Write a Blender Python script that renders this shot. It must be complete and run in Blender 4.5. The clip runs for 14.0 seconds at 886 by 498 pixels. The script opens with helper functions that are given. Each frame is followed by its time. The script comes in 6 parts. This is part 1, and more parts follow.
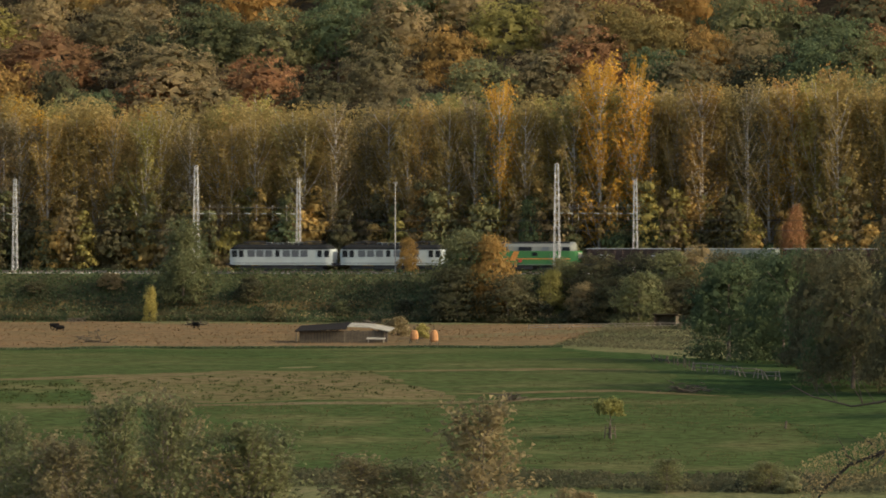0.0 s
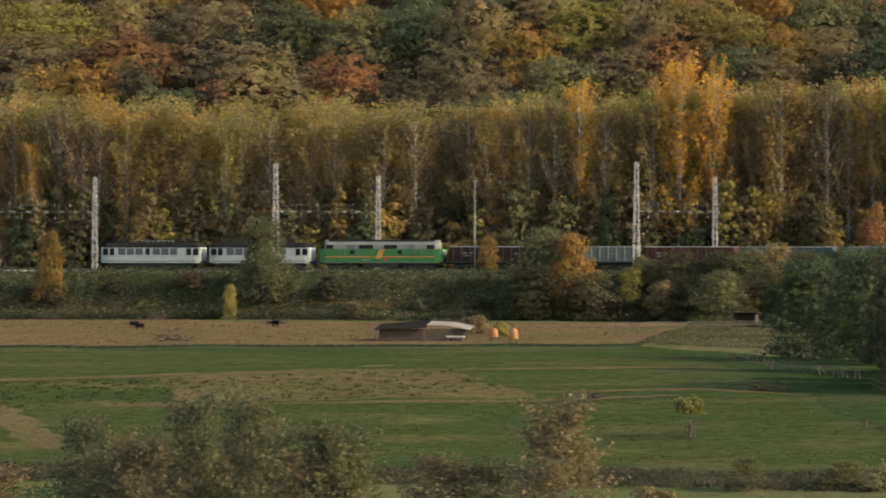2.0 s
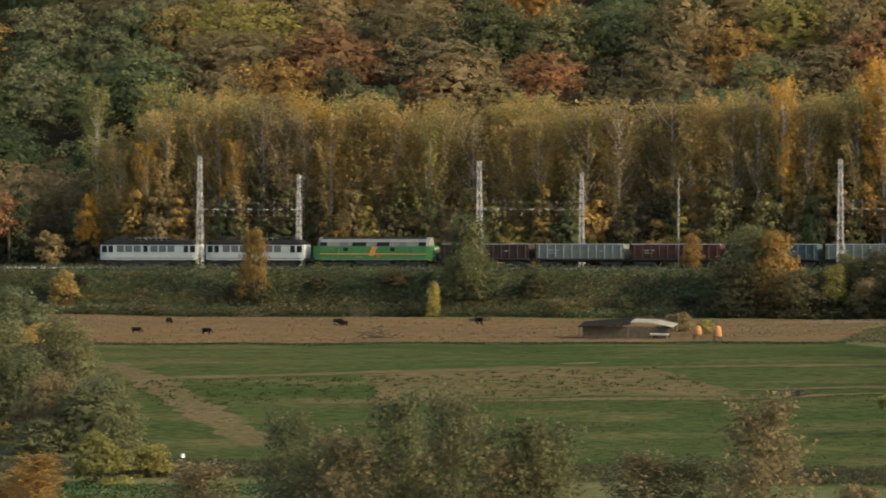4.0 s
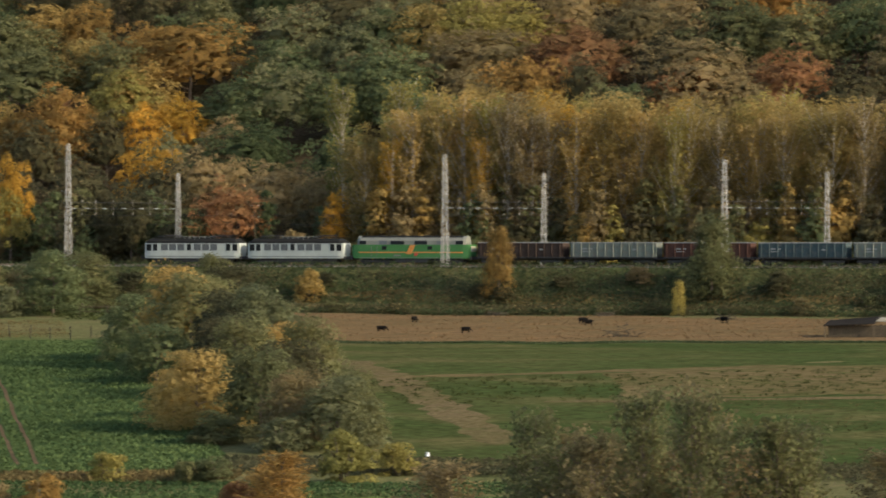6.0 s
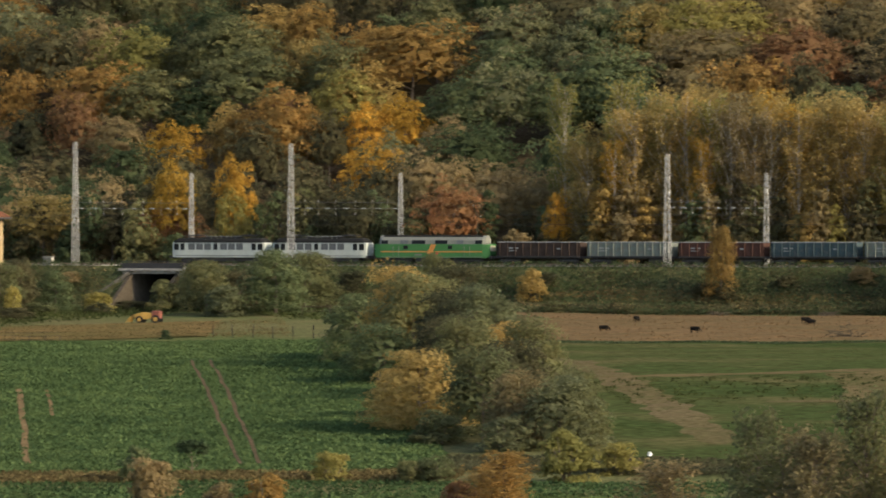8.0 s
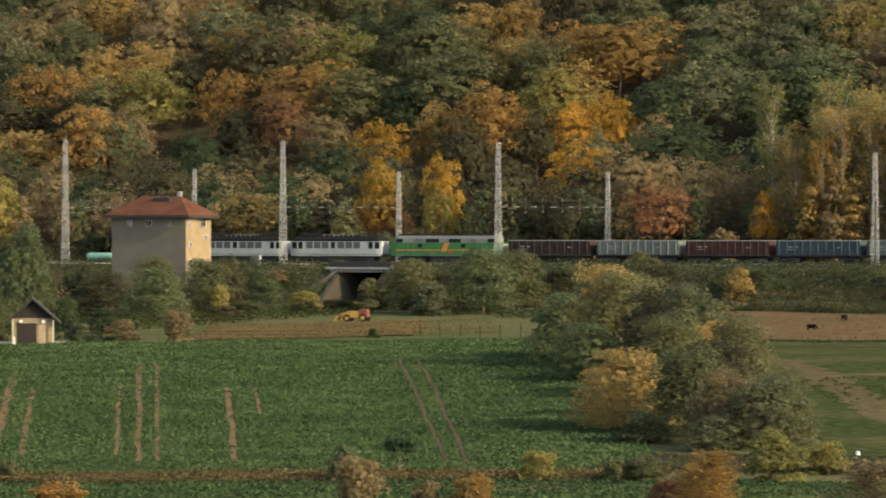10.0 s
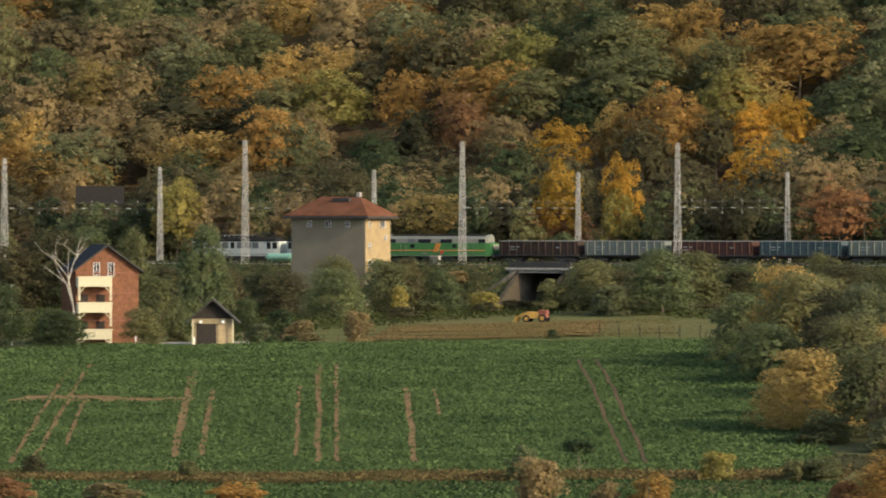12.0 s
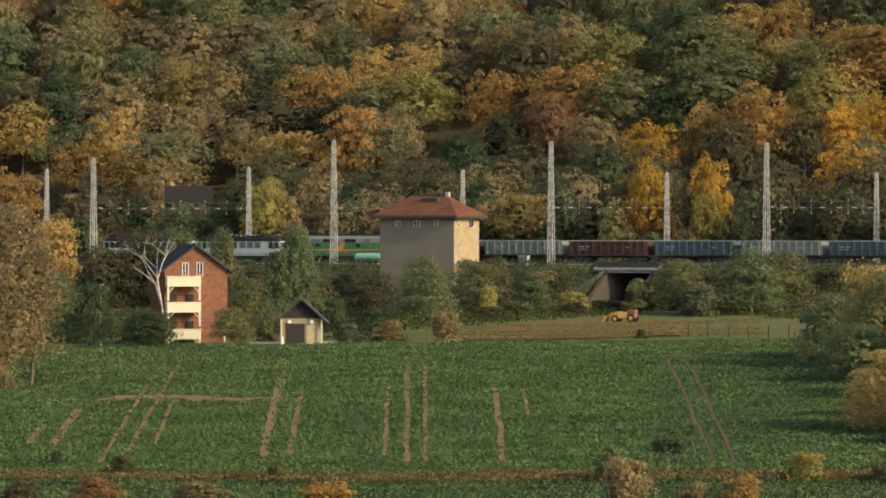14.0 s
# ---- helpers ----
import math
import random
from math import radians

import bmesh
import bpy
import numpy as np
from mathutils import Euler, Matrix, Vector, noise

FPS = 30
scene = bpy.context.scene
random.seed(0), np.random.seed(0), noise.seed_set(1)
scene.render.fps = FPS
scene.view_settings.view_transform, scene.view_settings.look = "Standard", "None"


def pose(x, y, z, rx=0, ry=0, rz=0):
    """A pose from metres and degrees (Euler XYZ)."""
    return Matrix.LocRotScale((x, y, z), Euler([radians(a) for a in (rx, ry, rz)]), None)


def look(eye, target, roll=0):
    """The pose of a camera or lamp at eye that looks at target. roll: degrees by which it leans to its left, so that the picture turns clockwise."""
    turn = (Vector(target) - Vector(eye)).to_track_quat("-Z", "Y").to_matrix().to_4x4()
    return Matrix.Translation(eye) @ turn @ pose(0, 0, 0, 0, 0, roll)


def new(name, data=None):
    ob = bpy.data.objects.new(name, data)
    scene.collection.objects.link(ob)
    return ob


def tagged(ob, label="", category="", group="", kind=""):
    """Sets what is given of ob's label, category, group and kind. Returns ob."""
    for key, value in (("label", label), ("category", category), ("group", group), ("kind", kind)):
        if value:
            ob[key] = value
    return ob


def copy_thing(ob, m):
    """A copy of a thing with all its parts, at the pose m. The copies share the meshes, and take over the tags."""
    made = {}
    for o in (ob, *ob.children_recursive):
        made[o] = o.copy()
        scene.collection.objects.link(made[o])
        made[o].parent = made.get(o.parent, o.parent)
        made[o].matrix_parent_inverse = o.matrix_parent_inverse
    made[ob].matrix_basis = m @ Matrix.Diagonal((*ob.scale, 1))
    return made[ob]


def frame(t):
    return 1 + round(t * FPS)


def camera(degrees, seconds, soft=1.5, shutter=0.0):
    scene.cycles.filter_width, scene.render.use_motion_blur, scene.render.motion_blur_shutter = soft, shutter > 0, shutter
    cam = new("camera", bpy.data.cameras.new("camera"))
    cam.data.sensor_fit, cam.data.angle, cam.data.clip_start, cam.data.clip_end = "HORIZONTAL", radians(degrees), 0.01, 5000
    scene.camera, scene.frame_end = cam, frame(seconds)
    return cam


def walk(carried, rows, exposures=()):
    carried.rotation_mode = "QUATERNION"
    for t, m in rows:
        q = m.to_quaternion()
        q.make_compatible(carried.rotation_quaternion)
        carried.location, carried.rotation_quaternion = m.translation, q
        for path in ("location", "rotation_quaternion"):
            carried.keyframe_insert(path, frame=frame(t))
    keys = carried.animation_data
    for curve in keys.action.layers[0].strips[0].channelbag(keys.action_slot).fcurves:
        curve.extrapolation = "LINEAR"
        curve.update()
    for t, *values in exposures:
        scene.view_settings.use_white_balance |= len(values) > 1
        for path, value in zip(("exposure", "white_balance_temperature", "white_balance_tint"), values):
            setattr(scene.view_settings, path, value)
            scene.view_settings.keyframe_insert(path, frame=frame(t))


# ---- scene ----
EYE = 30.0
cam = camera(8.0, 14.0, soft=1.75, shutter=0.5)
# seconds, bearing to the left of the line square to the railway, tilt
PAN = [
    (0.0, 15.518, -0.154),
    (0.5, 15.554, -0.162),
    (1.0, 15.613, -0.161),
    (1.5, 15.879, -0.162),
    (2.0, 16.238, -0.170),
    (2.5, 16.722, -0.177),
    (3.0, 17.229, -0.180),
    (5.5, 19.609, -0.207),
    (6.0, 20.295, -0.205),
    (6.5, 20.769, -0.210),
    (7.0, 21.246, -0.206),
    (7.5, 21.728, -0.206),
    (8.0, 22.305, -0.208),
    (8.5, 22.766, -0.206),
    (9.0, 23.264, -0.213),
    (11.5, 25.391, -0.214),
    (12.0, 25.801, -0.214),
    (12.5, 26.187, -0.214),
    (13.0, 26.469, -0.215),
    (13.5, 26.586, -0.221),
    (14.0, 26.603, -0.215),
]
walk(cam, [(t, pose(0, 0, EYE, 90 + tilt, 0, bearing)) for t, bearing, tilt in PAN])

# ---- light ----
SUN_AZIMUTH, SUN_HEIGHT = 97.0, 26.0      # degrees: clockwise from +y, and above the horizon
scene.view_settings.exposure = 0.72
world = bpy.data.worlds.new("sky")
scene.world = world
world.use_nodes = True
sky = world.node_tree.nodes.new("ShaderNodeTexSky")
sky.sky_type = "NISHITA"
sky.sun_disc = False
sky.sun_elevation, sky.sun_rotation = radians(SUN_HEIGHT), radians(SUN_AZIMUTH)
sky.dust_density = 2.5
world.node_tree.links.new(sky.outputs["Color"], world.node_tree.nodes["Background"].inputs["Color"])
world.node_tree.nodes["Background"].inputs["Strength"].default_value = 0.15
sun_data = bpy.data.lights.new("sun", "SUN")
sun_data.energy, sun_data.angle, sun_data.color = 2.5, radians(1.0), (1.0, 0.86, 0.635)
sun = new("sun", sun_data)
az, el = radians(SUN_AZIMUTH), radians(SUN_HEIGHT)
toward_sun = Vector((math.sin(az) * math.cos(el), math.cos(az) * math.cos(el), math.sin(el)))
sun.matrix_world = look(toward_sun * 500, (0, 0, 0))


# ---- materials ----
def node_material(name):
    m = bpy.data.materials.new(name)
    m.use_nodes = True
    tree = m.node_tree
    return m, tree.nodes, tree.links, tree.nodes["Principled BSDF"]


def ramp_between(nodes, links, fac, dark, light, low=0.3, high=0.7):
    r = nodes.new("ShaderNodeValToRGB")
    r.color_ramp.elements[0].position, r.color_ramp.elements[1].position = low, high
    r.color_ramp.elements[0].color, r.color_ramp.elements[1].color = (*dark, 1), (*light, 1)
    links.new(fac, r.inputs[0])
    return r.outputs[0]


def noise_at(nodes, links, scale, detail=4, where="Object", stretch=None):
    co = nodes.new("ShaderNodeTexCoord")
    n = nodes.new("ShaderNodeTexNoise")
    n.inputs["Scale"].default_value, n.inputs["Detail"].default_value = scale, detail
    if stretch:
        mp = nodes.new("ShaderNodeMapping")
        mp.inputs["Scale"].default_value = stretch
        links.new(co.outputs[where], mp.inputs[0])
        links.new(mp.outputs[0], n.inputs["Vector"])
    else:
        links.new(co.outputs[where], n.inputs["Vector"])
    return n.outputs["Fac"]


def mix_colour(nodes, links, fac, a, b, blend="MIX"):
    m = nodes.new("ShaderNodeMix")
    m.data_type, m.blend_type = "RGBA", blend
    for value, socket in ((fac, m.inputs["Factor"]), (a, m.inputs["A"]), (b, m.inputs["B"])):
        if isinstance(value, bpy.types.NodeSocket):
            links.new(value, socket)
        else:
            socket.default_value = value if isinstance(value, float) else (*value, 1)
    return m.outputs["Result"]


def surface(name, colour, rough=0.7, metal=0.0, vary=0.25, scale=3.0, fine=18.0, bump=0.15, grime=None):
    """Colour varied at two scales with fine relief; grime: a second colour in patches."""
    m, nodes, links, bsdf = node_material(name)
    big, small = noise_at(nodes, links, scale), noise_at(nodes, links, fine, 6)
    dark = tuple(c * (1 - vary) for c in colour)
    light = tuple(min(1.0, c * (1 + vary)) for c in colour)
    base = ramp_between(nodes, links, big, dark, light)
    base = mix_colour(nodes, links, 0.35, base, ramp_between(nodes, links, small, dark, light), "MIX")
    if grime:
        spots = ramp_between(nodes, links, noise_at(nodes, links, scale * 1.7, 8), (0, 0, 0), (0.7, 0.7, 0.7), 0.48, 0.72)
        base = mix_colour(nodes, links, spots, base, grime)
    links.new(base, bsdf.inputs["Base Color"])
    bsdf.inputs["Roughness"].default_value, bsdf.inputs["Metallic"].default_value = rough, metal
    if rough >= 0.9:
        bsdf.inputs["Specular IOR Level"].default_value = 0.0
    if bump:
        b = nodes.new("ShaderNodeBump")
        b.inputs["Strength"].default_value, b.inputs["Distance"].default_value = bump, 0.05
        links.new(small, b.inputs["Height"])
        links.new(b.outputs[0], bsdf.inputs["Normal"])
    return m


def foliage(name, colour, second, through_light=0.52):
    """Leaves: each leaf differs a little, boughs shift towards a second colour; light passes through in part."""
    m, nodes, links, bsdf = node_material(name)
    nodes.remove(bsdf)
    geo = nodes.new("ShaderNodeNewGeometry")
    dark, light = tuple(c * 0.8 for c in colour), tuple(c * 1.2 for c in colour)
    base = ramp_between(nodes, links, geo.outputs["Random Per Island"], dark, light, 0.0, 1.0)
    patch = ramp_between(nodes, links, noise_at(nodes, links, 0.45, 3), (0, 0, 0), (0.6, 0.6, 0.6), 0.45, 0.62)
    base = mix_colour(nodes, links, patch, base, second)
    bough = ramp_between(nodes, links, noise_at(nodes, links, 0.13, 2), (0.82, 0.84, 0.85), (1.2, 1.17, 1.15), 0.36, 0.64)
    base = mix_colour(nodes, links, 1.0, base, bough, "MULTIPLY")
    info = nodes.new("ShaderNodeObjectInfo")
    tint = ramp_between(nodes, links, info.outputs["Random"], (0.75, 0.78, 0.8), (1.25, 1.15, 1.1), 0.0, 1.0)
    base = mix_colour(nodes, links, 1.0, base, tint, "MULTIPLY")
    a, b, mix = nodes.new("ShaderNodeBsdfDiffuse"), nodes.new("ShaderNodeBsdfTranslucent"), nodes.new("ShaderNodeMixShader")
    mix.inputs[0].default_value = through_light
    for s in (a, b):
        links.new(base, s.inputs["Color"])
    links.new(a.outputs[0], mix.inputs[1])
    links.new(b.outputs[0], mix.inputs[2])
    links.new(mix.outputs[0], nodes["Material Output"].inputs["Surface"])
    return m


LEAF = {
    "olive": foliage("olive leaves", (0.162, 0.172, 0.08), (0.182, 0.168, 0.074)),
    "dark_green": foliage("dark green leaves", (0.074, 0.102, 0.05), (0.09, 0.11, 0.05)),
    "grey_green": foliage("grey green leaves", (0.178, 0.19, 0.1), (0.16, 0.165, 0.078)),
    "green": foliage("green leaves", (0.125, 0.16, 0.078), (0.145, 0.16, 0.07)),
    "orange": foliage("orange leaves", (0.34, 0.215, 0.07), (0.27, 0.19, 0.07)),
    "golden": foliage("golden leaves", (0.50, 0.305, 0.055), (0.42, 0.255, 0.055)),
    "tawny": foliage("tawny leaves", (0.39, 0.285, 0.1), (0.34, 0.255, 0.092)),
    "rust": foliage("rust leaves", (0.30, 0.165, 0.08), (0.275, 0.175, 0.08)),
    "brown": foliage("brown leaves", (0.265, 0.21, 0.105), (0.22, 0.19, 0.095)),
    "dusky": foliage("dull brown-green leaves", (0.098, 0.098, 0.053), (0.115, 0.098, 0.05)),
    "straw": foliage("straw-coloured leaves", (0.375, 0.285, 0.105), (0.35, 0.255, 0.092)),
    "lime": foliage("lime leaves", (0.30, 0.27, 0.085), (0.27, 0.24, 0.08)),
}
BARK = surface("bark", (0.16, 0.13, 0.10), 0.9, scale=2, fine=9)
PALE_BARK = surface("pale bark", (0.42, 0.37, 0.30), 0.85, scale=1.2, fine=6, grime=(0.12, 0.1, 0.08))


def earth(name, colour, second, third, big=0.02, mid=0.16, fine=1.6, stretch=None):
    m, nodes, links, bsdf = node_material(name)
    f1, f2, f3 = (noise_at(nodes, links, s, 6, stretch=stretch) for s in (big, mid, fine))
    base = mix_colour(nodes, links, ramp_between(nodes, links, f1, (0, 0, 0), (1, 1, 1), 0.42, 0.6), colour, second)
    spots = ramp_between(nodes, links, f2, (0, 0, 0), (0.8, 0.8, 0.8), 0.5, 0.68)
    base = mix_colour(nodes, links, spots, base, third)
    grain = ramp_between(nodes, links, f3, (0.6, 0.6, 0.6), (1.35, 1.35, 1.35), 0.3, 0.7)
    links.new(mix_colour(nodes, links, 1.0, base, grain, "MULTIPLY"), bsdf.inputs["Base Color"])
    bsdf.inputs["Roughness"].default_value = 0.95
    bsdf.inputs["Specular IOR Level"].default_value = 0.0
    b = nodes.new("ShaderNodeBump")
    b.inputs["Strength"].default_value, b.inputs["Distance"].default_value = 0.6, 0.25
    links.new(f3, b.inputs["Height"])
    links.new(b.outputs[0], bsdf.inputs["Normal"])
    return m


ROUGH_GRASS = earth("rough grass", (0.12, 0.115, 0.05), (0.09, 0.105, 0.038), (0.15, 0.125, 0.06))
MEADOW_GRASS = earth("meadow grass", (0.048, 0.069, 0.0225), (0.064, 0.077, 0.027), (0.112, 0.1, 0.042), 0.03, 0.09, 1.1, (0.7, 1.0, 1.0))
DARKER_GRASS = earth("darker meadow grass", (0.037, 0.060, 0.019), (0.045, 0.066, 0.022), (0.07, 0.075, 0.03), 0.03, 0.09, 1.1, (0.7, 1.0, 1.0))
DRY_GRASS = earth("dry pasture", (0.165, 0.108, 0.054), (0.14, 0.098, 0.048), (0.12, 0.09, 0.042), 0.05, 0.25, 1.5, (0.5, 1, 1))
CROP_SOIL = earth("crop ground", (0.05, 0.082, 0.03), (0.056, 0.09, 0.034), (0.05, 0.074, 0.03))
BARE_SOIL = earth("bare soil", (0.20, 0.135, 0.068), (0.16, 0.112, 0.055), (0.225, 0.155, 0.08), 0.1, 0.5, 2.5)
STUBBLE = earth("stubble", (0.135, 0.104, 0.05), (0.115, 0.096, 0.042), (0.078, 0.084, 0.03), 0.06, 0.3, 1.2, (0.5, 1, 1))
WORN_EARTH = earth("worn dry grass", (0.14, 0.108, 0.056), (0.12, 0.098, 0.046), (0.1, 0.096, 0.04), 0.06, 0.3, 1.4)
WOOD_FLOOR = earth("woodland floor", (0.10, 0.07, 0.04), (0.08, 0.065, 0.035), (0.07, 0.055, 0.03))
BALLAST = earth("ballast", (0.20, 0.17, 0.14), (0.17, 0.14, 0.12), (0.14, 0.12, 0.10), 0.1, 0.6, 4)
CROP_LEAF = foliage("crop leaves", (0.060, 0.096, 0.038), (0.07, 0.108, 0.042), 0.2)
GRASS_BLADE = foliage("grass tufts", (0.060, 0.074, 0.024), (0.082, 0.080, 0.032), 0.3)
DRY_BLADE = foliage("dry tufts", (0.125, 0.1, 0.046), (0.1, 0.095, 0.04), 0.3)

DARK_SOIL = earth("dark brown soil", (0.13, 0.09, 0.055), (0.10, 0.075, 0.045), (0.15, 0.105, 0.06), 0.1, 0.5, 2.5)
PASTURE_BLADE = foliage("grazed tufts", (0.16, 0.106, 0.052), (0.13, 0.093, 0.045), 0.3)
BANK_SOIL = earth("trodden earth", (0.165, 0.112, 0.045), (0.13, 0.10, 0.038), (0.095, 0.092, 0.034), 0.05, 0.2, 1.5, (0.5, 1, 1))
# concrete with the shade inside the underpass put into its colour
DARK_CONCRETE = surface("concrete darkened for shade", (0.13, 0.12, 0.10), 0.95, grime=(0.08, 0.07, 0.06), scale=1.0)
BROWN_STONE = surface("brown stone", (0.08, 0.066, 0.048), 0.95, scale=1.5, fine=6, vary=0.35, grime=(0.1, 0.085, 0.06))
CONCRETE = surface("concrete", (0.36, 0.34, 0.30), 0.9, grime=(0.2, 0.18, 0.15), scale=1.2)
MAST_PAINT = surface("pale mast paint", (0.47, 0.455, 0.41), 0.9, scale=0.8, grime=(0.36, 0.33, 0.29))
DARK_STEEL = surface("dark steel", (0.05, 0.047, 0.045), 0.6, 0.3)
RAIL_STEEL = surface("rail steel", (0.30, 0.22, 0.17), 0.45, 0.8)
GLASS = surface("dark window glass", (0.015, 0.016, 0.017), 0.35, bump=0, vary=0.1)
GLASS.node_tree.nodes["Principled BSDF"].inputs["Specular IOR Level"].default_value = 0.12
WHITE_PAINT = surface("weathered white paint", (0.45, 0.48, 0.43), 0.9, scale=0.6, vary=0.12, grime=(0.40, 0.41, 0.36))
GREY_PANEL = surface("grey louvre", (0.10, 0.105, 0.105), 0.5)
GREEN_PAINT = surface("bright green paint", (0.07, 0.195, 0.068), 0.9, scale=0.7, vary=0.12, grime=(0.07, 0.2, 0.07))
PALE_GREY = surface("pale grey paint", (0.19, 0.195, 0.165), 0.9, scale=0.6, vary=0.12)
ORANGE_PAINT = surface("orange paint", (0.60, 0.25, 0.05), 0.45, bump=0)
RED_PAINT = surface("red paint", (0.5, 0.06, 0.04), 0.5, bump=0)
CREAM_PAINT = surface("cream paint", (0.56, 0.505, 0.335), 0.6, vary=0.08)
ROOF_GREY = surface("dark roof", (0.024, 0.024, 0.023), 0.9)
WAGON = {
    "brown": surface("brown wagon paint", (0.062, 0.045, 0.037), 0.9, scale=0.9, vary=0.4, grime=(0.06, 0.045, 0.035)),
    "grey": surface("grey wagon paint", (0.17, 0.195, 0.165), 0.9, scale=0.9, grime=(0.2, 0.17, 0.14)),
    "maroon": surface("red-brown wagon paint", (0.088, 0.048, 0.038), 0.9, scale=0.9, vary=0.4, grime=(0.07, 0.045, 0.035)),
    "blue": surface("blue wagon paint", (0.06, 0.09, 0.096), 0.9, scale=0.9, grime=(0.13, 0.13, 0.12)),
}
WAGON_RIM = surface("worn pale steel", (0.30, 0.30, 0.28), 0.55)
RENDER = surface("grey-brown render", (0.2, 0.178, 0.132), 0.95, scale=0.35, vary=0.12, grime=(0.175, 0.15, 0.10))
# ochre render for the sunward wall, its colour lightened to carry the sunlight
SUNLIT_OCHRE_RENDER = surface("flaking ochre render, lightened for sunlight", (0.34, 0.255, 0.14), 0.95, scale=0.5, vary=0.18, grime=(0.24, 0.19, 0.12))
ROOF_TILE = surface("red-brown roof tile", (0.125, 0.055, 0.032), 1.0, scale=0.6, vary=0.35, grime=(0.10, 0.06, 0.045))
BRICK = surface("red brick", (0.20, 0.094, 0.053), 1.0, scale=1.6, fine=5, bump=0.5, vary=0.4, grime=(0.13, 0.07, 0.045))
WOOD_OLD = surface("weathered timber", (0.095, 0.078, 0.055), 1.0, scale=1.5)
TAR = surface("tarred felt", (0.028, 0.025, 0.022), 1.0)
GREY_TIMBER = surface("grey timber", (0.17, 0.145, 0.11), 1.0, scale=1.5)
WOOD_DARK = surface("dark timber", (0.045, 0.038, 0.033), 1.0)
SHEET_ROOF = surface("corrugated pale sheet", (0.30, 0.275, 0.21), 0.9, scale=0.8, grime=(0.15, 0.13, 0.1))
SLATE = surface("slate roof", (0.065, 0.063, 0.06), 1.0)
YELLOW_PAINT = surface("digger yellow", (0.42, 0.25, 0.05), 0.5)
RUBBER = surface("rubber", (0.03, 0.03, 0.03), 0.9)
TANK_GREEN = surface("pale green tank", (0.23, 0.42, 0.30), 0.45)
HIDE = surface("black hide", (0.012, 0.011, 0.01), 1.0)
STRAW = surface("straw", (0.40, 0.2, 0.085), 0.95, scale=1.5)
WHITE_PLASTIC = surface("white plastic", (0.8, 0.8, 0.78), 0.5, bump=0)


# ---- mesh helpers ----
def mesh_object(name, bm, material, parent=None, label="", at=None):
    me = bpy.data.meshes.new(name)
    bm.normal_update()
    bm.to_mesh(me)
    bm.free()
    for m in material if isinstance(material, (list, tuple)) else (material,):
        me.materials.append(m)
    ob = new(name, me)
    if parent:
        ob.parent = parent
    if at is not None:
        ob.matrix_basis = at
    return tagged(ob, label)


def part(name, bm, material, parent, label=""):
    return mesh_object(name, bm, material, parent, label)


def shared(name, me, parent, m):
    """Another piece on the same mesh."""
    ob = new(name, me)
    ob.parent, ob.matrix_basis = parent, m
    return ob


def box(bm, x0, x1, y0, y1, z0, z1, bevel=0.0):
    made = bmesh.ops.create_cube(bm, size=1.0)["verts"]
    for v in made:
        v.co = Vector((x0 + (v.co.x + .5) * (x1 - x0), y0 + (v.co.y + .5) * (y1 - y0), z0 + (v.co.z + .5) * (z1 - z0)))
    if bevel:
        edges = list({e for v in made for e in v.link_edges})
        bmesh.ops.bevel(bm, geom=edges, offset=bevel, segments=1, affect="EDGES")
    return bm


def beam(bm, a, b, r, r2=None, sides=5):
    """A round bar from a to b, tapering from r to r2."""
    a, b = Vector(a), Vector(b)
    turn = (b - a).to_track_quat("Z", "Y").to_matrix()
    r2 = r if r2 is None else r2
    rings = []
    for p, rad in ((a, r), (b, r2)):
        rings.append([bm.verts.new(p + turn @ Vector((math.cos(k * math.tau / sides) * rad, math.sin(k * math.tau / sides) * rad, 0))) for k in range(sides)])
    for k in range(sides):
        bm.faces.new((rings[0][k], rings[0][(k + 1) % sides], rings[1][(k + 1) % sides], rings[1][k]))
    bm.faces.new(rings[0][::-1])
    bm.faces.new(rings[1])
    return bm


def loft(bm, stations):
    """Skin through sections; each section is a list of points with the same count."""
    rings = [[bm.verts.new(p) for p in s] for s in stations]
    n = len(rings[0])
    for a, b in zip(rings, rings[1:]):
        for k in range(n):
            bm.faces.new((a[k], a[(k + 1) % n], b[(k + 1) % n], b[k]))
    bm.faces.new(rings[0][::-1])
    bm.faces.new(rings[-1])
    bmesh.ops.recalc_face_normals(bm, faces=bm.faces)
    return bm


def fresh():
    return bmesh.new()


def wheel_disc(bm, x, y, z, r, width, sides=16):
    beam(bm, (x, y - width / 2, z), (x, y + width / 2, z), r, r, sides)
    return bm


# ---- the lie of the land ----
PROFILE_Y = [0, 40, 100, 200, 330, 400, 480, 515, 560, 600, 650, 740, 840, 848, 876, 900, 915, 930, 950, 1000, 1060, 1150, 1300, 1600, 4500]
PROFILE_Z = [-1.7, -4, -11, -19, -23.8, -23.6, -22.6, -21, -18.3, -16.1, -14.3, -14, -12.4, -5.9, -5.9, -6, -5.4, -1.5, 6, 26, 49, 78, 105, 120, 130]
UNDERPASS = (-396.6, -389.5)
RAIL_TOP = 24.4


def land(x, y):
    z = EYE + float(np.interp(y, PROFILE_Y, PROFILE_Z))
    if UNDERPASS[0] < x < UNDERPASS[1] and 838 < y < 878:
        z = 17.6
    return z


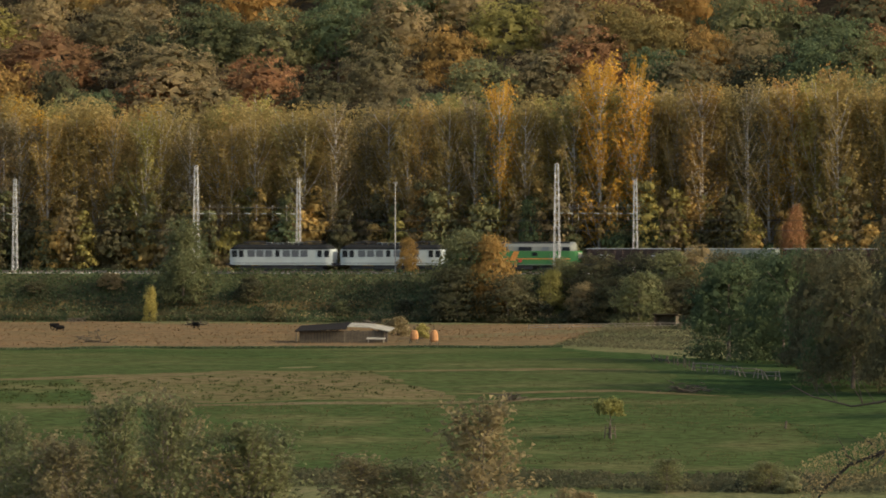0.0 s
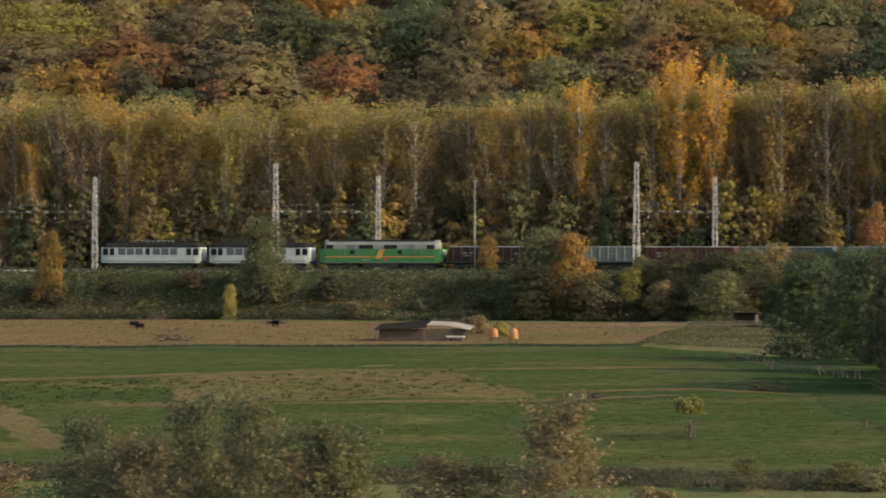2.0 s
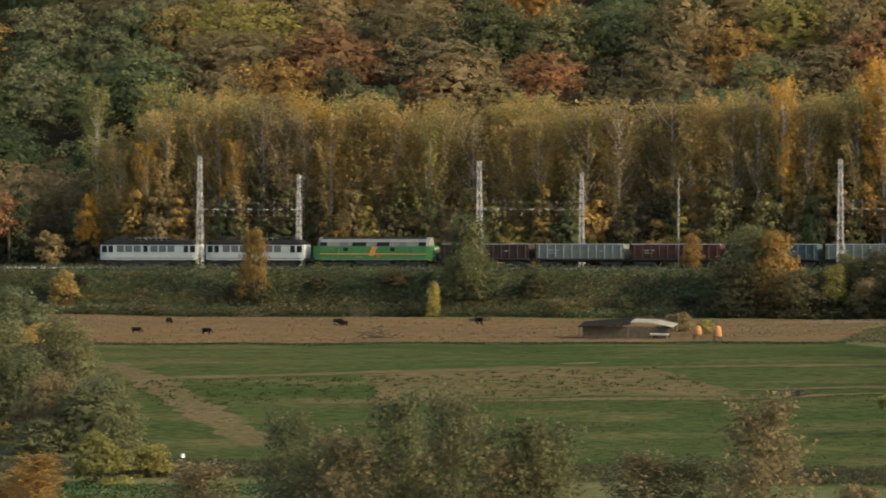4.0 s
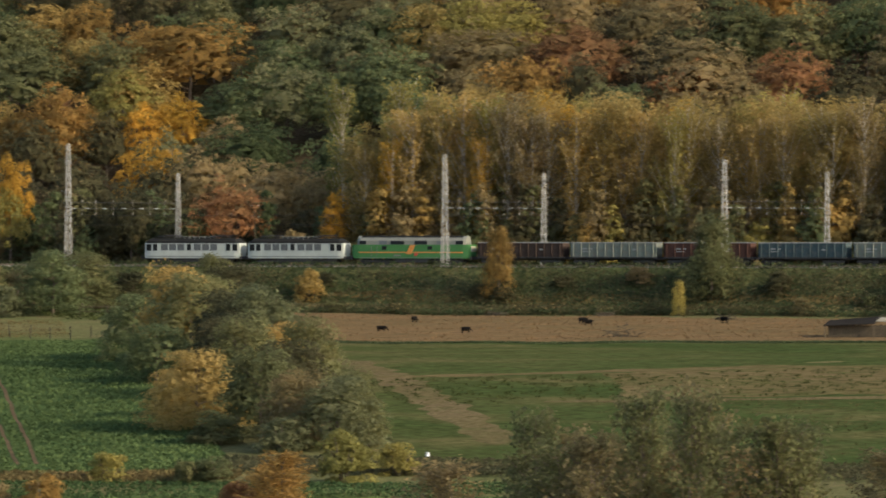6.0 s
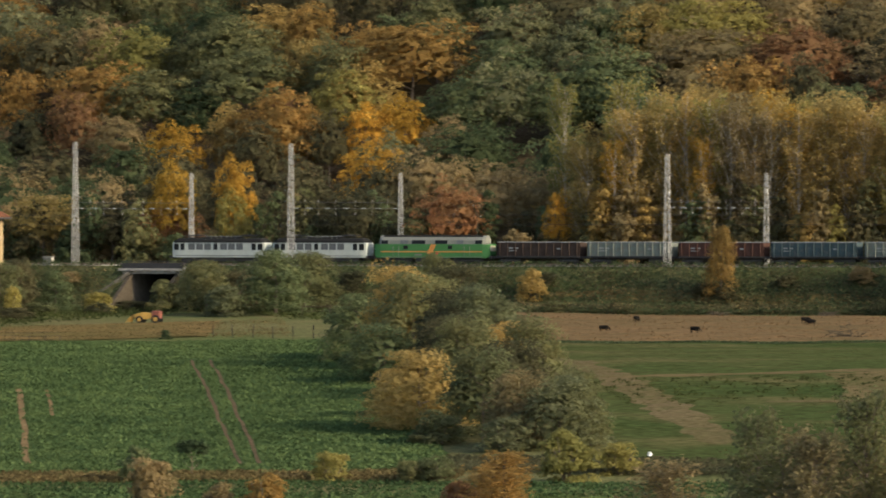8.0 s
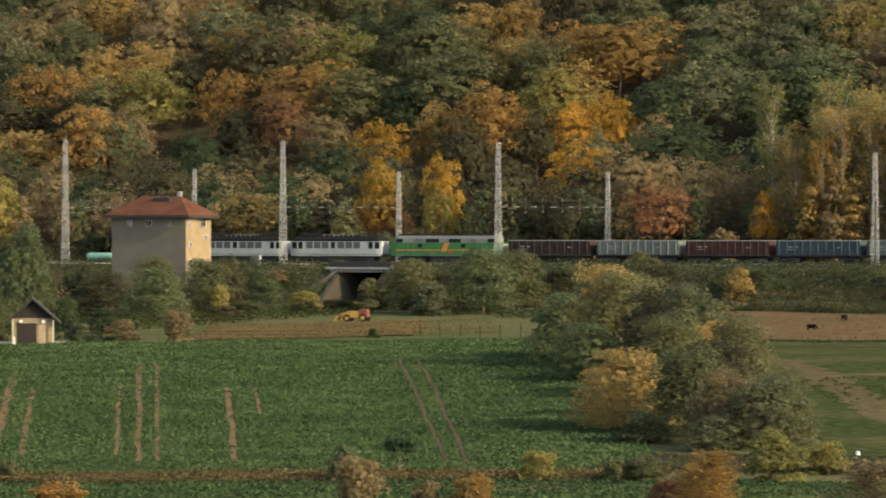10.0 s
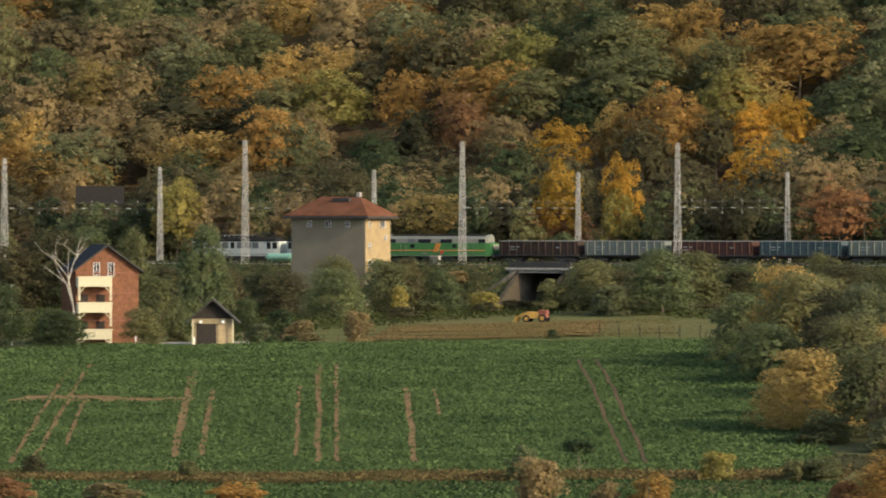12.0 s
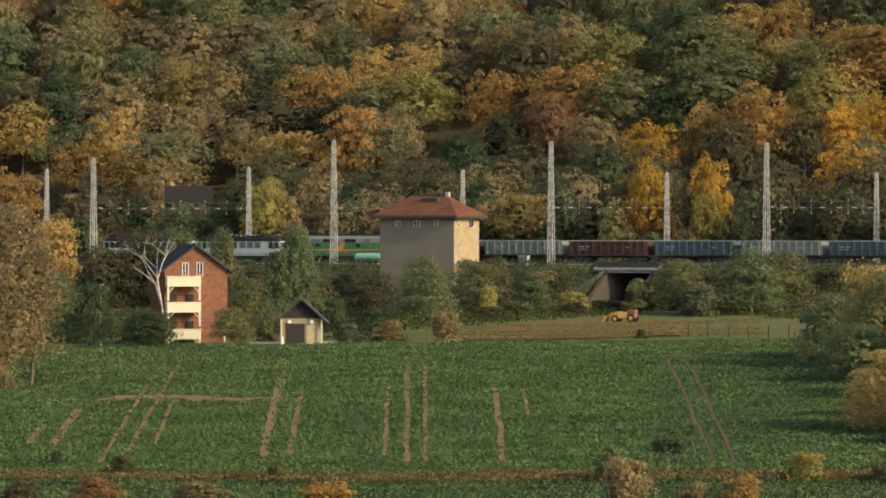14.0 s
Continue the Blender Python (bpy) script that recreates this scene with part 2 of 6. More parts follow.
def sheet(name, xs, ys, material, height=land, lift=0.0, wobble=0.0):
    zs = [[height(x, y) + lift + (wobble * noise.noise((x * .07, y * .07, 3)) if 845 > y > 200 else 0) for x in xs] for y in ys]
    me = bpy.data.meshes.new(name)
    verts = [(x, y, zs[j][i]) for j, y in enumerate(ys) for i, x in enumerate(xs)]
    n = len(xs)
    faces = [(j * n + i, j * n + i + 1, j * n + n + i + 1, j * n + n + i) for j in range(len(ys) - 1) for i in range(n - 1)]
    me.from_pydata(verts, [], faces)
    for m in material if isinstance(material, list) else [material]:
        me.materials.append(m)
    return new(name, me)


xs = sorted(set([-4000, -2500, -1500, -1000] + list(range(-800, 60, 10)) + [200, 600, 1500, 3000, UNDERPASS[0] - .02, UNDERPASS[0] + .02, UNDERPASS[1] - .02, UNDERPASS[1] + .02]))
ys = sorted(set([-2500, -800, -200, -40] + list(range(0, 330, 15)) + list(range(330, 838, 8)) + [837.9, 838.1, 840, 848, 862, 876, 877.9, 878.1, 885, 900] + list(range(910, 1300, 20)) + [1400, 1500, 1700, 1900, 2600, 4500]))
ground = sheet("ground", xs, ys, [ROUGH_GRASS, WOOD_FLOOR], wobble=0.25)
for p in ground.data.polygons:
    p.material_index = 1 if p.center.y > 878 else 0
tagged(ground, "rough grassland valley rising to a wooded hill", "ground", kind="structure")


def field(name, corners, material, label, lift, nx=40, ny=30, ragged=0.9):
    """A patch of ground between four corners (far start, far end, near end, near start), laid on the land, with an uneven edge."""
    a, b, c, d = (Vector((*p, 0)) for p in corners)
    me = bpy.data.meshes.new(name)
    verts, faces = [], []
    for j in range(ny + 1):
        for i in range(nx + 1):
            u, v = i / nx, j / ny
            p = a.lerp(b, u).lerp(d.lerp(c, u), v)
            edge = min(u, 1 - u, v, 1 - v) * 8
            if edge < 1:
                p += Vector((noise.noise((p.x * .3, p.y * .3, 1)), noise.noise((p.x * .3, p.y * .3, 7)), 0)) * ragged
            verts.append((p.x, p.y, land(p.x, p.y) + lift + 0.25 * noise.noise((p.x * .07, p.y * .07, 3))))
    for j in range(ny):
        for i in range(nx):
            k = j * (nx + 1) + i
            faces.append((k, k + nx + 1, k + nx + 2, k + 1))
    me.from_pydata(verts, [], faces)
    me.materials.append(material)
    return tagged(new(name, me), label, "field", kind="structure")


field("crop_field", [(-384, 625), (-306, 712), (-205, 504), (-300, 481)], CROP_SOIL, "green winter crop field with bare wheel tracks", 0.10, 60, 60)
field("meadow", [(-277, 708), (-192, 742), (-100, 520), (-192, 510)], MEADOW_GRASS, "mown green meadow with drier patches", 0.10, 60, 50)
# the meadow's right part, laid over it in a darker green
field("meadow", [(-195, 743), (-168, 700), (-90, 590), (-106, 519)], DARKER_GRASS, "darker green meadow grass on the right", 0.114, 50, 60, 2.5)
field("pasture", [(-333, 838), (-250, 822), (-222, 730), (-282, 707)], DRY_GRASS, "brown grazed pasture strip", 0.13, 50, 30)
field("pasture", [(-250, 822), (-206, 822), (-192, 738), (-222, 730)], DRY_GRASS, "brown grazed pasture strip", 0.15, 40, 30)
field("stubble_strip", [(-212, 622), (-185.8, 638.2), (-164, 597), (-197, 585)], STUBBLE, "pale stubble strip in the meadow", 0.118, 60, 40, 1.6)
field("bare_bank", [(-377, 764), (-358, 792), (-331, 728), (-344, 688)], BANK_SOIL, "bare brown earth beside the crop", 0.12, 30, 20)
field("lower_meadow", [(-310, 478), (-100, 494), (-70, 400), (-280, 400)], MEADOW_GRASS, "damp green meadow in the valley", 0.10, 50, 20)
field("house_drive", [(-372, 672), (-350, 675), (-343, 666), (-368, 662)], CONCRETE, "pale gravel drive beside the house", 0.14, 16, 6)


def ribbon(name, points, width, material, label, lift=0.13):
    """A worn strip along a line on the ground, its edges uneven."""
    line = []
    for (x0, y0), (x1, y1) in zip(points, points[1:]):
        n = max(2, int(math.hypot(x1 - x0, y1 - y0) / 1.5))
        line += [Vector((x0 + (x1 - x0) * k / n, y0 + (y1 - y0) * k / n, 0)) for k in range(n)]
    line.append(Vector((*points[-1], 0)))
    verts, faces = [], []
    for k, p in enumerate(line):
        way = (line[min(k + 1, len(line) - 1)] - line[max(k - 1, 0)]).normalized()
        side = Vector((-way.y, way.x, 0))
        fade = min(1.0, .25 + min(k, len(line) - 1 - k) * .15)
        for j in range(5):
            edge = (j - 2) / 2 * width * .5 * fade
            q = p + side * edge * (1 + (.75 * noise.noise((p.x * .22, p.y * .22, j)) if j in (0, 4) else 0))
            verts.append((q.x, q.y, land(q.x, q.y) + lift + 0.25 * noise.noise((q.x * .07, q.y * .07, 3))))
    for k in range(len(line) - 1):
        for j in range(4):
            a = k * 5 + j
            faces.append((a, a + 5, a + 6, a + 1))
    me = bpy.data.meshes.new(name)
    me.from_pydata(verts, [], faces)
    me.materials.append(material)
    return tagged(new(name, me), label, "path", kind="structure")


ribbon("meadow_path", [(-253, 648), (-247.3, 638.8), (-235, 617.5), (-219.5, 587.8), (-202.3, 555.2), (-193, 536)], 4.2, WORN_EARTH, "worn pale path through the meadow")
ribbon("meadow_path", [(-233, 610), (-217.8, 622), (-198, 633.8), (-173.8, 641.8), (-158, 645)], 4.5, STUBBLE, "faint dry strip across the meadow", 0.135)
ribbon("meadow_path", [(-204, 580), (-186.3, 585.2), (-170.4, 589.5), (-150, 597)], 3.2, WORN_EARTH, "pale dry strip below the stubble", 0.14)
ribbon("meadow_path", [(-166, 603), (-150, 606), (-138, 601)], 3.5, STUBBLE, "dry strewn strip in the meadow", 0.14)
ribbon("field_track", [(-214, 772), (-207, 792), (-200, 812), (-190, 824), (-182, 828)], 8.0, WORN_EARTH, "pale worn track at the pasture's end", 0.17)
ribbon("bank_path", [(-330, 843.2), (-290, 842.2), (-250, 842.6), (-215, 843)], 1.6, BANK_SOIL, "narrow bare path along the bank", 0.2)


# ---- leaves ----
def leaf_arrays(rng, centres, normals, size, long=1.0):
    """Three corners for a leaf clump at each centre, facing about along its normal."""
    n = len(centres)
    spin = rng.normal(size=(n, 3))
    t = np.cross(normals, spin)
    t /= np.linalg.norm(t, axis=1)[:, None] + 1e-9
    b = np.cross(normals, t)
    s = size * rng.uniform(0.65, 1.35, (n, 1))
    t, b = t * s, b * s * long
    k = rng.uniform(0.6, 1.1, (3, n, 1))
    return np.stack([centres - t * k[0] - b * .6, centres + t * k[1] - b * .5, centres + b * k[2] * 1.2], 1).reshape(-1, 3)


def leaf_mesh(name, verts, faces, materials, index=None):
    n = len(faces)
    me = bpy.data.meshes.new(name)
    me.vertices.add(len(verts))
    me.vertices.foreach_set("co", np.asarray(verts, np.float32).ravel())
    me.loops.add(n * 3)
    me.loops.foreach_set("vertex_index", np.asarray(faces, np.int32).ravel())
    me.polygons.add(n)
    me.polygons.foreach_set("loop_start", np.arange(0, n * 3, 3, dtype=np.int32))
    me.polygons.foreach_set("use_smooth", np.ones(n, bool))
    for m in materials:
        me.materials.append(m)
    if index is not None:
        me.polygons.foreach_set("material_index", np.asarray(index, np.int32))
    me.update(calc_edges=True)
    return me


def directions(rng, n, low=-0.4):
    z = rng.uniform(low, 1, n)
    a = rng.uniform(0, math.tau, n)
    r = np.sqrt(1 - np.clip(z, -1, 1) ** 2)
    return np.stack([r * np.cos(a), r * np.sin(a), z], 1)


def crown(rng, width, bottom, top, puffs, per, leaf, upright=0.0, fill=0.62, long=1.0):
    """Leaf clumps on many uneven puffs that fill an egg-shaped crown."""
    mid, half = (bottom + top) / 2, (top - bottom) / 2
    d = directions(rng, puffs, -0.85)
    reach = rng.uniform(0.25, 1.0, (puffs, 1)) ** 0.5 * fill
    c = d * reach * np.array([width / 2, width / 2, half]) * rng.uniform(0.8, 1.15, (puffs, 1)) + np.array([0, 0, mid])
    r = width * rng.uniform(0.13, 0.24, puffs) * (1.25 if upright == 0 else 0.8)
    who = np.repeat(np.arange(puffs), per)
    out = directions(rng, puffs * per, -0.45)
    shape = np.array([1, 1, 0.72 + upright])
    pos = c[who] + out * r[who][:, None] * shape * rng.uniform(0.6, 1.12, (len(who), 1))
    nrm = out + rng.normal(scale=0.45, size=out.shape)
    nrm /= np.linalg.norm(nrm, axis=1)[:, None]
    v = leaf_arrays(rng, pos, nrm, leaf, long)
    return v, np.arange(len(v)).reshape(-1, 3)


def dome(rng, width, top, puffs, per, leaf, base=0.0, jitter=0.3, inner_count=330, inner_size=.04):
    """Leaf clumps on puffs that cover a rounded crown reaching down to its base."""
    q = rng.uniform(0, 1, puffs) ** 1.1
    a = rng.uniform(0, math.tau, puffs)
    rad = width * .36 * np.sqrt(1 - (q * .95) ** 2) * rng.uniform(.55, 1.1, puffs)
    c = np.stack([rad * np.cos(a), rad * np.sin(a), base + (top - base) * (.03 + q * .83)], 1)
    r = np.minimum(width * rng.uniform(.10, .18, puffs), (top - base) * .3)
    who = np.repeat(np.arange(puffs), per)
    out = directions(rng, puffs * per, -0.35)
    pos = c[who] + out * r[who][:, None] * np.array([1.1, 1.1, .8]) * rng.uniform(.7, 1.1, (len(who), 1))
    nrm = out + rng.normal(scale=jitter, size=out.shape)
    nrm /= np.linalg.norm(nrm, axis=1)[:, None]
    tall = top - base
    inner = directions(rng, inner_count, -0.3)
    deep = np.array([0, 0, base + tall * .36]) + inner * np.array([width * .34, width * .34, tall * .46]) * rng.uniform(.7, 1.02, (inner_count, 1))
    inner = inner + rng.normal(scale=.35, size=inner.shape)
    inner /= np.linalg.norm(inner, axis=1)[:, None]
    v = np.concatenate([leaf_arrays(rng, pos, nrm, leaf), leaf_arrays(rng, deep, inner, width * inner_size)])
    return v, np.arange(len(v)).reshape(-1, 3)


def clumped(rng, width, top, low, clumps, per, leaf, shell=150, plump=1.0):
    """A broad crown: even clumps of leaves over a rounded shell, each one turned outwards, with dark hollows between."""
    k = np.arange(clumps) + .5
    z = 1 - 1.45 * k / clumps
    a = k * 2.399963 + rng.uniform(0, 6.28)
    r = np.sqrt(np.clip(1 - z * z, 0, 1))
    d = np.stack([r * np.cos(a), r * np.sin(a), z], 1) + rng.normal(scale=.13, size=(clumps, 3))
    mid, half = top * (low + 1) / 2, top * (1 - low) / 2
    bulge = 1 + .16 * np.sin(2 * a + 1.3) * r + rng.normal(scale=.07, size=clumps)
    c = d * np.array([width * .41, width * .41, half * .84]) * bulge[:, None] + np.array([0, 0, mid])
    size = width * rng.uniform(.085, .15, clumps) * plump
    who = np.repeat(np.arange(clumps), per)
    out = directions(rng, clumps * per, -0.35) + d[who] * .4
    out /= np.linalg.norm(out, axis=1)[:, None]
    pos = c[who] + out * size[who][:, None] * np.array([1.1, 1.1, .95]) * rng.uniform(.7, 1.12, (len(who), 1))
    nrm = out + rng.normal(scale=.4, size=out.shape)
    nrm /= np.linalg.norm(nrm, axis=1)[:, None]
    inner = directions(rng, shell, -0.5)
    deep = inner * np.array([width * .37, width * .37, half * .78]) * rng.uniform(.8, 1.0, (shell, 1)) + np.array([0, 0, mid])
    inner = inner + rng.normal(scale=.3, size=inner.shape)
    inner /= np.linalg.norm(inner, axis=1)[:, None]
    v = np.concatenate([leaf_arrays(rng, pos, nrm, leaf), leaf_arrays(rng, deep, inner, width * .07)])
    return v, np.arange(len(v)).reshape(-1, 3)


def spray(rng, width, height, limbs, per, leaf, low, spread=.34, taper=.6):
    """Upright limbs, each one clothed in small leaves: start and end of every limb, and the leaves."""
    start, end = [], []
    for k in range(limbs):
        z0 = height * (low + (.86 - low) * (k + rng.uniform(0, 1)) / limbs)
        a = rng.uniform(0, math.tau)
        share = (z0 / height - low) / (1 - low)
        out = width * .5 * rng.uniform(.45, 1.0) * (1.0 - taper * share ** 1.6)
        z1 = min(height * rng.uniform(.93, 1.0), z0 + height * rng.uniform(.14, .26))
        start.append((0.03 * out * math.cos(a), 0.03 * out * math.sin(a), z0))
        end.append((out * math.cos(a), out * math.sin(a), z1))
    start, end = np.array(start), np.array(end)
    who = np.repeat(np.arange(limbs), per)
    t = rng.uniform(.2, 1.05, (len(who), 1))
    bow = np.concatenate([t ** .75, t ** .75, t], 1)
    pos = start[who] + (end - start)[who] * bow + rng.normal(scale=spread, size=(len(who), 3)) * (1.15 - .5 * t)
    nrm = directions(rng, len(who), -.3)
    v = leaf_arrays(rng, pos, nrm, leaf, 1.25)
    return start, end, v, np.arange(len(v)).reshape(-1, 3)


def limbed_trunk(height, radius, start, end, lean=0.0):
    bm = fresh()
    beam(bm, (0, 0, -.3), (lean, 0, height * .5), radius, radius * .66, 6)
    beam(bm, (lean, 0, height * .5), (lean * .5, 0, height * .96), radius * .66, radius * .15, 6)
    for p, q in zip(start, end):
        p, q = Vector(p), Vector(q)
        m = p.lerp(q, .5) + Vector(((q.x - p.x) * .12, (q.y - p.y) * .12, 0))
        beam(bm, p, m, radius * .3, radius * .2, 4)
        beam(bm, m, q, radius * .2, radius * .06, 4)
    return bm


def trunk_mesh(rng, height, radius, reach, limbs, start=0.3, lean=0.04):
    bm = fresh()
    p, r = Vector((0, 0, -0.3)), radius
    spine = [p]
    for k in range(4):
        q = Vector((rng.normal() * lean * height * .3, rng.normal() * lean * height * .3, height * (k + 1) / 4))
        beam(bm, p, q, r, r * 0.68, 6)
        p, r = q, r * 0.68
        spine.append(p)
    for _ in range(limbs):
        z = rng.uniform(start, 0.85)
        k = min(3, int(z * 4))
        base = spine[k].lerp(spine[k + 1], z * 4 - k)
        a = rng.uniform(0, math.tau)
        tip = base + Vector((math.cos(a) * reach * rng.uniform(.5, 1), math.sin(a) * reach * rng.uniform(.5, 1), height * rng.uniform(0.1, 0.25)))
        bend = base.lerp(tip, .5) + Vector((0, 0, -height * .03))
        beam(bm, base, bend, radius * .38, radius * .25, 5)
        beam(bm, bend, tip, radius * .25, radius * .08, 5)
    return bm


# nominal height and width, puffs, leaves per puff, leaf size, crown's bottom as a share of the height
KINDS = {
    "tree": (10.0, 9.0, 64, 92, 0.145, 0.0),
    "small_tree": (4.0, 3.0, 18, 50, 0.13, 0.45),
    "shrub": (4.0, 4.5, 28, 70, 0.14, 0.0),
    "birch": (26.0, 6.5, 44, 72, 0.15, 0.1),
    "broad": (15.0, 12.0, 64, 46, 0.25, 0.1),
    "soft": (15.0, 12.0, 150, 20, 0.2, 0.1),
    "whip": (11.0, 5.0, 70, 40, 0.115, 0.1),
}
WORDS = {"olive": "olive-green", "dark_green": "dark green", "grey_green": "grey-green willow-like", "orange": "orange-brown autumn", "golden": "golden-yellow autumn",
         "rust": "rust-red autumn", "brown": "brownish half-bare", "lime": "pale yellow-green", "tawny": "tawny autumn", "green": "green", "dusky": "dull brown-green", "straw": "straw-coloured autumn"}
PROTOTYPES = {}
plant_rng = np.random.default_rng(11)


def plant(kind, colour, x, y, height, width, where, z=None):
    """A tree or shrub of that height and width; alike ones share their meshes."""
    variant = int(plant_rng.integers(0, 3))
    H, W, puffs, per, leaf, low = KINDS[kind]
    m = Matrix.LocRotScale((x, y, land(x, y) - 0.1 if z is None else z), Euler((0, 0, float(plant_rng.uniform(0, 6.28)))), (width / W, width / W, height / H))
    key = (kind, colour, variant)
    if key in PROTOTYPES:
        ob = copy_thing(PROTOTYPES[key], m)
        ob.scale = m.to_scale()
    else:
        rng = np.random.default_rng(abs(hash((len(kind), len(colour), variant))) % 1000 + len(PROTOTYPES))
        ob = new("tree" if kind != "shrub" else "shrub")
        if kind == "shrub":
            bm = fresh()
            for _ in range(6):
                a = rng.uniform(0, math.tau)
                beam(bm, (0, 0, -.2), (math.cos(a) * W * .3, math.sin(a) * W * .3, H * rng.uniform(.5, .85)), 0.06, 0.02, 4)
            part("woody_base", bm, BARK, ob)
        if kind in ("birch", "whip"):
            start, end, verts, faces = spray(rng, W, H, puffs, per, leaf, low, *((.42, .5) if kind == "birch" else (.34, .75)))
            part("trunk", limbed_trunk(H, 0.17 if kind == "birch" else 0.09, start, end, rng.normal() * .3), PALE_BARK if kind == "birch" else BARK, ob)
        elif kind in ("broad", "soft"):
            part("trunk", trunk_mesh(rng, H * .75, 0.24, W * .3, 6), BARK, ob)
            verts, faces = clumped(rng, W, H, low, puffs, per, leaf, 220 if kind == "soft" else 150, .62 if kind == "soft" else 1.0)
        elif kind == "small_tree":
            part("trunk", trunk_mesh(rng, H * .75, 0.08, W * .3, 8), BARK, ob)
            verts, faces = crown(rng, W, H * low, H * .95, puffs, per, leaf, 0.0, 0.66)
        else:
            if kind == "tree":
                part("trunk", trunk_mesh(rng, H * .75, 0.22, W * .3, 8), BARK, ob)
            verts, faces = dome(rng, W, H, puffs, per, leaf, H * low)
        leaves = new("crown", leaf_mesh("crown", verts, faces, [LEAF[colour]]))
        leaves.parent = ob
        PROTOTYPES[key] = ob
        ob.matrix_basis = m
    noun = "shrub" if kind == "shrub" else "birch tree" if kind == "birch" else "tree"
    return tagged(ob, f"{WORDS[colour]} {noun} {where}", "shrub" if kind == "shrub" else "tree", group=f"plants {where}")




# ---- the railway ----
for track_y in (856.0, 860.5, 872.0):
    track = new("railway_track")
    for side in (-0.72, 0.72):
        bm = fresh()
        box(bm, -620, -40, track_y + side - .035, track_y + side + .035, RAIL_TOP - .16, RAIL_TOP)
        part("rail", bm, RAIL_STEEL, track)
    bm = fresh()
    for k in range(560):
        x = -600 + k
        box(bm, x - .13, x + .13, track_y - 1.25, track_y + 1.25, RAIL_TOP - .3, RAIL_TOP - .165)
    tagged(part("sleepers", bm, CONCRETE, track), kind="stuff")
    tagged(track, "rusty railway track on concrete sleepers", "railway track", "tracks on the bank", "structure")
field("ballast_bed", [(-640, 875), (-30, 875), (-30, 850.5), (-640, 850.5)], BALLAST, "brown stone ballast under the tracks", 0.03, 60, 4)


def bogie(parent, x, wheel_r=0.5, base=2.2, z=0.0, axles=2):
    b = fresh()
    for side in (-1.0, 1.0):
        box(b, x - base / 2 - .7, x + base / 2 + .7, side - .09, side + .09, z + .42, z + .78, .04)
    box(b, x - .35, x + .35, -1.0, 1.0, z + .45, z + .85)
    for k in range(axles):
        ax = x - base / 2 + base * k / (axles - 1)
        for side in (-1.03, 1.03):
            box(b, ax - .22, ax + .22, side - .12, side + .12, z + .35, z + .65, .03)
    frame_part = part("bogie", b, DARK_STEEL, parent)
    for k in range(axles):
        ax = x - base / 2 + base * k / (axles - 1)
        for side in (-0.78, 0.78):
            b = fresh()
            wheel_disc(b, ax, side, wheel_r + z, wheel_r, .13, 18)
            part("wheel", b, DARK_STEEL, frame_part)


def buffers(parent, end, sign):
    for side in (-0.87, 0.87):
        b = fresh()
        beam(b, (end - sign * .62, side, 1.05), (end - sign * .05, side, 1.05), .09, .09, 8)
        beam(b, (end - sign * .06, side, 1.05), (end, side, 1.05), .23, .21, 12)
        part("buffer", b, DARK_STEEL, parent)


def section(x, half, bottom, shoulder, top, narrow=0.0):
    """A body section: straight sides, rounded roof."""
    h = half - narrow
    return [(x, -h, bottom), (x, -h, shoulder), (x, -h * .93, shoulder + (top - shoulder) * .45), (x, -h * .68, shoulder + (top - shoulder) * .83), (x, -h * .3, top),
            (x, h * .3, top), (x, h * .68, shoulder + (top - shoulder) * .83), (x, h * .93, shoulder + (top - shoulder) * .45), (x, h, shoulder), (x, h, bottom)]


def side_panel(name, parent, x0, x1, z0, z1, material, y=1.5, label="", slant=0.0, out=.03):
    for sign in (-1, 1):
        b = fresh()
        made = box(b, x0, x1, sign * y - out, sign * y + out, z0, z1)
        for v in made.verts:
            v.co.x += slant * (v.co.z - z0)
        part(name, b, material, parent, label)


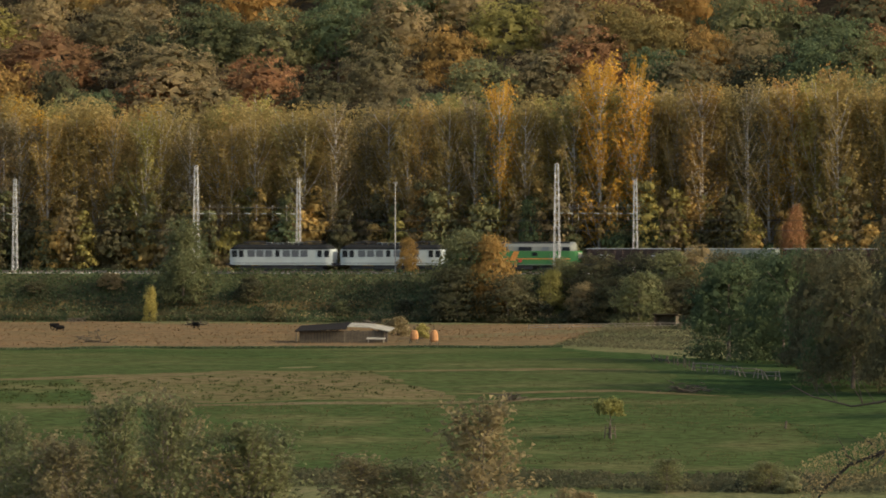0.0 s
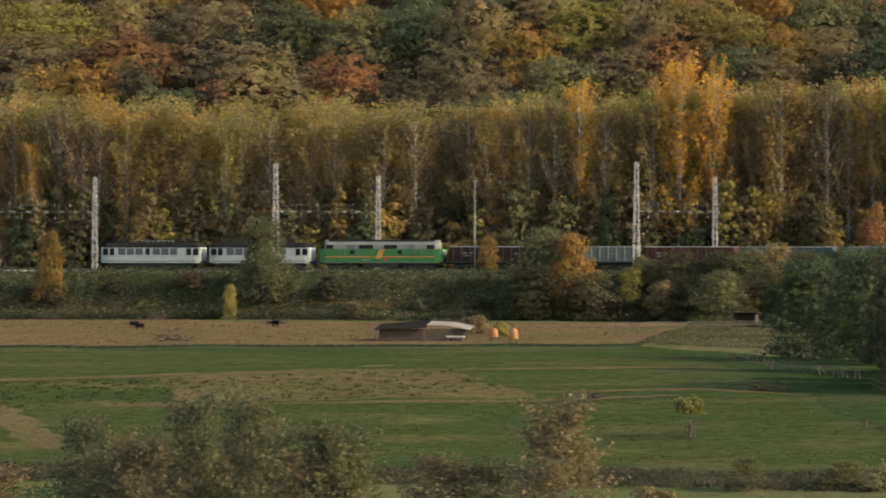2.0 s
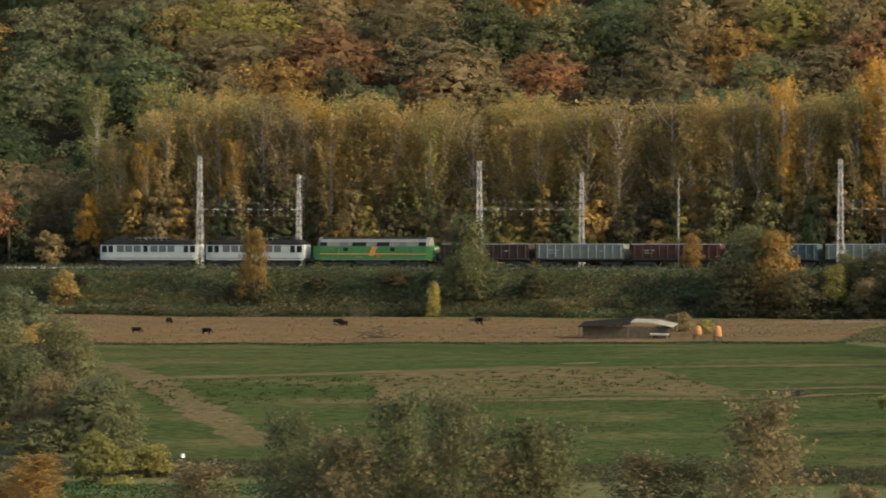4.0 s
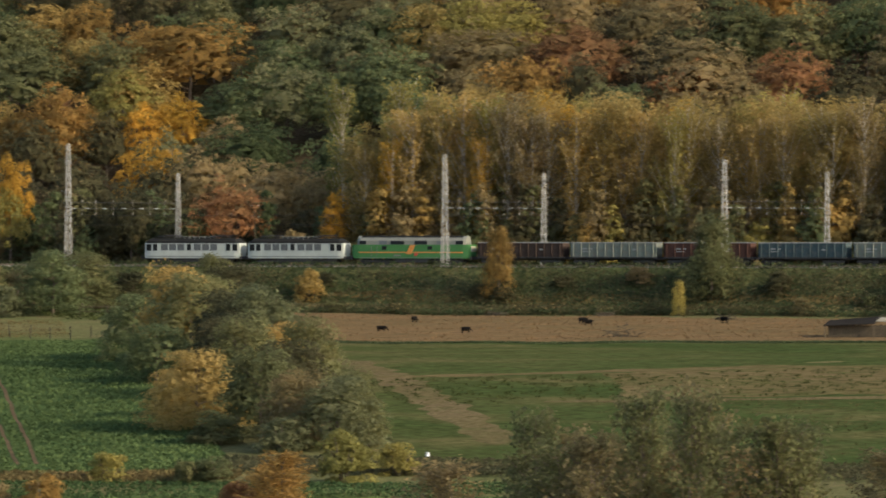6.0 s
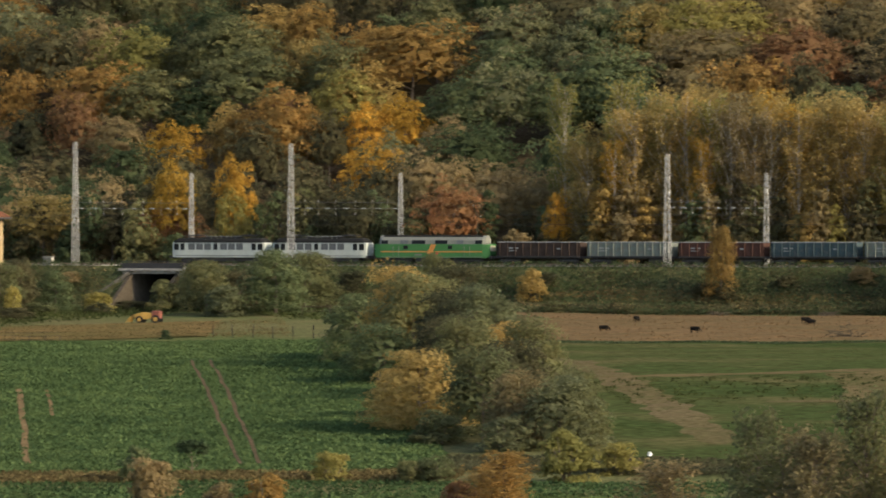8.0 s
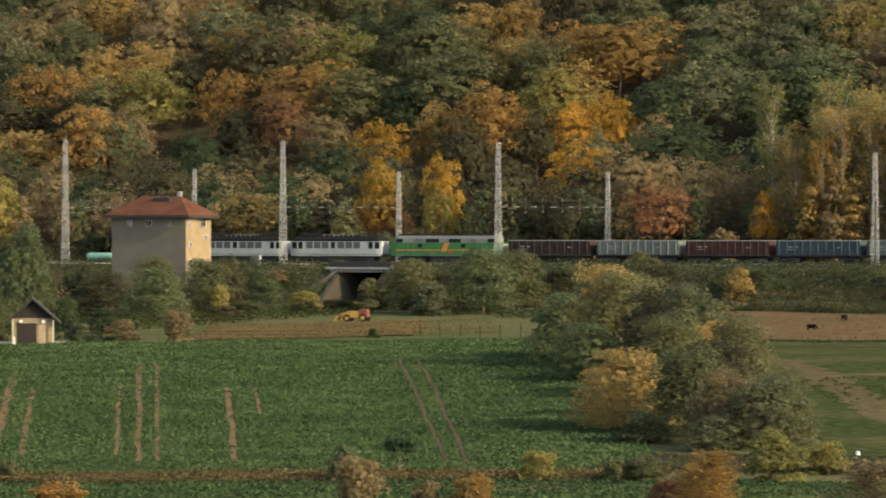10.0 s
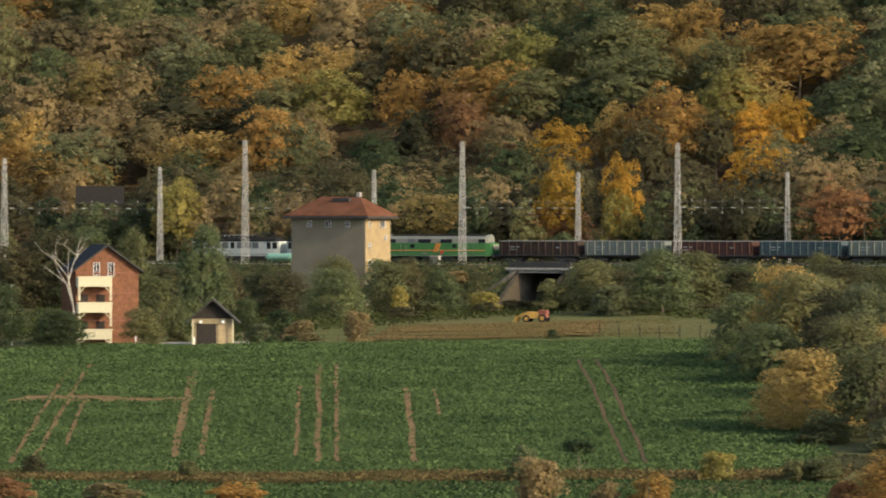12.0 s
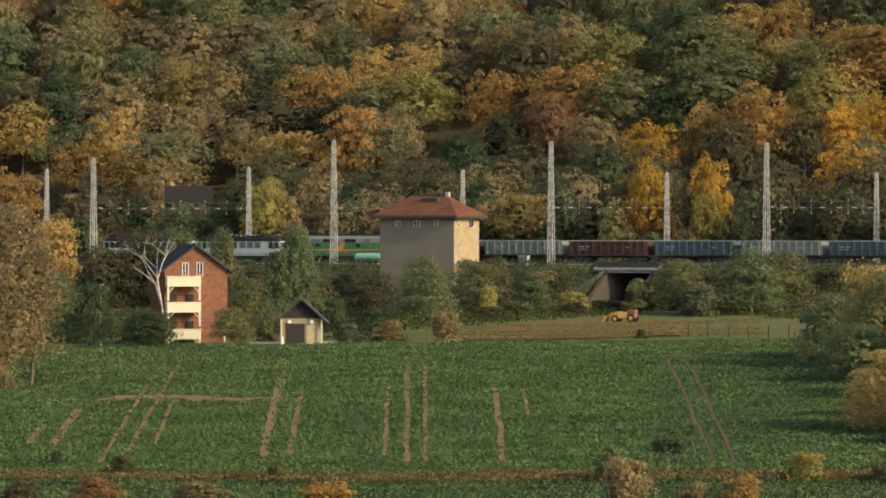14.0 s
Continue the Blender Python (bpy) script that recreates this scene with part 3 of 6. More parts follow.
def electric_locomotive():
    loco = new("electric_locomotive")
    b = fresh()
    L = 7.55
    wall = lambda x, narrow, low, high: [(x, -1.5 + narrow, low), (x, -1.5 + narrow, high), (x, 1.5 - narrow, high), (x, 1.5 - narrow, low)]
    loft(b, [wall(-L, .3, 1.3, 2.9), wall(-L + .12, .14, 1.0, 3.15), wall(-L + .9, 0, .95, 3.2), wall(L - .9, 0, .95, 3.2), wall(L - .12, .14, 1.0, 3.15), wall(L, .3, 1.3, 2.9)])
    part("body", b, WHITE_PAINT, loco, "weathered white body")
    b = fresh()
    loft(b, [section(-L + .15, 1.52, 3.08, 3.2, 3.4, .2), section(-L + .8, 1.52, 3.12, 3.22, 3.84), section(L - .8, 1.52, 3.12, 3.22, 3.84), section(L - .15, 1.52, 3.08, 3.2, 3.4, .2)])
    part("roof", b, ROOF_GREY, loco, "dark sooty roof")
    for x0 in (-6.25, 5.3):
        side_panel("cab_door", loco, x0 + .08, x0 + .86, 1.15, 3.1, WHITE_PAINT, 1.49)
        side_panel("door_window", loco, x0 + .14, x0 + .80, 2.05, 3.02, GLASS, 1.51)
    for x0 in (-7.1, 6.45):
        side_panel("cab_window", loco, x0 - .05, x0 + .7, 2.05, 3.0, GLASS, 1.475)
    for x0, mat in ((-4.85, GREY_PANEL), (-3.55, GREY_PANEL), (-2.25, GREY_PANEL), (-.75, GLASS), (.35, GREY_PANEL), (1.65, GREY_PANEL), (2.95, GREY_PANEL)):
        side_panel("louvre" if mat is GREY_PANEL else "window", loco, x0, x0 + (1.05 if mat is GREY_PANEL else .62), 2.1, 3.02, mat, 1.5)
    side_panel("stripe", loco, -7.0, 7.0, 1.18, 1.26, GREY_PANEL, 1.5)
    for sign in (-1, 1):
        for side in (-.62, .62):
            b = fresh()
            box(b, sign * (L - .06) - .05, sign * (L - .06) + .05, side - .46, side + .46, 2.1, 2.95, .02)
            part("windscreen", b, GLASS, loco)
        for side in (-.95, .95):
            b = fresh()
            beam(b, (sign * (L - .1), side, 1.55), (sign * (L + .05), side, 1.55), .14, .14, 10)
            part("headlamp", b, PALE_GREY, loco)
        b = fresh()
        box(b, sign * (L + .02) - .1, sign * (L + .02) + .1, -1.4, 1.4, .8, 1.25, .03)
        part("buffer_beam", b, DARK_STEEL, loco)
        buffers(loco, sign * 8.13, sign)
    b = fresh()
    box(b, -2.2, 2.2, -1.2, 1.2, .35, 1.0, .06)
    part("underframe_case", b, DARK_STEEL, loco)
    for sign in (-1, 1):
        b = fresh()
        x = sign * 4.2
        for q in ((-.95, -.5), (-.95, .5), (.95, -.5), (.95, .5)):
            beam(b, (x + q[0], q[1], 3.86), (x + q[0], q[1], 4.12), .06, .06, 6)
        for side in (-.55, .55):
            beam(b, (x - 1.6, side, 4.15), (x + 1.6, side, 4.24), .06, .06, 5)
            beam(b, (x - 1.3, side, 4.15), (x, side * .9, 4.3), .03, .03, 5)
        for k in (-.12, .12):
            beam(b, (x + k, -.9, 4.3), (x + k, .9, 4.3), .03, .03, 5)
        part("pantograph", b, DARK_STEEL, loco, "lowered pantograph")
    b = fresh()
    for k in range(7):
        x = -2.4 + k * .8
        beam(b, (x, -.4, 3.84), (x, -.4, 4.06), .07, .05, 6)
        beam(b, (x, -.4, 4.08), (x + .8, -.4, 4.08), .02, .02, 4)
    part("roof_insulators", b, WHITE_PAINT, loco)
    for x0, x1 in ((-2.7, -1.2), (-.6, .9), (1.6, 2.6)):
        b = fresh()
        box(b, x0, x1, -.2, .9, 3.84, 4.12, .04)
        part("roof_case", b, ROOF_GREY, loco)
    b = fresh()
    for side in (-1.1, 1.1):
        beam(b, (-6.2, side, 3.95), (6.2, side, 3.95), .04, .04, 4)
    part("roof_walkway", b, ROOF_GREY, loco)
    for x in (-3.9, 3.9):
        bogie(loco, x, .62, 3.2)
    return tagged(loco, "white four-axle electric locomotive with dark roof gear", "locomotive", "locomotives of the train")


def diesel_locomotive():
    loco = new("diesel_locomotive")
    L = 9.1
    lower = lambda x, n, b0: [(x, -1.5 + n, b0), (x, -1.5 + n, 2.95), (x, 1.5 - n, 2.95), (x, 1.5 - n, b0)]
    b = fresh()
    loft(b, [lower(-L, .32, 1.4), lower(-L + .3, .1, 1.0), lower(-L + 1.1, 0, .95), lower(L - 1.1, 0, .95), lower(L - .3, .1, 1.0), lower(L, .32, 1.4)])
    part("body", b, GREEN_PAINT, loco, "bright green lower body")
    upper = lambda x, n: [(x, -1.49 + n, 2.95), (x, -1.36 + n, 3.55), (x, -1.0 + n * .7, 3.95), (x, -.4, 4.22), (x, .4, 4.22), (x, 1.0 - n * .7, 3.95), (x, 1.36 - n, 3.55), (x, 1.49 - n, 2.95)]
    b = fresh()
    loft(b, [upper(-L + .75, .3), upper(-L + 1.2, .02), upper(L - 1.2, .02), upper(L - .75, .3)])
    part("upper_body", b, PALE_GREY, loco, "pale grey upper body and roof")
    b = fresh()
    cap = lambda x: [(x, -.95, 4.0), (x, -.42, 4.245), (x, .42, 4.245), (x, .95, 4.0)]
    loft(b, [cap(-L + 1.3), cap(L - 1.3)])
    part("roof_cap", b, ROOF_GREY, loco, "sooty dark roof cap")
    for sign in (-1, 1):
        b = fresh()
        for v in box(b, sign * (L - .78) - .06, sign * (L - .78) + .06, -1.0, 1.0, 3.02, 3.6).verts:
            v.co.x -= sign * (v.co.z - 3.0) * .35
        part("windscreen", b, GLASS, loco)
        b = fresh()
        box(b, sign * (L - .1) - .12, sign * (L - .1) + .12, -1.05, 1.05, 1.9, 2.75, .05)
        part("nose_panel", b, CREAM_PAINT, loco, "cream nose panel")
        for side in (-.95, .95):
            b = fresh()
            beam(b, (sign * (L - .15), side, 2.25), (sign * (L + .07), side, 2.25), .19, .17, 10)
            part("headlamp", b, WHITE_PAINT, loco)
        b = fresh()
        box(b, sign * (L + .1) - .12, sign * (L + .1) + .12, -1.4, 1.4, .8, 1.25, .03)
        part("buffer_beam", b, DARK_STEEL, loco)
        buffers(loco, sign * 9.73, sign)
    for x0, x1, mat in ((-7.9, -6.9, GLASS), (-4.9, -3.7, GREY_PANEL), (-3.1, -1.0, GLASS), (.6, 2.5, GLASS), (4.0, 5.0, GREY_PANEL), (6.9, 8.0, GLASS)):
        for sign in (-1, 1):
            b = fresh()
            for v in box(b, x0, x1, sign * 1.49 - .03, sign * 1.49 + .03, 2.99, 3.52).verts:
                v.co.y -= sign * (v.co.z - 2.95) * .217
            part("window" if mat is GLASS else "louvre", b, mat, loco)
    for x0 in (-4.4, 2.6):
        side_panel("small_window", loco, x0, x0 + .7, 2.25, 2.75, GLASS, 1.5)
    side_panel("stripe", loco, -8.0, 8.0, 1.78, 1.92, ORANGE_PAINT, 1.5, "orange waist stripe")
    side_panel("lower_stripe", loco, -8.0, 8.0, 1.02, 1.1, PALE_GREY, 1.5)
    side_panel("emblem", loco, -.7, .1, 1.6, 2.9, ORANGE_PAINT, 1.515, "slanting orange emblem", slant=.5)
    side_panel("red_emblem", loco, .5, 1.0, 1.35, 1.75, RED_PAINT, 1.515, "small red emblem", slant=.4)
    side_panel("lettering_plate", loco, -2.6, -1.5, 1.3, 1.5, PALE_GREY, 1.515)
    for x0 in (5.2, -6.0):
        side_panel("cab_door", loco, x0, x0 + .75, 1.15, 2.85, GREEN_PAINT, 1.49)
        for e in (x0 - .07, x0 + .8):
            side_panel("handrail", loco, e, e + .05, 1.3, 2.7, PALE_GREY, 1.53)
    b = fresh()
    for x in (-5.0, -1.6, 1.8, 5.0):
        beam(b, (x, 0, 4.18), (x, 0, 4.30), .55, .5, 14)
    part("roof_fans", b, ROOF_GREY, loco)
    b = fresh()
    box(b, -2.6, 2.6, -1.3, 1.3, .35, 1.0, .08)
    part("fuel_tank", b, DARK_STEEL, loco)
    for x in (-5.6, 5.6):
        bogie(loco, x, .5, 3.3, axles=3)
    return tagged(loco, "bright green diesel locomotive with pale grey roof and orange stripe", "locomotive", "locomotives of the train")


def gondola(colour):
    wagon = new("gondola_wagon")
    paint = WAGON[colour]
    H0, H1, L, W = 1.25, 3.2, 6.4, 1.42
    for sign in (-1, 1):
        b = fresh()
        box(b, -L, L, sign * W - .04, sign * W + .04, H0, H1)
        part("side_wall", b, paint, wagon)
        b = fresh()
        box(b, sign * L - .04, sign * L + .04, -W + .045, W - .045, H0, H1)
        part("end_wall", b, paint, wagon)
        b = fresh()
        box(b, -L - .05, L + .05, sign * W - .09, sign * W + .09, H1 + .003, H1 + .13, .02)
        part("top_rail", b, WAGON_RIM, wagon, "worn pale top rail")
        b = fresh()
        box(b, -L - .05, L + .05, sign * W - .1, sign * W + .1, H0 - .22, H0 - .003, .02)
        part("sill", b, DARK_STEEL, wagon)
    b = fresh()
    box(b, -.075, .075, -.13, .13, H0, H1)
    rib = b
    me = bpy.data.meshes.new("rib")
    rib.to_mesh(me)
    rib.free()
    me.materials.append(paint)
    for sign in (-1, 1):
        for k in range(11):
            shared("rib", me, wagon, Matrix.Translation((-6.0 + 1.2 * k, sign * (W + .1), 0)))
    b = fresh()
    box(b, -L + .05, L - .05, -W + .05, W - .05, H0, H0 + .06)
    part("floor", b, DARK_STEEL, wagon)
    for x0, x1, z0, z1 in ((-4.6, -3.9, 2.3, 2.5), (-3.6, -3.1, 2.3, 2.5), (-4.6, -3.4, 1.95, 2.08), (2.9, 3.5, 2.2, 2.4)):
        for sign in (-1, 1):
            b = fresh()
            box(b, x0, x1, sign * (W + .05) - .008, sign * (W + .05) + .008, z0, z1)
            part("marking_bar", b, WAGON_RIM, wagon, "pale illegible marking bar")
    b = fresh()
    box(b, -L + .3, L - .3, -.25, .25, .75, 1.03, .03)
    for sign in (-1, 1):
        box(b, sign * (L + .12) - .1, sign * (L + .12) + .1, -1.3, 1.3, .85, 1.22, .03)
    part("underframe", b, DARK_STEEL, wagon)
    for sign in (-1, 1):
        buffers(wagon, sign * 7.02, sign)
        bogie(wagon, sign * 4.5, .46, 1.8)
    name = {"brown": "dark brown", "grey": "pale grey", "maroon": "red-brown", "blue": "faded blue"}[colour]
    return tagged(wagon, f"{name} open gondola wagon with ribbed steel sides", "freight wagon", "wagons of the train")


first_electric = electric_locomotive()
second_electric = copy_thing(first_electric, Matrix())
diesel = diesel_locomotive()
wagons = []
made_wagons = {}
for colour in ("brown", "grey", "maroon", "blue", "grey", "blue", "brown"):
    if colour in made_wagons:
        wagons.append(copy_thing(made_wagons[colour], Matrix()))
    else:
        made_wagons[colour] = gondola(colour)
        wagons.append(made_wagons[colour])


# ---- masts, poles and wires ----
def lattice_mast(height, foot=0.62, head=0.26):
    mast = new("catenary_mast")
    for sx in (-1, 1):
        for sy in (-1, 1):
            b = fresh()
            beam(b, (sx * foot / 2, sy * foot / 2, -.2), (sx * head / 2, sy * head / 2, height), .06, .05, 4)
            part("leg", b, MAST_PAINT, mast)
    b = fresh()
    n = int(height / 1.0)
    for k in range(n):
        z0, z1 = height * k / n, height * (k + 1) / n
        h0, h1 = (foot + (head - foot) * z / height for z in (z0, z1))
        s = 1 if k % 2 else -1
        for o in (-1, 1):
            beam(b, (-s * h0 / 2, o * h0 / 2, z0), (s * h1 / 2, o * h1 / 2, z1), .026, .026, 4)
            beam(b, (o * h0 / 2, s * h0 / 2, z0), (o * h1 / 2, -s * h1 / 2, z1), .026, .026, 4)
    part("lattice_bracing", b, MAST_PAINT, mast)
    b = fresh()
    box(b, -.5, .5, -.5, .5, -.6, .12, .04)
    part("footing", b, CONCRETE, mast)
    b = fresh()
    box(b, -.17, .17, -.17, .17, height - .02, height + .1, .02)
    part("cap", b, MAST_PAINT, mast)
    return tagged(mast, "pale steel lattice catenary mast beside the tracks", "mast", "catenary masts")


NEAR_MASTS = [(-486.6, 40.3), (-444.7, 42.8), (-408.2, 42.4), (-373.2, 42.0), (-314.4, 40.2), (-272.4, 39.3), (-219.9, 39.4)]
FAR_MASTS = [(-511.8, 38.9), (-475.0, 39.1), (-437.3, 38.5), (-402.5, 38.0), (-367.9, 37.9), (-309.6, 37.7), (-266.1, 37.7), (-215.8, 37.5)]
for y, masts in ((851.0, NEAR_MASTS), (880.0, FAR_MASTS)):
    for x, top in masts:
        m = lattice_mast(top - land(x, y), 0.85 if y < 860 else 0.7, 0.42 if y < 860 else 0.36)
        m.location = (x, y, land(x, y))

# cross spans with their insulators, and the contact wires
for k, (x, top) in enumerate(NEAR_MASTS):
    near = Vector((x, 851.3, 32.6))
    fx = min(FAR_MASTS, key=lambda q: abs(q[0] - x))[0]
    far = Vector((fx, 879.7, 32.6))
    span = new("cross_span")
    for dz in (0.0, 0.9):
        b = fresh()
        beam(b, near + Vector((0, 0, dz)), far + Vector((0, 0, dz)), .03, .03, 4)
        part("wire", b, DARK_STEEL, span)
    for t in (0.04, 0.16, 0.32, 0.5, 0.66, 0.8, 0.95):
        p = near.lerp(far, t)
        b = fresh()
        for j in range(4):
            beam(b, p + Vector((-.35 + j * .2, 0, .02)), p + Vector((-.22 + j * .2, 0, .02)), .09, .05, 8)
        part("insulator", b, WHITE_PAINT, span)
        b = fresh()
        q = p + Vector((.9, 1.2, .9))
        beam(b, q + Vector((0, 0, .1)), q + Vector((0, 0, .4)), .06, .04, 8)
        beam(b, q + Vector((0, 0, -1.8)), q + Vector((0, 0, -1.5)), .06, .04, 8)
        beam(b, q + Vector((0, 0, -1.5)), q, .012, .012, 4)
        part("dropper", b, CONCRETE, span)
    tagged(span, "thin cross-span wires with pale insulators between two masts", "wires", "wires over the tracks")
for y, z in ((856, 30.2), (860.5, 30.2), (856, 31.6)):
    b = fresh()
    beam(b, (-640, y, z), (-40, y, z), .018, .018, 4)
    tagged(mesh_object("contact_wire", b, DARK_STEEL), "thin dark contact wire above the track", "wires", "wires over the tracks")


def lamp_post(x, y, top):
    post = new("lamp_post")
    h = top - land(x, y)
    b = fresh()
    beam(b, (0, 0, -.2), (0, 0, h), .1, .06, 8)
    part("pole", b, CONCRETE, post)
    b = fresh()
    box(b, -.28, .28, -.15, .15, h, h + .16, .05)
    part("lamp_head", b, CONCRETE, post)
    post.location = (x, y, land(x, y))
    tagged(post, "slim grey lamp post with a small head", "lamp post")


lamp_post(-243.1, 850.6, 36.8)
lamp_post(-376.1, 659.5, 22.8)


def wooden_pole(x, y, top):
    pole = new("utility_pole")
    h = top - land(x, y)
    b = fresh()
    beam(b, (0, 0, -.3), (0, 0, h), .13, .09, 8)
    part("pole", b, WOOD_OLD, pole)
    for dz in (0.5, 2.2):
        b = fresh()
        box(b, -.7, .7, -.06, .06, h - dz - .06, h - dz + .06)
        bar = part("crossarm", b, WOOD_OLD, pole)
        for s in (-.55, .55):
            b = fresh()
            beam(b, (s, 0, h - dz + .06), (s, 0, h - dz + .26), .06, .04, 6)
            part("insulator", b, WHITE_PAINT, bar)
    pole.location = (x, y, land(x, y))
    tagged(pole, "weathered wooden pole with crossarms behind the tracks", "pole", "poles behind the tracks")


for x, y, top in ((-388.1, 884, 35.8), (-357.1, 884, 33.5), (-423.9, 884, 36.5), (-452.0, 884, 36.0)):
    wooden_pole(x, y, top)


# ---- the underpass ----
def underpass():
    x0, x1 = UNDERPASS
    bridge = new("railway_underpass")
    for side, xa, xb in ((-1, x0 - .9, x0 + .06), (1, x1 - .06, x1 + .9)):
        # inner walls in darkened concrete, so that the passage reads as shaded
        b = fresh()
        box(b, xa, xb, 846.2, 879, 17.2, 22.95)
        part("abutment", b, DARK_CONCRETE, bridge)
        b = fresh()
        sx = x0 if side < 0 else x1
        lo = [(sx, 846.15, 17.0), (sx + side * 6.5, 842.0, 17.0), (sx + side * 6.5, 842.0, 18.2), (sx, 846.15, 23.4)]
        ring_a = [b.verts.new(p) for p in lo]
        ring_b = [b.verts.new((p[0], p[1] + .6, p[2])) for p in lo]
        for k in range(4):
            b.faces.new((ring_a[k], ring_a[(k + 1) % 4], ring_b[(k + 1) % 4], ring_b[k]))
        b.faces.new(ring_a)
        b.faces.new(ring_b[::-1])
        bmesh.ops.recalc_face_normals(b, faces=b.faces)
        part("wing_wall", b, DARK_CONCRETE, bridge)
        b = fresh()
        beam(b, Vector((sx, 846.0, 23.5)), Vector((sx + side * 6.5, 841.9, 18.3)), .22, .22, 6)
        part("coping", b, DARK_CONCRETE, bridge)
    for a, c in ((x0 - .5, x0 + .07), (x1 - .07, x1 + .5)):
        b = fresh()
        prof = [(838.0, 17.0), (846.15, 17.0), (846.15, 23.0), (838.0, 17.9)]
        loft(b, [[(a, y, z) for y, z in prof], [(c, y, z) for y, z in prof]])
        part("retaining_wall", b, BROWN_STONE, bridge, "brown stone retaining wall")
    b = fresh()
    box(b, x0 - 1.5, x1 + 1.5, 845.9, 879, 22.96, 23.95, .05)
    part("deck", b, CONCRETE, bridge)
    b = fresh()
    box(b, x0 - 2.0, x1 + 2.0, 845.5, 846.5, 23.4, 23.75, .03)
    part("parapet_cornice", b, CONCRETE, bridge)
    b = fresh()
    box(b, x0 - 1.4, x1 + 1.4, 845.7, 845.95, 23.76, 24.55, .02)
    part("side_girder", b, DARK_STEEL, bridge)
    for k in range(12):
        b = fresh()
        x = x0 - 1.6 + k * 0.94
        beam(b, (x, 846.0, 23.7), (x, 846.0, 24.8), .04, .04, 5)
        part("railing_post", b, DARK_STEEL, bridge)
    for z in (24.3, 24.8):
        b = fresh()
        beam(b, (x0 - 1.6, 846.0, z), (x0 + 8.8, 846.0, z), .035, .035, 5)
        part("handrail", b, DARK_STEEL, bridge)
    tagged(bridge, "concrete underpass through the railway bank with sloping wing walls", "underpass", kind="structure")


underpass()


# ---- the signal box ----
def hip_roof(b, x0, x1, y0, y1, z, rise, over, thick=.25):
    x0, x1, y0, y1 = x0 - over, x1 + over, y0 - over, y1 + over
    run = (y1 - y0) / 2
    base = [(x0, y0, z), (x1, y0, z), (x1, y1, z), (x0, y1, z)]
    low = [b.verts.new(p) for p in base]
    up = [b.verts.new((p[0], p[1], z + thick)) for p in base]
    r0, r1 = b.verts.new((x0 + run * .75, (y0 + y1) / 2, z + rise)), b.verts.new((x1 - run * .75, (y0 + y1) / 2, z + rise))
    b.faces.new(low[::-1])
    for k in range(4):
        b.faces.new((low[k], low[(k + 1) % 4], up[(k + 1) % 4], up[k]))
    b.faces.new((up[0], up[1], r1, r0))
    b.faces.new((up[1], up[2], r1))
    b.faces.new((up[2], up[3], r0, r1))
    b.faces.new((up[3], up[0], r0))
    bmesh.ops.recalc_face_normals(b, faces=b.faces)
    return b


def framed_window(parent, x, y, z, w, h, facing, glass=None):
    """A window with a white frame on a wall that faces -y or +x."""
    win = new("window")
    win.parent = parent
    along = (1, 0) if facing == "-y" else (0, 1)
    out = (0, -1) if facing == "-y" else (1, 0)

    def slab(name, a0, a1, z0, z1, d0, d1, material):
        b = fresh()
        xa, ya = x + along[0] * a0 + out[0] * d0, y + along[1] * a0 + out[1] * d0
        xb, yb = x + along[0] * a1 + out[0] * d1, y + along[1] * a1 + out[1] * d1
        box(b, min(xa, xb), max(xa, xb), min(ya, yb), max(ya, yb), z + z0, z + z1)
        part(name, b, material, win)

    slab("pane", -w / 2, w / 2, 0, h, .0, .02, glass or GLASS)
    for a in (-w / 2 - .09, w / 2):
        slab("frame", a + .03, a + .09, -.05, h + .05, .0, .07, WHITE_PLASTIC)
    slab("frame", -w / 2, w / 2, h, h + .05, .0, .07, WHITE_PLASTIC)
    slab("sill", -w / 2 - .15, w / 2 + .15, -.12, -.0, .0, .12, CONCRETE)
    slab("glazing_bar", -.04, .04, 0, h, .02, .05, WHITE_PLASTIC)


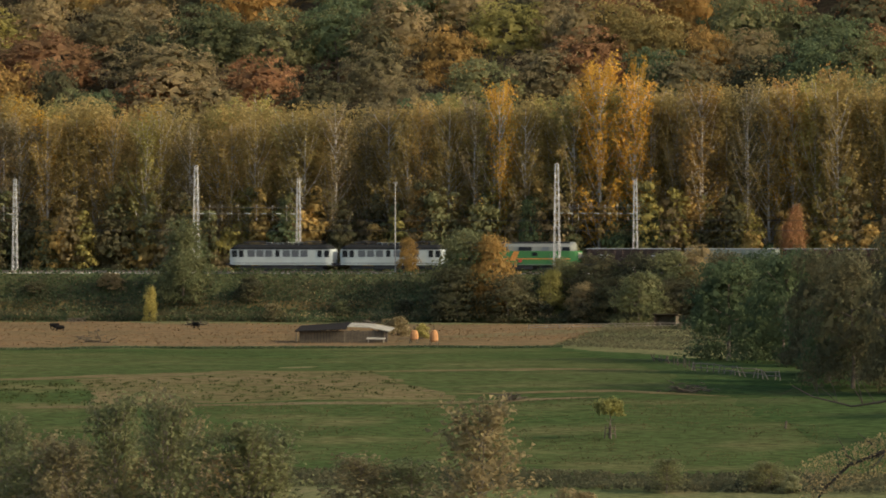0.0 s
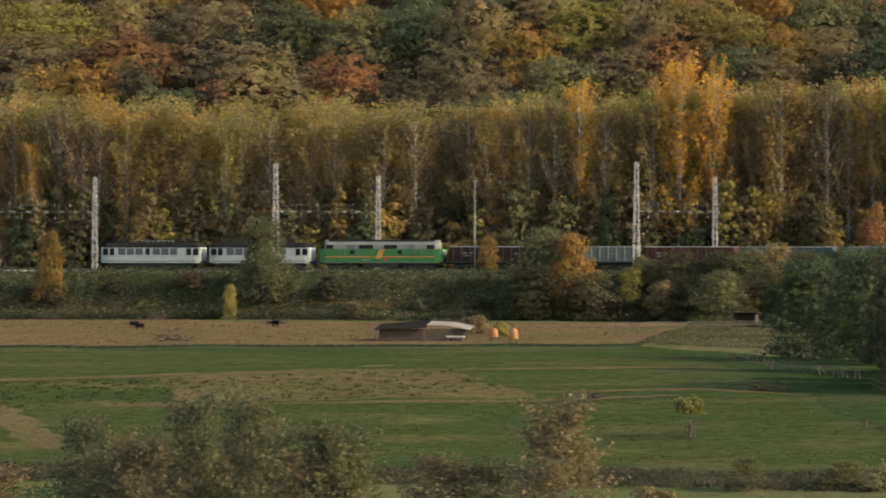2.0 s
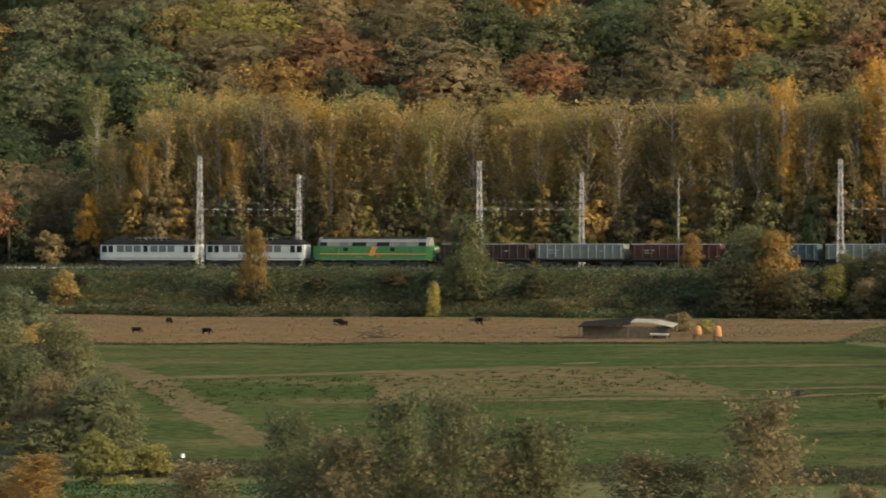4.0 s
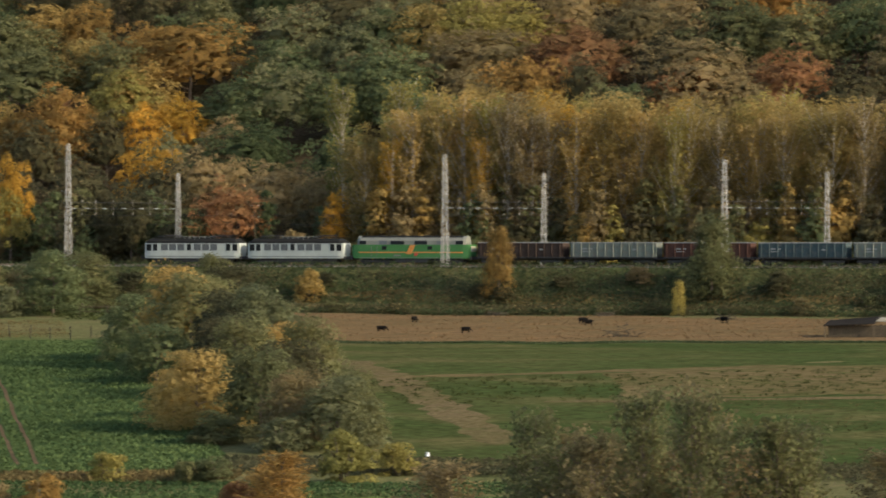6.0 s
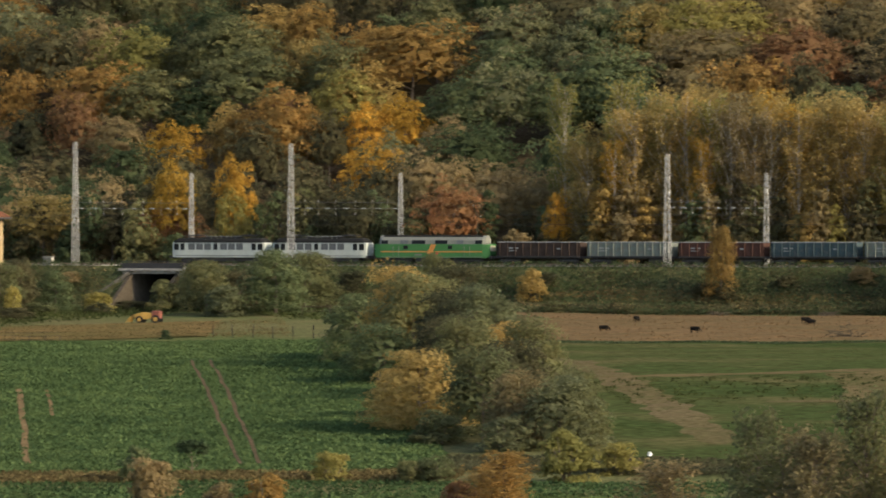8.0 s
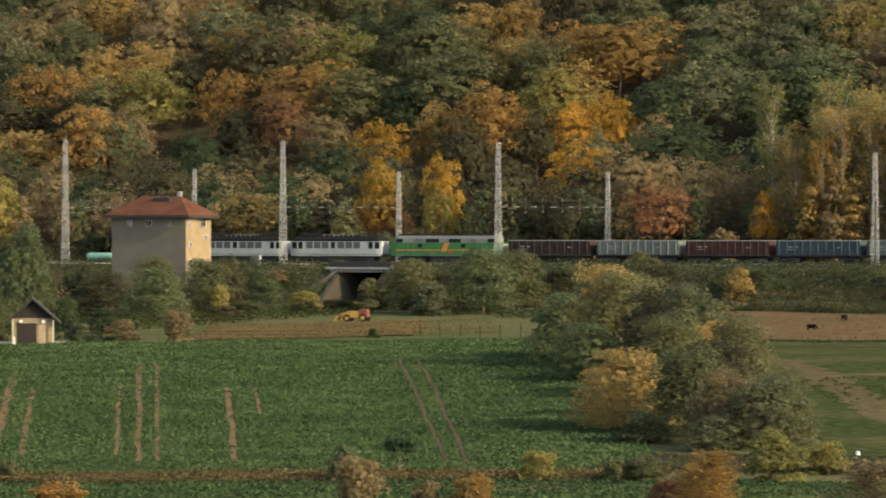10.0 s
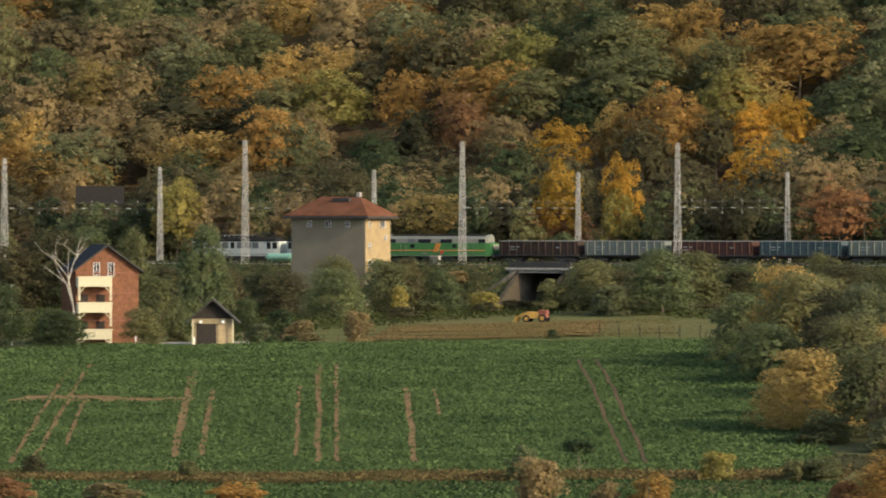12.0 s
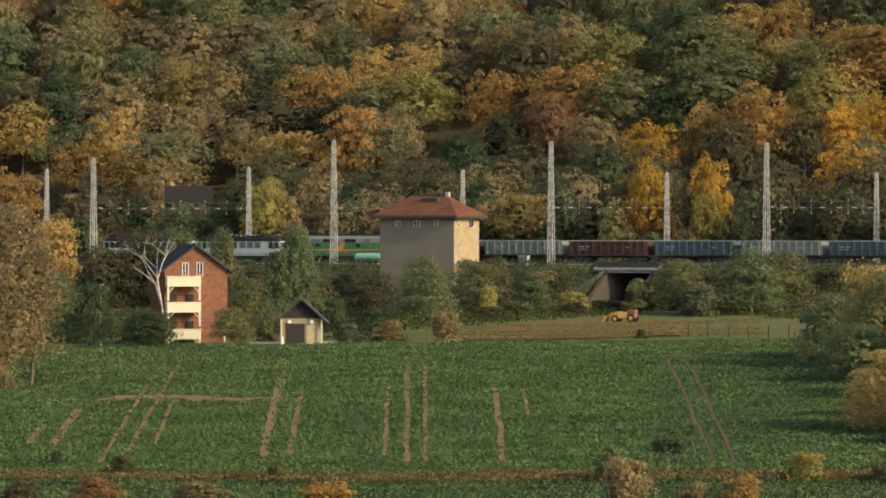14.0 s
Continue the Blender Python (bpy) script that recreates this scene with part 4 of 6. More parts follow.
def signal_box():
    x0, x1, y0, y1, z0, z1 = -427.1, -414.9, 832.0, 840.3, 17.0, 31.3
    tower = new("signal_box")
    b = fresh()
    box(b, x0, x1, y0, y1, z0, z1, .05)
    part("wall", b, RENDER, tower, "weathered grey-brown render")
    # thin panel on the sunward wall; part of its brightness is painted sunlight
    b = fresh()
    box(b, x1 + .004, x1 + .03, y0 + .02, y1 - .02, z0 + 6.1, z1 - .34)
    part("sunlit_side_facing", b, SUNLIT_OCHRE_RENDER, tower, "flaking ochre render, lightened for sunlight")
    # dark slab below the roof edge, painted in place of the eaves' shadow
    b = fresh()
    box(b, x0 - .7, x1 + .7, y0 - .7, y1 + .7, z1 - .32, z1 - .12)
    part("eaves_shade_board", b, WOOD_DARK, tower, "dark eaves board in place of the eaves' shadow")
    b = fresh()
    box(b, x0 - .08, x1 + .08, y0 - .08, y1 + .08, z0, 23.1, .02)
    part("plinth", b, RENDER, tower)
    b = fresh()
    hip_roof(b, x0, x1, y0, y1, z1 - .1, 3.05, .85)
    part("roof", b, ROOF_TILE, tower, "red-brown hipped tile roof")
    # gutter, made deep and dark to strengthen the shadow line under the eaves
    b = fresh()
    box(b, x0 - .95, x1 + .95, y0 - .95, y0 - .8, z1 - .3, z1 + .02)
    box(b, x1 + .8, x1 + .95, y0 - .78, y1 + .95, z1 - .3, z1 + .02)
    part("gutter", b, DARK_STEEL, tower)
    b = fresh()
    box(b, -418.3, -417.7, 835.9, 836.5, z1 + 2.2, z1 + 3.6, .04)
    part("chimney", b, CONCRETE, tower)
    b = fresh()
    box(b, -421.6, -418.9, 834.6, 835.6, z1 + 2.2, z1 + 2.75, .03)
    part("roof_hatch", b, DARK_STEEL, tower)
    for x, w in ((-424.1, .55), (-421.0, .8), (-417.8, .55)):
        framed_window(tower, x, y0, z1 - 1.5, w, .85, "-y")
    framed_window(tower, x1 + .03, 833.4, z1 - 1.5, .6, .8, "+x")
    framed_window(tower, x1 + .03, 837.6, z1 - 1.6, 1.5, 1.1, "+x")
    framed_window(tower, x1 + .03, 838.6, z1 - 3.4, .6, .6, "+x")
    framed_window(tower, x1 + .03, 833.4, z1 - 4.6, .6, .7, "+x")
    framed_window(tower, x1 + .03, 833.6, z1 - 7.6, 1.0, 1.2, "+x")
    b = fresh()
    box(b, x1, x1 + .1, 836.6, 837.8, 21.6, 24.0, .02)
    part("door", b, WOOD_DARK, tower)
    tagged(tower, "tall rendered signal box with a red-brown hipped roof", "signal box")


signal_box()


# ---- house, garage, shed ----
def gable_body(b, w, d, eaves, ridge, y0=0.0):
    """A gabled block: gable faces -y, width along x."""
    prof = [(-w / 2, -.4), (w / 2, -.4), (w / 2, eaves), (0, ridge), (-w / 2, eaves)]
    loft(b, [[(x, y0, z) for x, z in prof], [(x, y0 + d, z) for x, z in prof]])
    return b


def gable_roof(parent, w, d, eaves, ridge, over, thick, material, y0=0.0):
    slope = (ridge - eaves) / (w / 2)
    for s in (-1, 1):
        b = fresh()
        xe = w / 2 + over
        ze = eaves - slope * over
        prof = [(0, ridge + .04), (s * xe, ze + .04), (s * xe, ze + .04 + thick), (0, ridge + .04 + thick)]
        loft(b, [[(x, y0 - over, z) for x, z in prof], [(x, y0 + d + over, z) for x, z in prof]])
        part("roof_slope", b, material, parent)


def brick_house():
    house = new("brick_house")
    b = fresh()
    gable_body(b, 7.6, 11.0, 8.95, 11.75)
    part("wall", b, BRICK, house, "red brick walls")
    gable_roof(house, 7.6, 11.0, 8.95, 11.75, .55, .22, SLATE)
    for z in (2.9, 6.2, 8.6):
        b = fresh()
        box(b, -3.86, 3.86, -.06, 0, z - .1, z + .1)
        part("brick_band", b, surface("dark brick", (0.22, 0.10, 0.07), 0.9), house)
    for k, z in enumerate((0.8, 4.0, 7.1)):
        balcony = new("balcony")
        balcony.parent = house
        b = fresh()
        box(b, -3.75, .35, -1.6, -.02, z - .14, z, .02)
        part("slab", b, CREAM_PAINT, balcony)
        b = fresh()
        box(b, -3.75, .35, -1.6, -1.5, z + .003, z + 1.02, .02)
        part("front_panel", b, CREAM_PAINT, balcony, "cream boarded front")
        for s in (-3.75, .25):
            b = fresh()
            box(b, s, s + .1, -1.49, -.02, z + .003, z + 1.02)
            part("side_board", b, CREAM_PAINT, balcony)
        b = fresh()
        box(b, -3.85, .45, -1.68, -1.42, z + 1.023, z + 1.12, .02)
        part("rail", b, CREAM_PAINT, balcony)
        for s in (-3.6, .2):
            b = fresh()
            box(b, s - .12, s + .12, -1.6, -1.36, z - (.95 if k == 0 else 1.8), z - .15)
            part("post", b, CREAM_PAINT, balcony)
            b = fresh()
            beam(b, (s, -1.5, z - .9 if k else z - .7), (s + (.7 if s < 0 else -.7), -1.5, z - .15), .07, .07, 5)
            part("brace", b, CREAM_PAINT, balcony)
    for z in (1.0, 4.0):
        for x in (-2.8, -.8):
            b = fresh()
            box(b, x - .5, x + .5, -.03, .0, z + .1, z + 2.0)
            part("balcony_door", b, WOOD_DARK, house)
    framed_window(house, -1.3, 0, 8.3, .6, 1.5, "-y")
    framed_window(house, .45, 0, 8.3, .6, 1.5, "-y")
    house.matrix_basis = pose(-366.4, 665.5, 15.7, 0, 0, 38)
    tagged(house, "red brick gabled house with three cream wooden balconies", "house")


brick_house()


def garage():
    g = new("garage")
    b = fresh()
    gable_body(b, 3.9, 6.0, 2.7, 4.5)
    part("wall", b, surface("ochre render", (0.30, 0.24, 0.14), .9), g)
    gable_roof(g, 3.9, 6.0, 2.7, 4.5, .65, .16, SLATE)
    b = fresh()
    prof = [(-1.93, 2.72), (1.93, 2.72), (0, 4.46)]
    loft(b, [[(x, -.05, z) for x, z in prof], [(x, -.005, z) for x, z in prof]])
    part("gable_cladding", b, WOOD_DARK, g, "dark boarded gable")
    b = fresh()
    box(b, -1.5, .35, -.05, .01, 0, 2.2, .02)
    part("door", b, WOOD_DARK, g)
    b = fresh()
    box(b, .5, 1.8, -.06, .0, .02, 2.3, .02)
    part("door_leaf", b, surface("pale planks", (0.42, 0.31, 0.17), .8), g, "pale plank leaf")
    for s in (-1.95, 1.85):
        b = fresh()
        box(b, s, s + .14, -.5, -.36, -.1, 2.6, .02)
        part("post", b, CREAM_PAINT, g)
    for s in (-1.1, 1.0):
        b = fresh()
        beam(b, (s, -.3, 2.4), (s, -.05, 2.4), .16, .16, 8)
        part("wall_lamp", b, WHITE_PLASTIC, g)
    g.matrix_basis = pose(-350.6, 662.6, 15.72, 0, 0, 27) @ Matrix.Diagonal((1.25, 1.25, 1.2, 1))
    tagged(g, "small gabled garage with slate roof and dark doors", "garage")


garage()


def cattle_shed():
    shed = new("field_shed")
    b = fresh()
    for k in range(28):
        x = -5.3 + k * .38
        box(b, x, x + .34, -.04, .04, 0, 1.9 + .12 * math.sin(k * 2.7), .01)
    part("plank_wall", b, WOOD_OLD, shed, "gapped grey plank wall")
    b = fresh()
    box(b, -5.2, 5.2, .1, 4.6, -.1, 1.8)
    part("inner_wall", b, WOOD_DARK, shed)
    b = fresh()
    loft(b, [[(-5.8, -.7, 1.75), (-5.8, 5.2, 2.5), (-5.8, 5.2, 2.62), (-5.8, -.7, 1.87)], [(.6, -.7, 2.1), (.6, 5.2, 3.1), (.6, 5.2, 3.22), (.6, -.7, 2.22)]])
    part("roof_sheet", b, TAR, shed, "dark tarred roof")
    b = fresh()
    loft(b, [[(.6, .4, 2.5), (.6, 5.2, 3.0), (.6, 5.2, 3.1), (.6, .4, 2.6)], [(3.4, .2, 2.35), (3.4, 5.2, 2.85), (3.4, 5.2, 2.95), (3.4, .2, 2.45)], [(6.0, -.8, 1.75), (6.0, 5.2, 2.2), (6.0, 5.2, 2.3), (6.0, -.8, 1.85)]])
    part("roof_sheet", b, SHEET_ROOF, shed, "pale corrugated sheet roof")
    for x in (-5.6, .4, 5.7):
        b = fresh()
        beam(b, (x, -.6, -.2), (x, -.6, 1.9), .09, .08, 6)
        part("post", b, WOOD_OLD, shed)
    b = fresh()
    loft(b, [[(3.3, -2.0, .55), (3.3, -1.0, .75), (3.3, -1.0, .9), (3.3, -2.0, .7)], [(5.6, -2.0, .5), (5.6, -1.0, .7), (5.6, -1.0, .85), (5.6, -2.0, .65)]])
    for x in (3.5, 5.4):
        beam(b, (x, -1.5, -.1), (x, -1.5, .7), .06, .06, 5)
    part("feed_trough", b, SHEET_ROOF, shed, "sagging pale feed trough")
    shed.matrix_basis = pose(-221.8, 752.0, land(-221.8, 752.0) + .1, 0, 0, 9) @ Matrix.Diagonal((1.0, 1.0, .78, 1))
    tagged(shed, "low ramshackle field shed of grey planks with sheet roof", "shed")


cattle_shed()


def straw_stack(x, y, h, legs):
    s = new("straw_feeder")
    b = fresh()
    loft(b, [[(math.cos(a) * r, math.sin(a) * r * .8, z) for a in [k * math.tau / 10 for k in range(10)]] for r, z in ((.4, .4), (.55, .6), (.52, h * .75), (.38, h), (.15, h + .1))])
    part("straw", b, STRAW, s, "pale orange straw")
    for sx, sy in ((-.5, -.4), (.5, -.4), (-.5, .4), (.5, .4)):
        b = fresh()
        beam(b, (sx, sy, -.1), (sx * .8, sy * .8, .6), .07, .06, 5)
        part("leg", b, WOOD_OLD, s)
    b = fresh()
    beam(b, (0, 0, .5), (0, 0, h + .6), .06, .05, 5)
    part("pole", b, WOOD_DARK, s)
    s.location = (x, y, land(x, y) + .1)
    tagged(s, "orange straw feeder on wooden legs beside the shed", "feeder", "feeders by the shed")


straw_stack(-212.2, 751, 1.55, 4)
straw_stack(-208.0, 745, 1.75, 4)


def field_shelter():
    s = new("field_shelter")
    b = fresh()
    box(b, -1.5, 1.5, .9, 1.0, 0, 1.5)
    part("back_wall", b, WOOD_OLD, s)
    for x in (-1.5, 1.42):
        b = fresh()
        box(b, x, x + .08, -.9, .895, 0, 1.55)
        part("side_wall", b, WOOD_OLD, s)
    b = fresh()
    loft(b, [[(-1.8, -1.2, 1.75), (-1.8, 1.2, 1.5), (-1.8, 1.2, 1.58), (-1.8, -1.2, 1.83)], [(1.8, -1.2, 1.75), (1.8, 1.2, 1.5), (1.8, 1.2, 1.58), (1.8, -1.2, 1.83)]])
    part("roof", b, WOOD_OLD, s)
    s.location = (-197.1, 821, land(-197, 821))
    tagged(s, "small open wooden field shelter by the bank", "shelter")


field_shelter()


# ---- digger, cows, tank, posts ----
def digger():
    d = new("wheel_loader")
    b = fresh()
    loft(b, [[(-1.9, -.8, .7), (-1.9, .8, .7), (-1.9, .8, 1.3), (-1.9, -.8, 1.3)], [(-.6, -.85, .6), (-.6, .85, .6), (-.6, .85, 1.65), (-.6, -.85, 1.65)], [(.8, -.7, .6), (.8, .7, .6), (.8, .7, 1.55), (.8, -.7, 1.55)]])
    part("body", b, YELLOW_PAINT, d, "worn yellow body")
    b = fresh()
    box(b, .75, 2.1, -.75, .75, .65, 1.9, .12)
    part("engine_hood", b, surface("faded red paint", (0.2, 0.06, 0.035), .6), d, "faded red hood")
    for y in (-.7, .7):
        b = fresh()
        beam(b, (-.6, y, 1.6), (-2.2, y, 1.15), .13, .1, 6)
        beam(b, (-2.2, y, 1.15), (-2.9, y, .5), .1, .09, 6)
        part("arm", b, YELLOW_PAINT, d)
    b = fresh()
    loft(b, [[(-3.3, y, .1), (-2.7, y, .15), (-2.6, y, .9), (-2.75, y, .95)] for y in (-1.0, 1.0)])
    part("bucket", b, YELLOW_PAINT, d)
    for x, r in ((-1.1, .55), (1.5, .62)):
        for y in (-.95, .95):
            b = fresh()
            wheel_disc(b, x, y, r, r, .38, 18)
            tyre = part("wheel", b, RUBBER, d)
            b = fresh()
            wheel_disc(b, x, y * 1.21, r, r * .55, .06, 12)
            part("rim", b, YELLOW_PAINT, tyre)
    d.matrix_basis = pose(-364.4, 782.5, land(-364.4, 782.5) + .12, 0, 0, 8) @ Matrix.Diagonal((.88, .88, .88, 1))
    tagged(d, "old yellow wheel loader parked on bare earth", "loader")


digger()


def cow():
    c = new("cow")
    b = fresh()
    ring = lambda x, w, z0, z1: [(x, math.cos(a) * w, (z0 + z1) / 2 + math.sin(a) * (z1 - z0) / 2) for a in [k * math.tau / 10 for k in range(10)]]
    loft(b, [ring(-.85, .12, .8, 1.1), ring(-.75, .27, .62, 1.2), ring(-.2, .36, .4, 1.22), ring(.4, .34, .42, 1.22), ring(.75, .22, .68, 1.2), ring(.95, .12, .85, 1.12)])
    part("body", b, HIDE, c)
    b = fresh()
    loft(b, [ring(.8, .15, .75, 1.12), ring(1.1, .13, .5, .85), ring(1.32, .1, .25, .5), ring(1.42, .06, .18, .34)])
    part("head", b, HIDE, c, "lowered grazing head")
    for x in (-.65, .6):
        for y in (-.18, .18):
            b = fresh()
            beam(b, (x, y, .75), (x + .03, y, .0), .12, .08, 6)
            part("leg", b, HIDE, c)
    b = fresh()
    beam(b, (-.84, 0, 1.08), (-.95, 0, .45), .035, .02, 5)
    part("tail", b, HIDE, c)
    return tagged(c, "black cow grazing on the brown pasture", "cow", "cows on the pasture")


grazing = cow()
grazing.matrix_basis = pose(-289.8, 760.8, land(-289.8, 760.8) + .1, 0, 0, 10) @ Matrix.Diagonal((.68, .68, .68, 1))
grazing.scale = (.68, .68, .68)
walking_cow = copy_thing(grazing, pose(-281.5, 763, land(-281, 763) + .1))
tagged(walking_cow, "black cow walking slowly over the brown pasture")
for x, y, turn in ((-271.7, 790, 200), (-275.6, 799, 20), (-258.0, 806, 150), (-300.0, 800, 80)):
    copy_thing(grazing, pose(x, y, land(x, y) + .1, 0, 0, turn))


def brush_heap(x, y, w, h, label):
    s = new("brush_heap")
    rng = np.random.default_rng(int(abs(x)))
    b = fresh()
    for _ in range(60):
        p = Vector((rng.normal() * w * .25, rng.normal() * .5, abs(rng.normal()) * h * .35))
        q = p + Vector((rng.normal() * .7, rng.normal() * .4, rng.uniform(-.2, .5)))
        beam(b, p, q, .07, .03, 4)
    tagged(part("brushwood", b, WOOD_OLD, s), kind="stuff")
    s.location = (x, y, land(x, y) + .1)
    tagged(s, label, "brushwood", "heaps on the pasture")


brush_heap(-250.8, 743, 4.5, 1.5, "heap of dead branches on the pasture")
brush_heap(-143.2, 606.0, 5.0, 1.0, "flattened heap of dead branches in the meadow")
brush_heap(-158.2, 594.5, 1.6, .5, "small pale brushwood pile in the meadow")
for x, y, w, h in ((-283, 830, 2, .5), (-300, 832, 2, .6), (-262, 818, 3, .6), (-240, 826, 3, .5)):
    brush_heap(x, y, w, h, "low pile of pale brushwood by the bank")


def gas_tank():
    t = new("gas_tank")
    b = fresh()
    n = 14
    ring = lambda x, r: [(x, math.cos(k * math.tau / n) * r, 1.1 + math.sin(k * math.tau / n) * r) for k in range(n)]
    loft(b, [ring(-2.4, .25), ring(-2.25, .5), ring(-1.9, .66), ring(1.9, .66), ring(2.25, .5), ring(2.4, .25)])
    part("shell", b, TANK_GREEN, t)
    for x in (-1.4, 1.4):
        b = fresh()
        box(b, x - .15, x + .15, -.5, .5, -.3, .6, .03)
        part("saddle", b, CONCRETE, t)
    t.location = (-437.9, 849.5, 24.05)
    tagged(t, "pale green gas tank on concrete saddles by the track", "tank")


gas_tank()


def relay_cabinet(x, y):
    c = new("relay_cabinet")
    b = fresh()
    box(b, -.75, .75, -.4, .4, -.2, 1.25, .03)
    part("case", b, CONCRETE, c)
    b = fresh()
    box(b, -.85, .85, -.5, .5, 1.253, 1.36, .02)
    part("lid", b, CONCRETE, c)
    for s in (-.37, .37):
        b = fresh()
        box(b, s - .33, s + .33, -.43, -.402, .05, 1.15, .01)
        part("door", b, PALE_GREY, c)
    c.location = (x, y, land(x, y) + .03)
    tagged(c, "pale concrete relay cabinet beside the track", "cabinet")


relay_cabinet(-411.9, 849.4)


def tree_guard(x, y):
    g = new("tree_guard")
    for k in range(4):
        a = k * math.tau / 4 + .4
        b = fresh()
        beam(b, (math.cos(a) * .5, math.sin(a) * .5, -.1), (math.cos(a) * .4, math.sin(a) * .4, 1.25), .07, .06, 5)
        part("stake", b, WOOD_OLD, g)
    for z in (.5, 1.0):
        b = fresh()
        for k in range(4):
            p, q = (Vector((math.cos(a) * .45, math.sin(a) * .45, z)) for a in (k * math.tau / 4 + .4, (k + 1) * math.tau / 4 + .4))
            beam(b, p, q, .045, .045, 4)
        part("rail", b, WOOD_OLD, g)
    g.location = (x, y, land(x, y) + .1)
    tagged(g, "weathered timber guard round the small meadow tree", "tree guard")


tree_guard(-137.9, 552.8)


def road_sign(x, y, h):
    s = new("road_sign")
    b = fresh()
    beam(b, (0, 0, -.2), (0, 0, h), .05, .05, 6)
    part("post", b, PALE_GREY, s)
    b = fresh()
    box(b, -.35, .35, -.03, .03, h - .55, h, .02)
    part("plate", b, WHITE_PLASTIC, s)
    s.location = (x, y, land(x, y) + .05)
    tagged(s, "white road sign on a grey post", "road sign", "signs by the lane")


road_sign(-389.0, 667.8, 4.2)
road_sign(-387.6, 664.8, 2.8)


def fence_line(name, start, end, count, height, label, rails=2, lean=0.06, wood=WOOD_OLD):
    rng = np.random.default_rng(count)
    f = new(name)
    a, e = Vector((*start, 0)), Vector((*end, 0))
    pts = []
    for k in range(count):
        p = a.lerp(e, k / (count - 1))
        p.z = land(p.x, p.y) + .1
        top = p + Vector((rng.normal() * lean, rng.normal() * lean, height * rng.uniform(.85, 1.1)))
        b = fresh()
        beam(b, p - Vector((0, 0, .3)), top, .07, .06, 5)
        part("post", b, wood, f)
        pts.append((p, top))
    for (p, tp), (q, tq) in zip(pts, pts[1:]):
        for r in range(rails):
            s = .45 + .45 * r
            b = fresh()
            beam(b, p.lerp(tp, s), q.lerp(tq, s), .045 if rails < 3 else .02, .045 if rails < 3 else .02, 4)
            part("rail", b, wood, f)
    tagged(f, label, "fence")


fence_line("fence", (-330, 728), (-313, 727), 7, 1.45, "dark leaning timber posts along the crop", 0, .16, WOOD_DARK)
fence_line("fence", (-357, 818), (-335, 826), 7, 1.4, "old posts below the bank")
fence_line("fence", (-212, 806), (-186, 822), 16, .7, "low pale log fence at the pasture's end", 2, .3, GREY_TIMBER)
fence_line("fence", (-163.5, 675), (-151.7, 643.5), 14, .8, "low tumbledown fence along the meadow edge", 1, .2, WOOD_OLD)
fence_line("fence", (-151.7, 643.0), (-138.6, 627.0), 17, .95, "grey tumbledown plank fence along the meadow edge", 2, .25, GREY_TIMBER)
fence_line("fence", (-352, 682), (-333, 690), 12, .9, "low wire garden fence by the hedge", 3)
for x, y in ((-361.7, 664), (-352.5, 661.5)):
    b = fresh()
    beam(b, (0, 0, -.2), (0, 0, .95), .09, .08, 8)
    tagged(mesh_object("marker_post", b, WHITE_PLASTIC, at=Matrix.Translation((x, y, land(x, y) + .1))), "white marker post beside the drive", "post", "marker posts")
b = fresh()
beam(b, (0, 0, -.1), (0, 0, .4), .2, .17, 10)
tagged(mesh_object("feed_bucket", b, WHITE_PLASTIC, at=Matrix.Translation((-195.3, 524.2, land(-195.3, 524.2) + .1))), "white plastic bucket standing in the meadow", "bucket")
b = fresh()
beam(b, (0, 0, -.2), (.15, 0, .9), .12, .1, 6)
tagged(mesh_object("field_post", b, WOOD_OLD, at=Matrix.Translation((-124.2, 563.5, land(-124.2, 563.5)))), "leaning wooden post in the meadow", "post")


def bare_tree(x, y, h):
    rng = np.random.default_rng(4)
    t = new("tree")
    b = fresh()

    def grow(p, way, length, r, depth):
        q = p + way * length
        beam(b, p, q, r, r * .68, 6)
        if depth:
            for _ in range(3 if depth == 4 else 2):
                turn = Vector((rng.normal() * .55, rng.normal() * .55, rng.normal() * .3 + .15))
                grow(q, (way + turn).normalized(), length * rng.uniform(.6, .8), r * .62, depth - 1)

    grow(Vector((0, 0, -.3)), Vector((-.12, 0, 1)), h * .3, .17, 4)
    part("trunk", b, PALE_BARK, t, "pale bare trunk and limbs")
    t.location = (x, y, land(x, y))
    tagged(t, "bare pale-barked tree in front of the brick house", "tree")


bare_tree(-364.6, 655, 16.0)


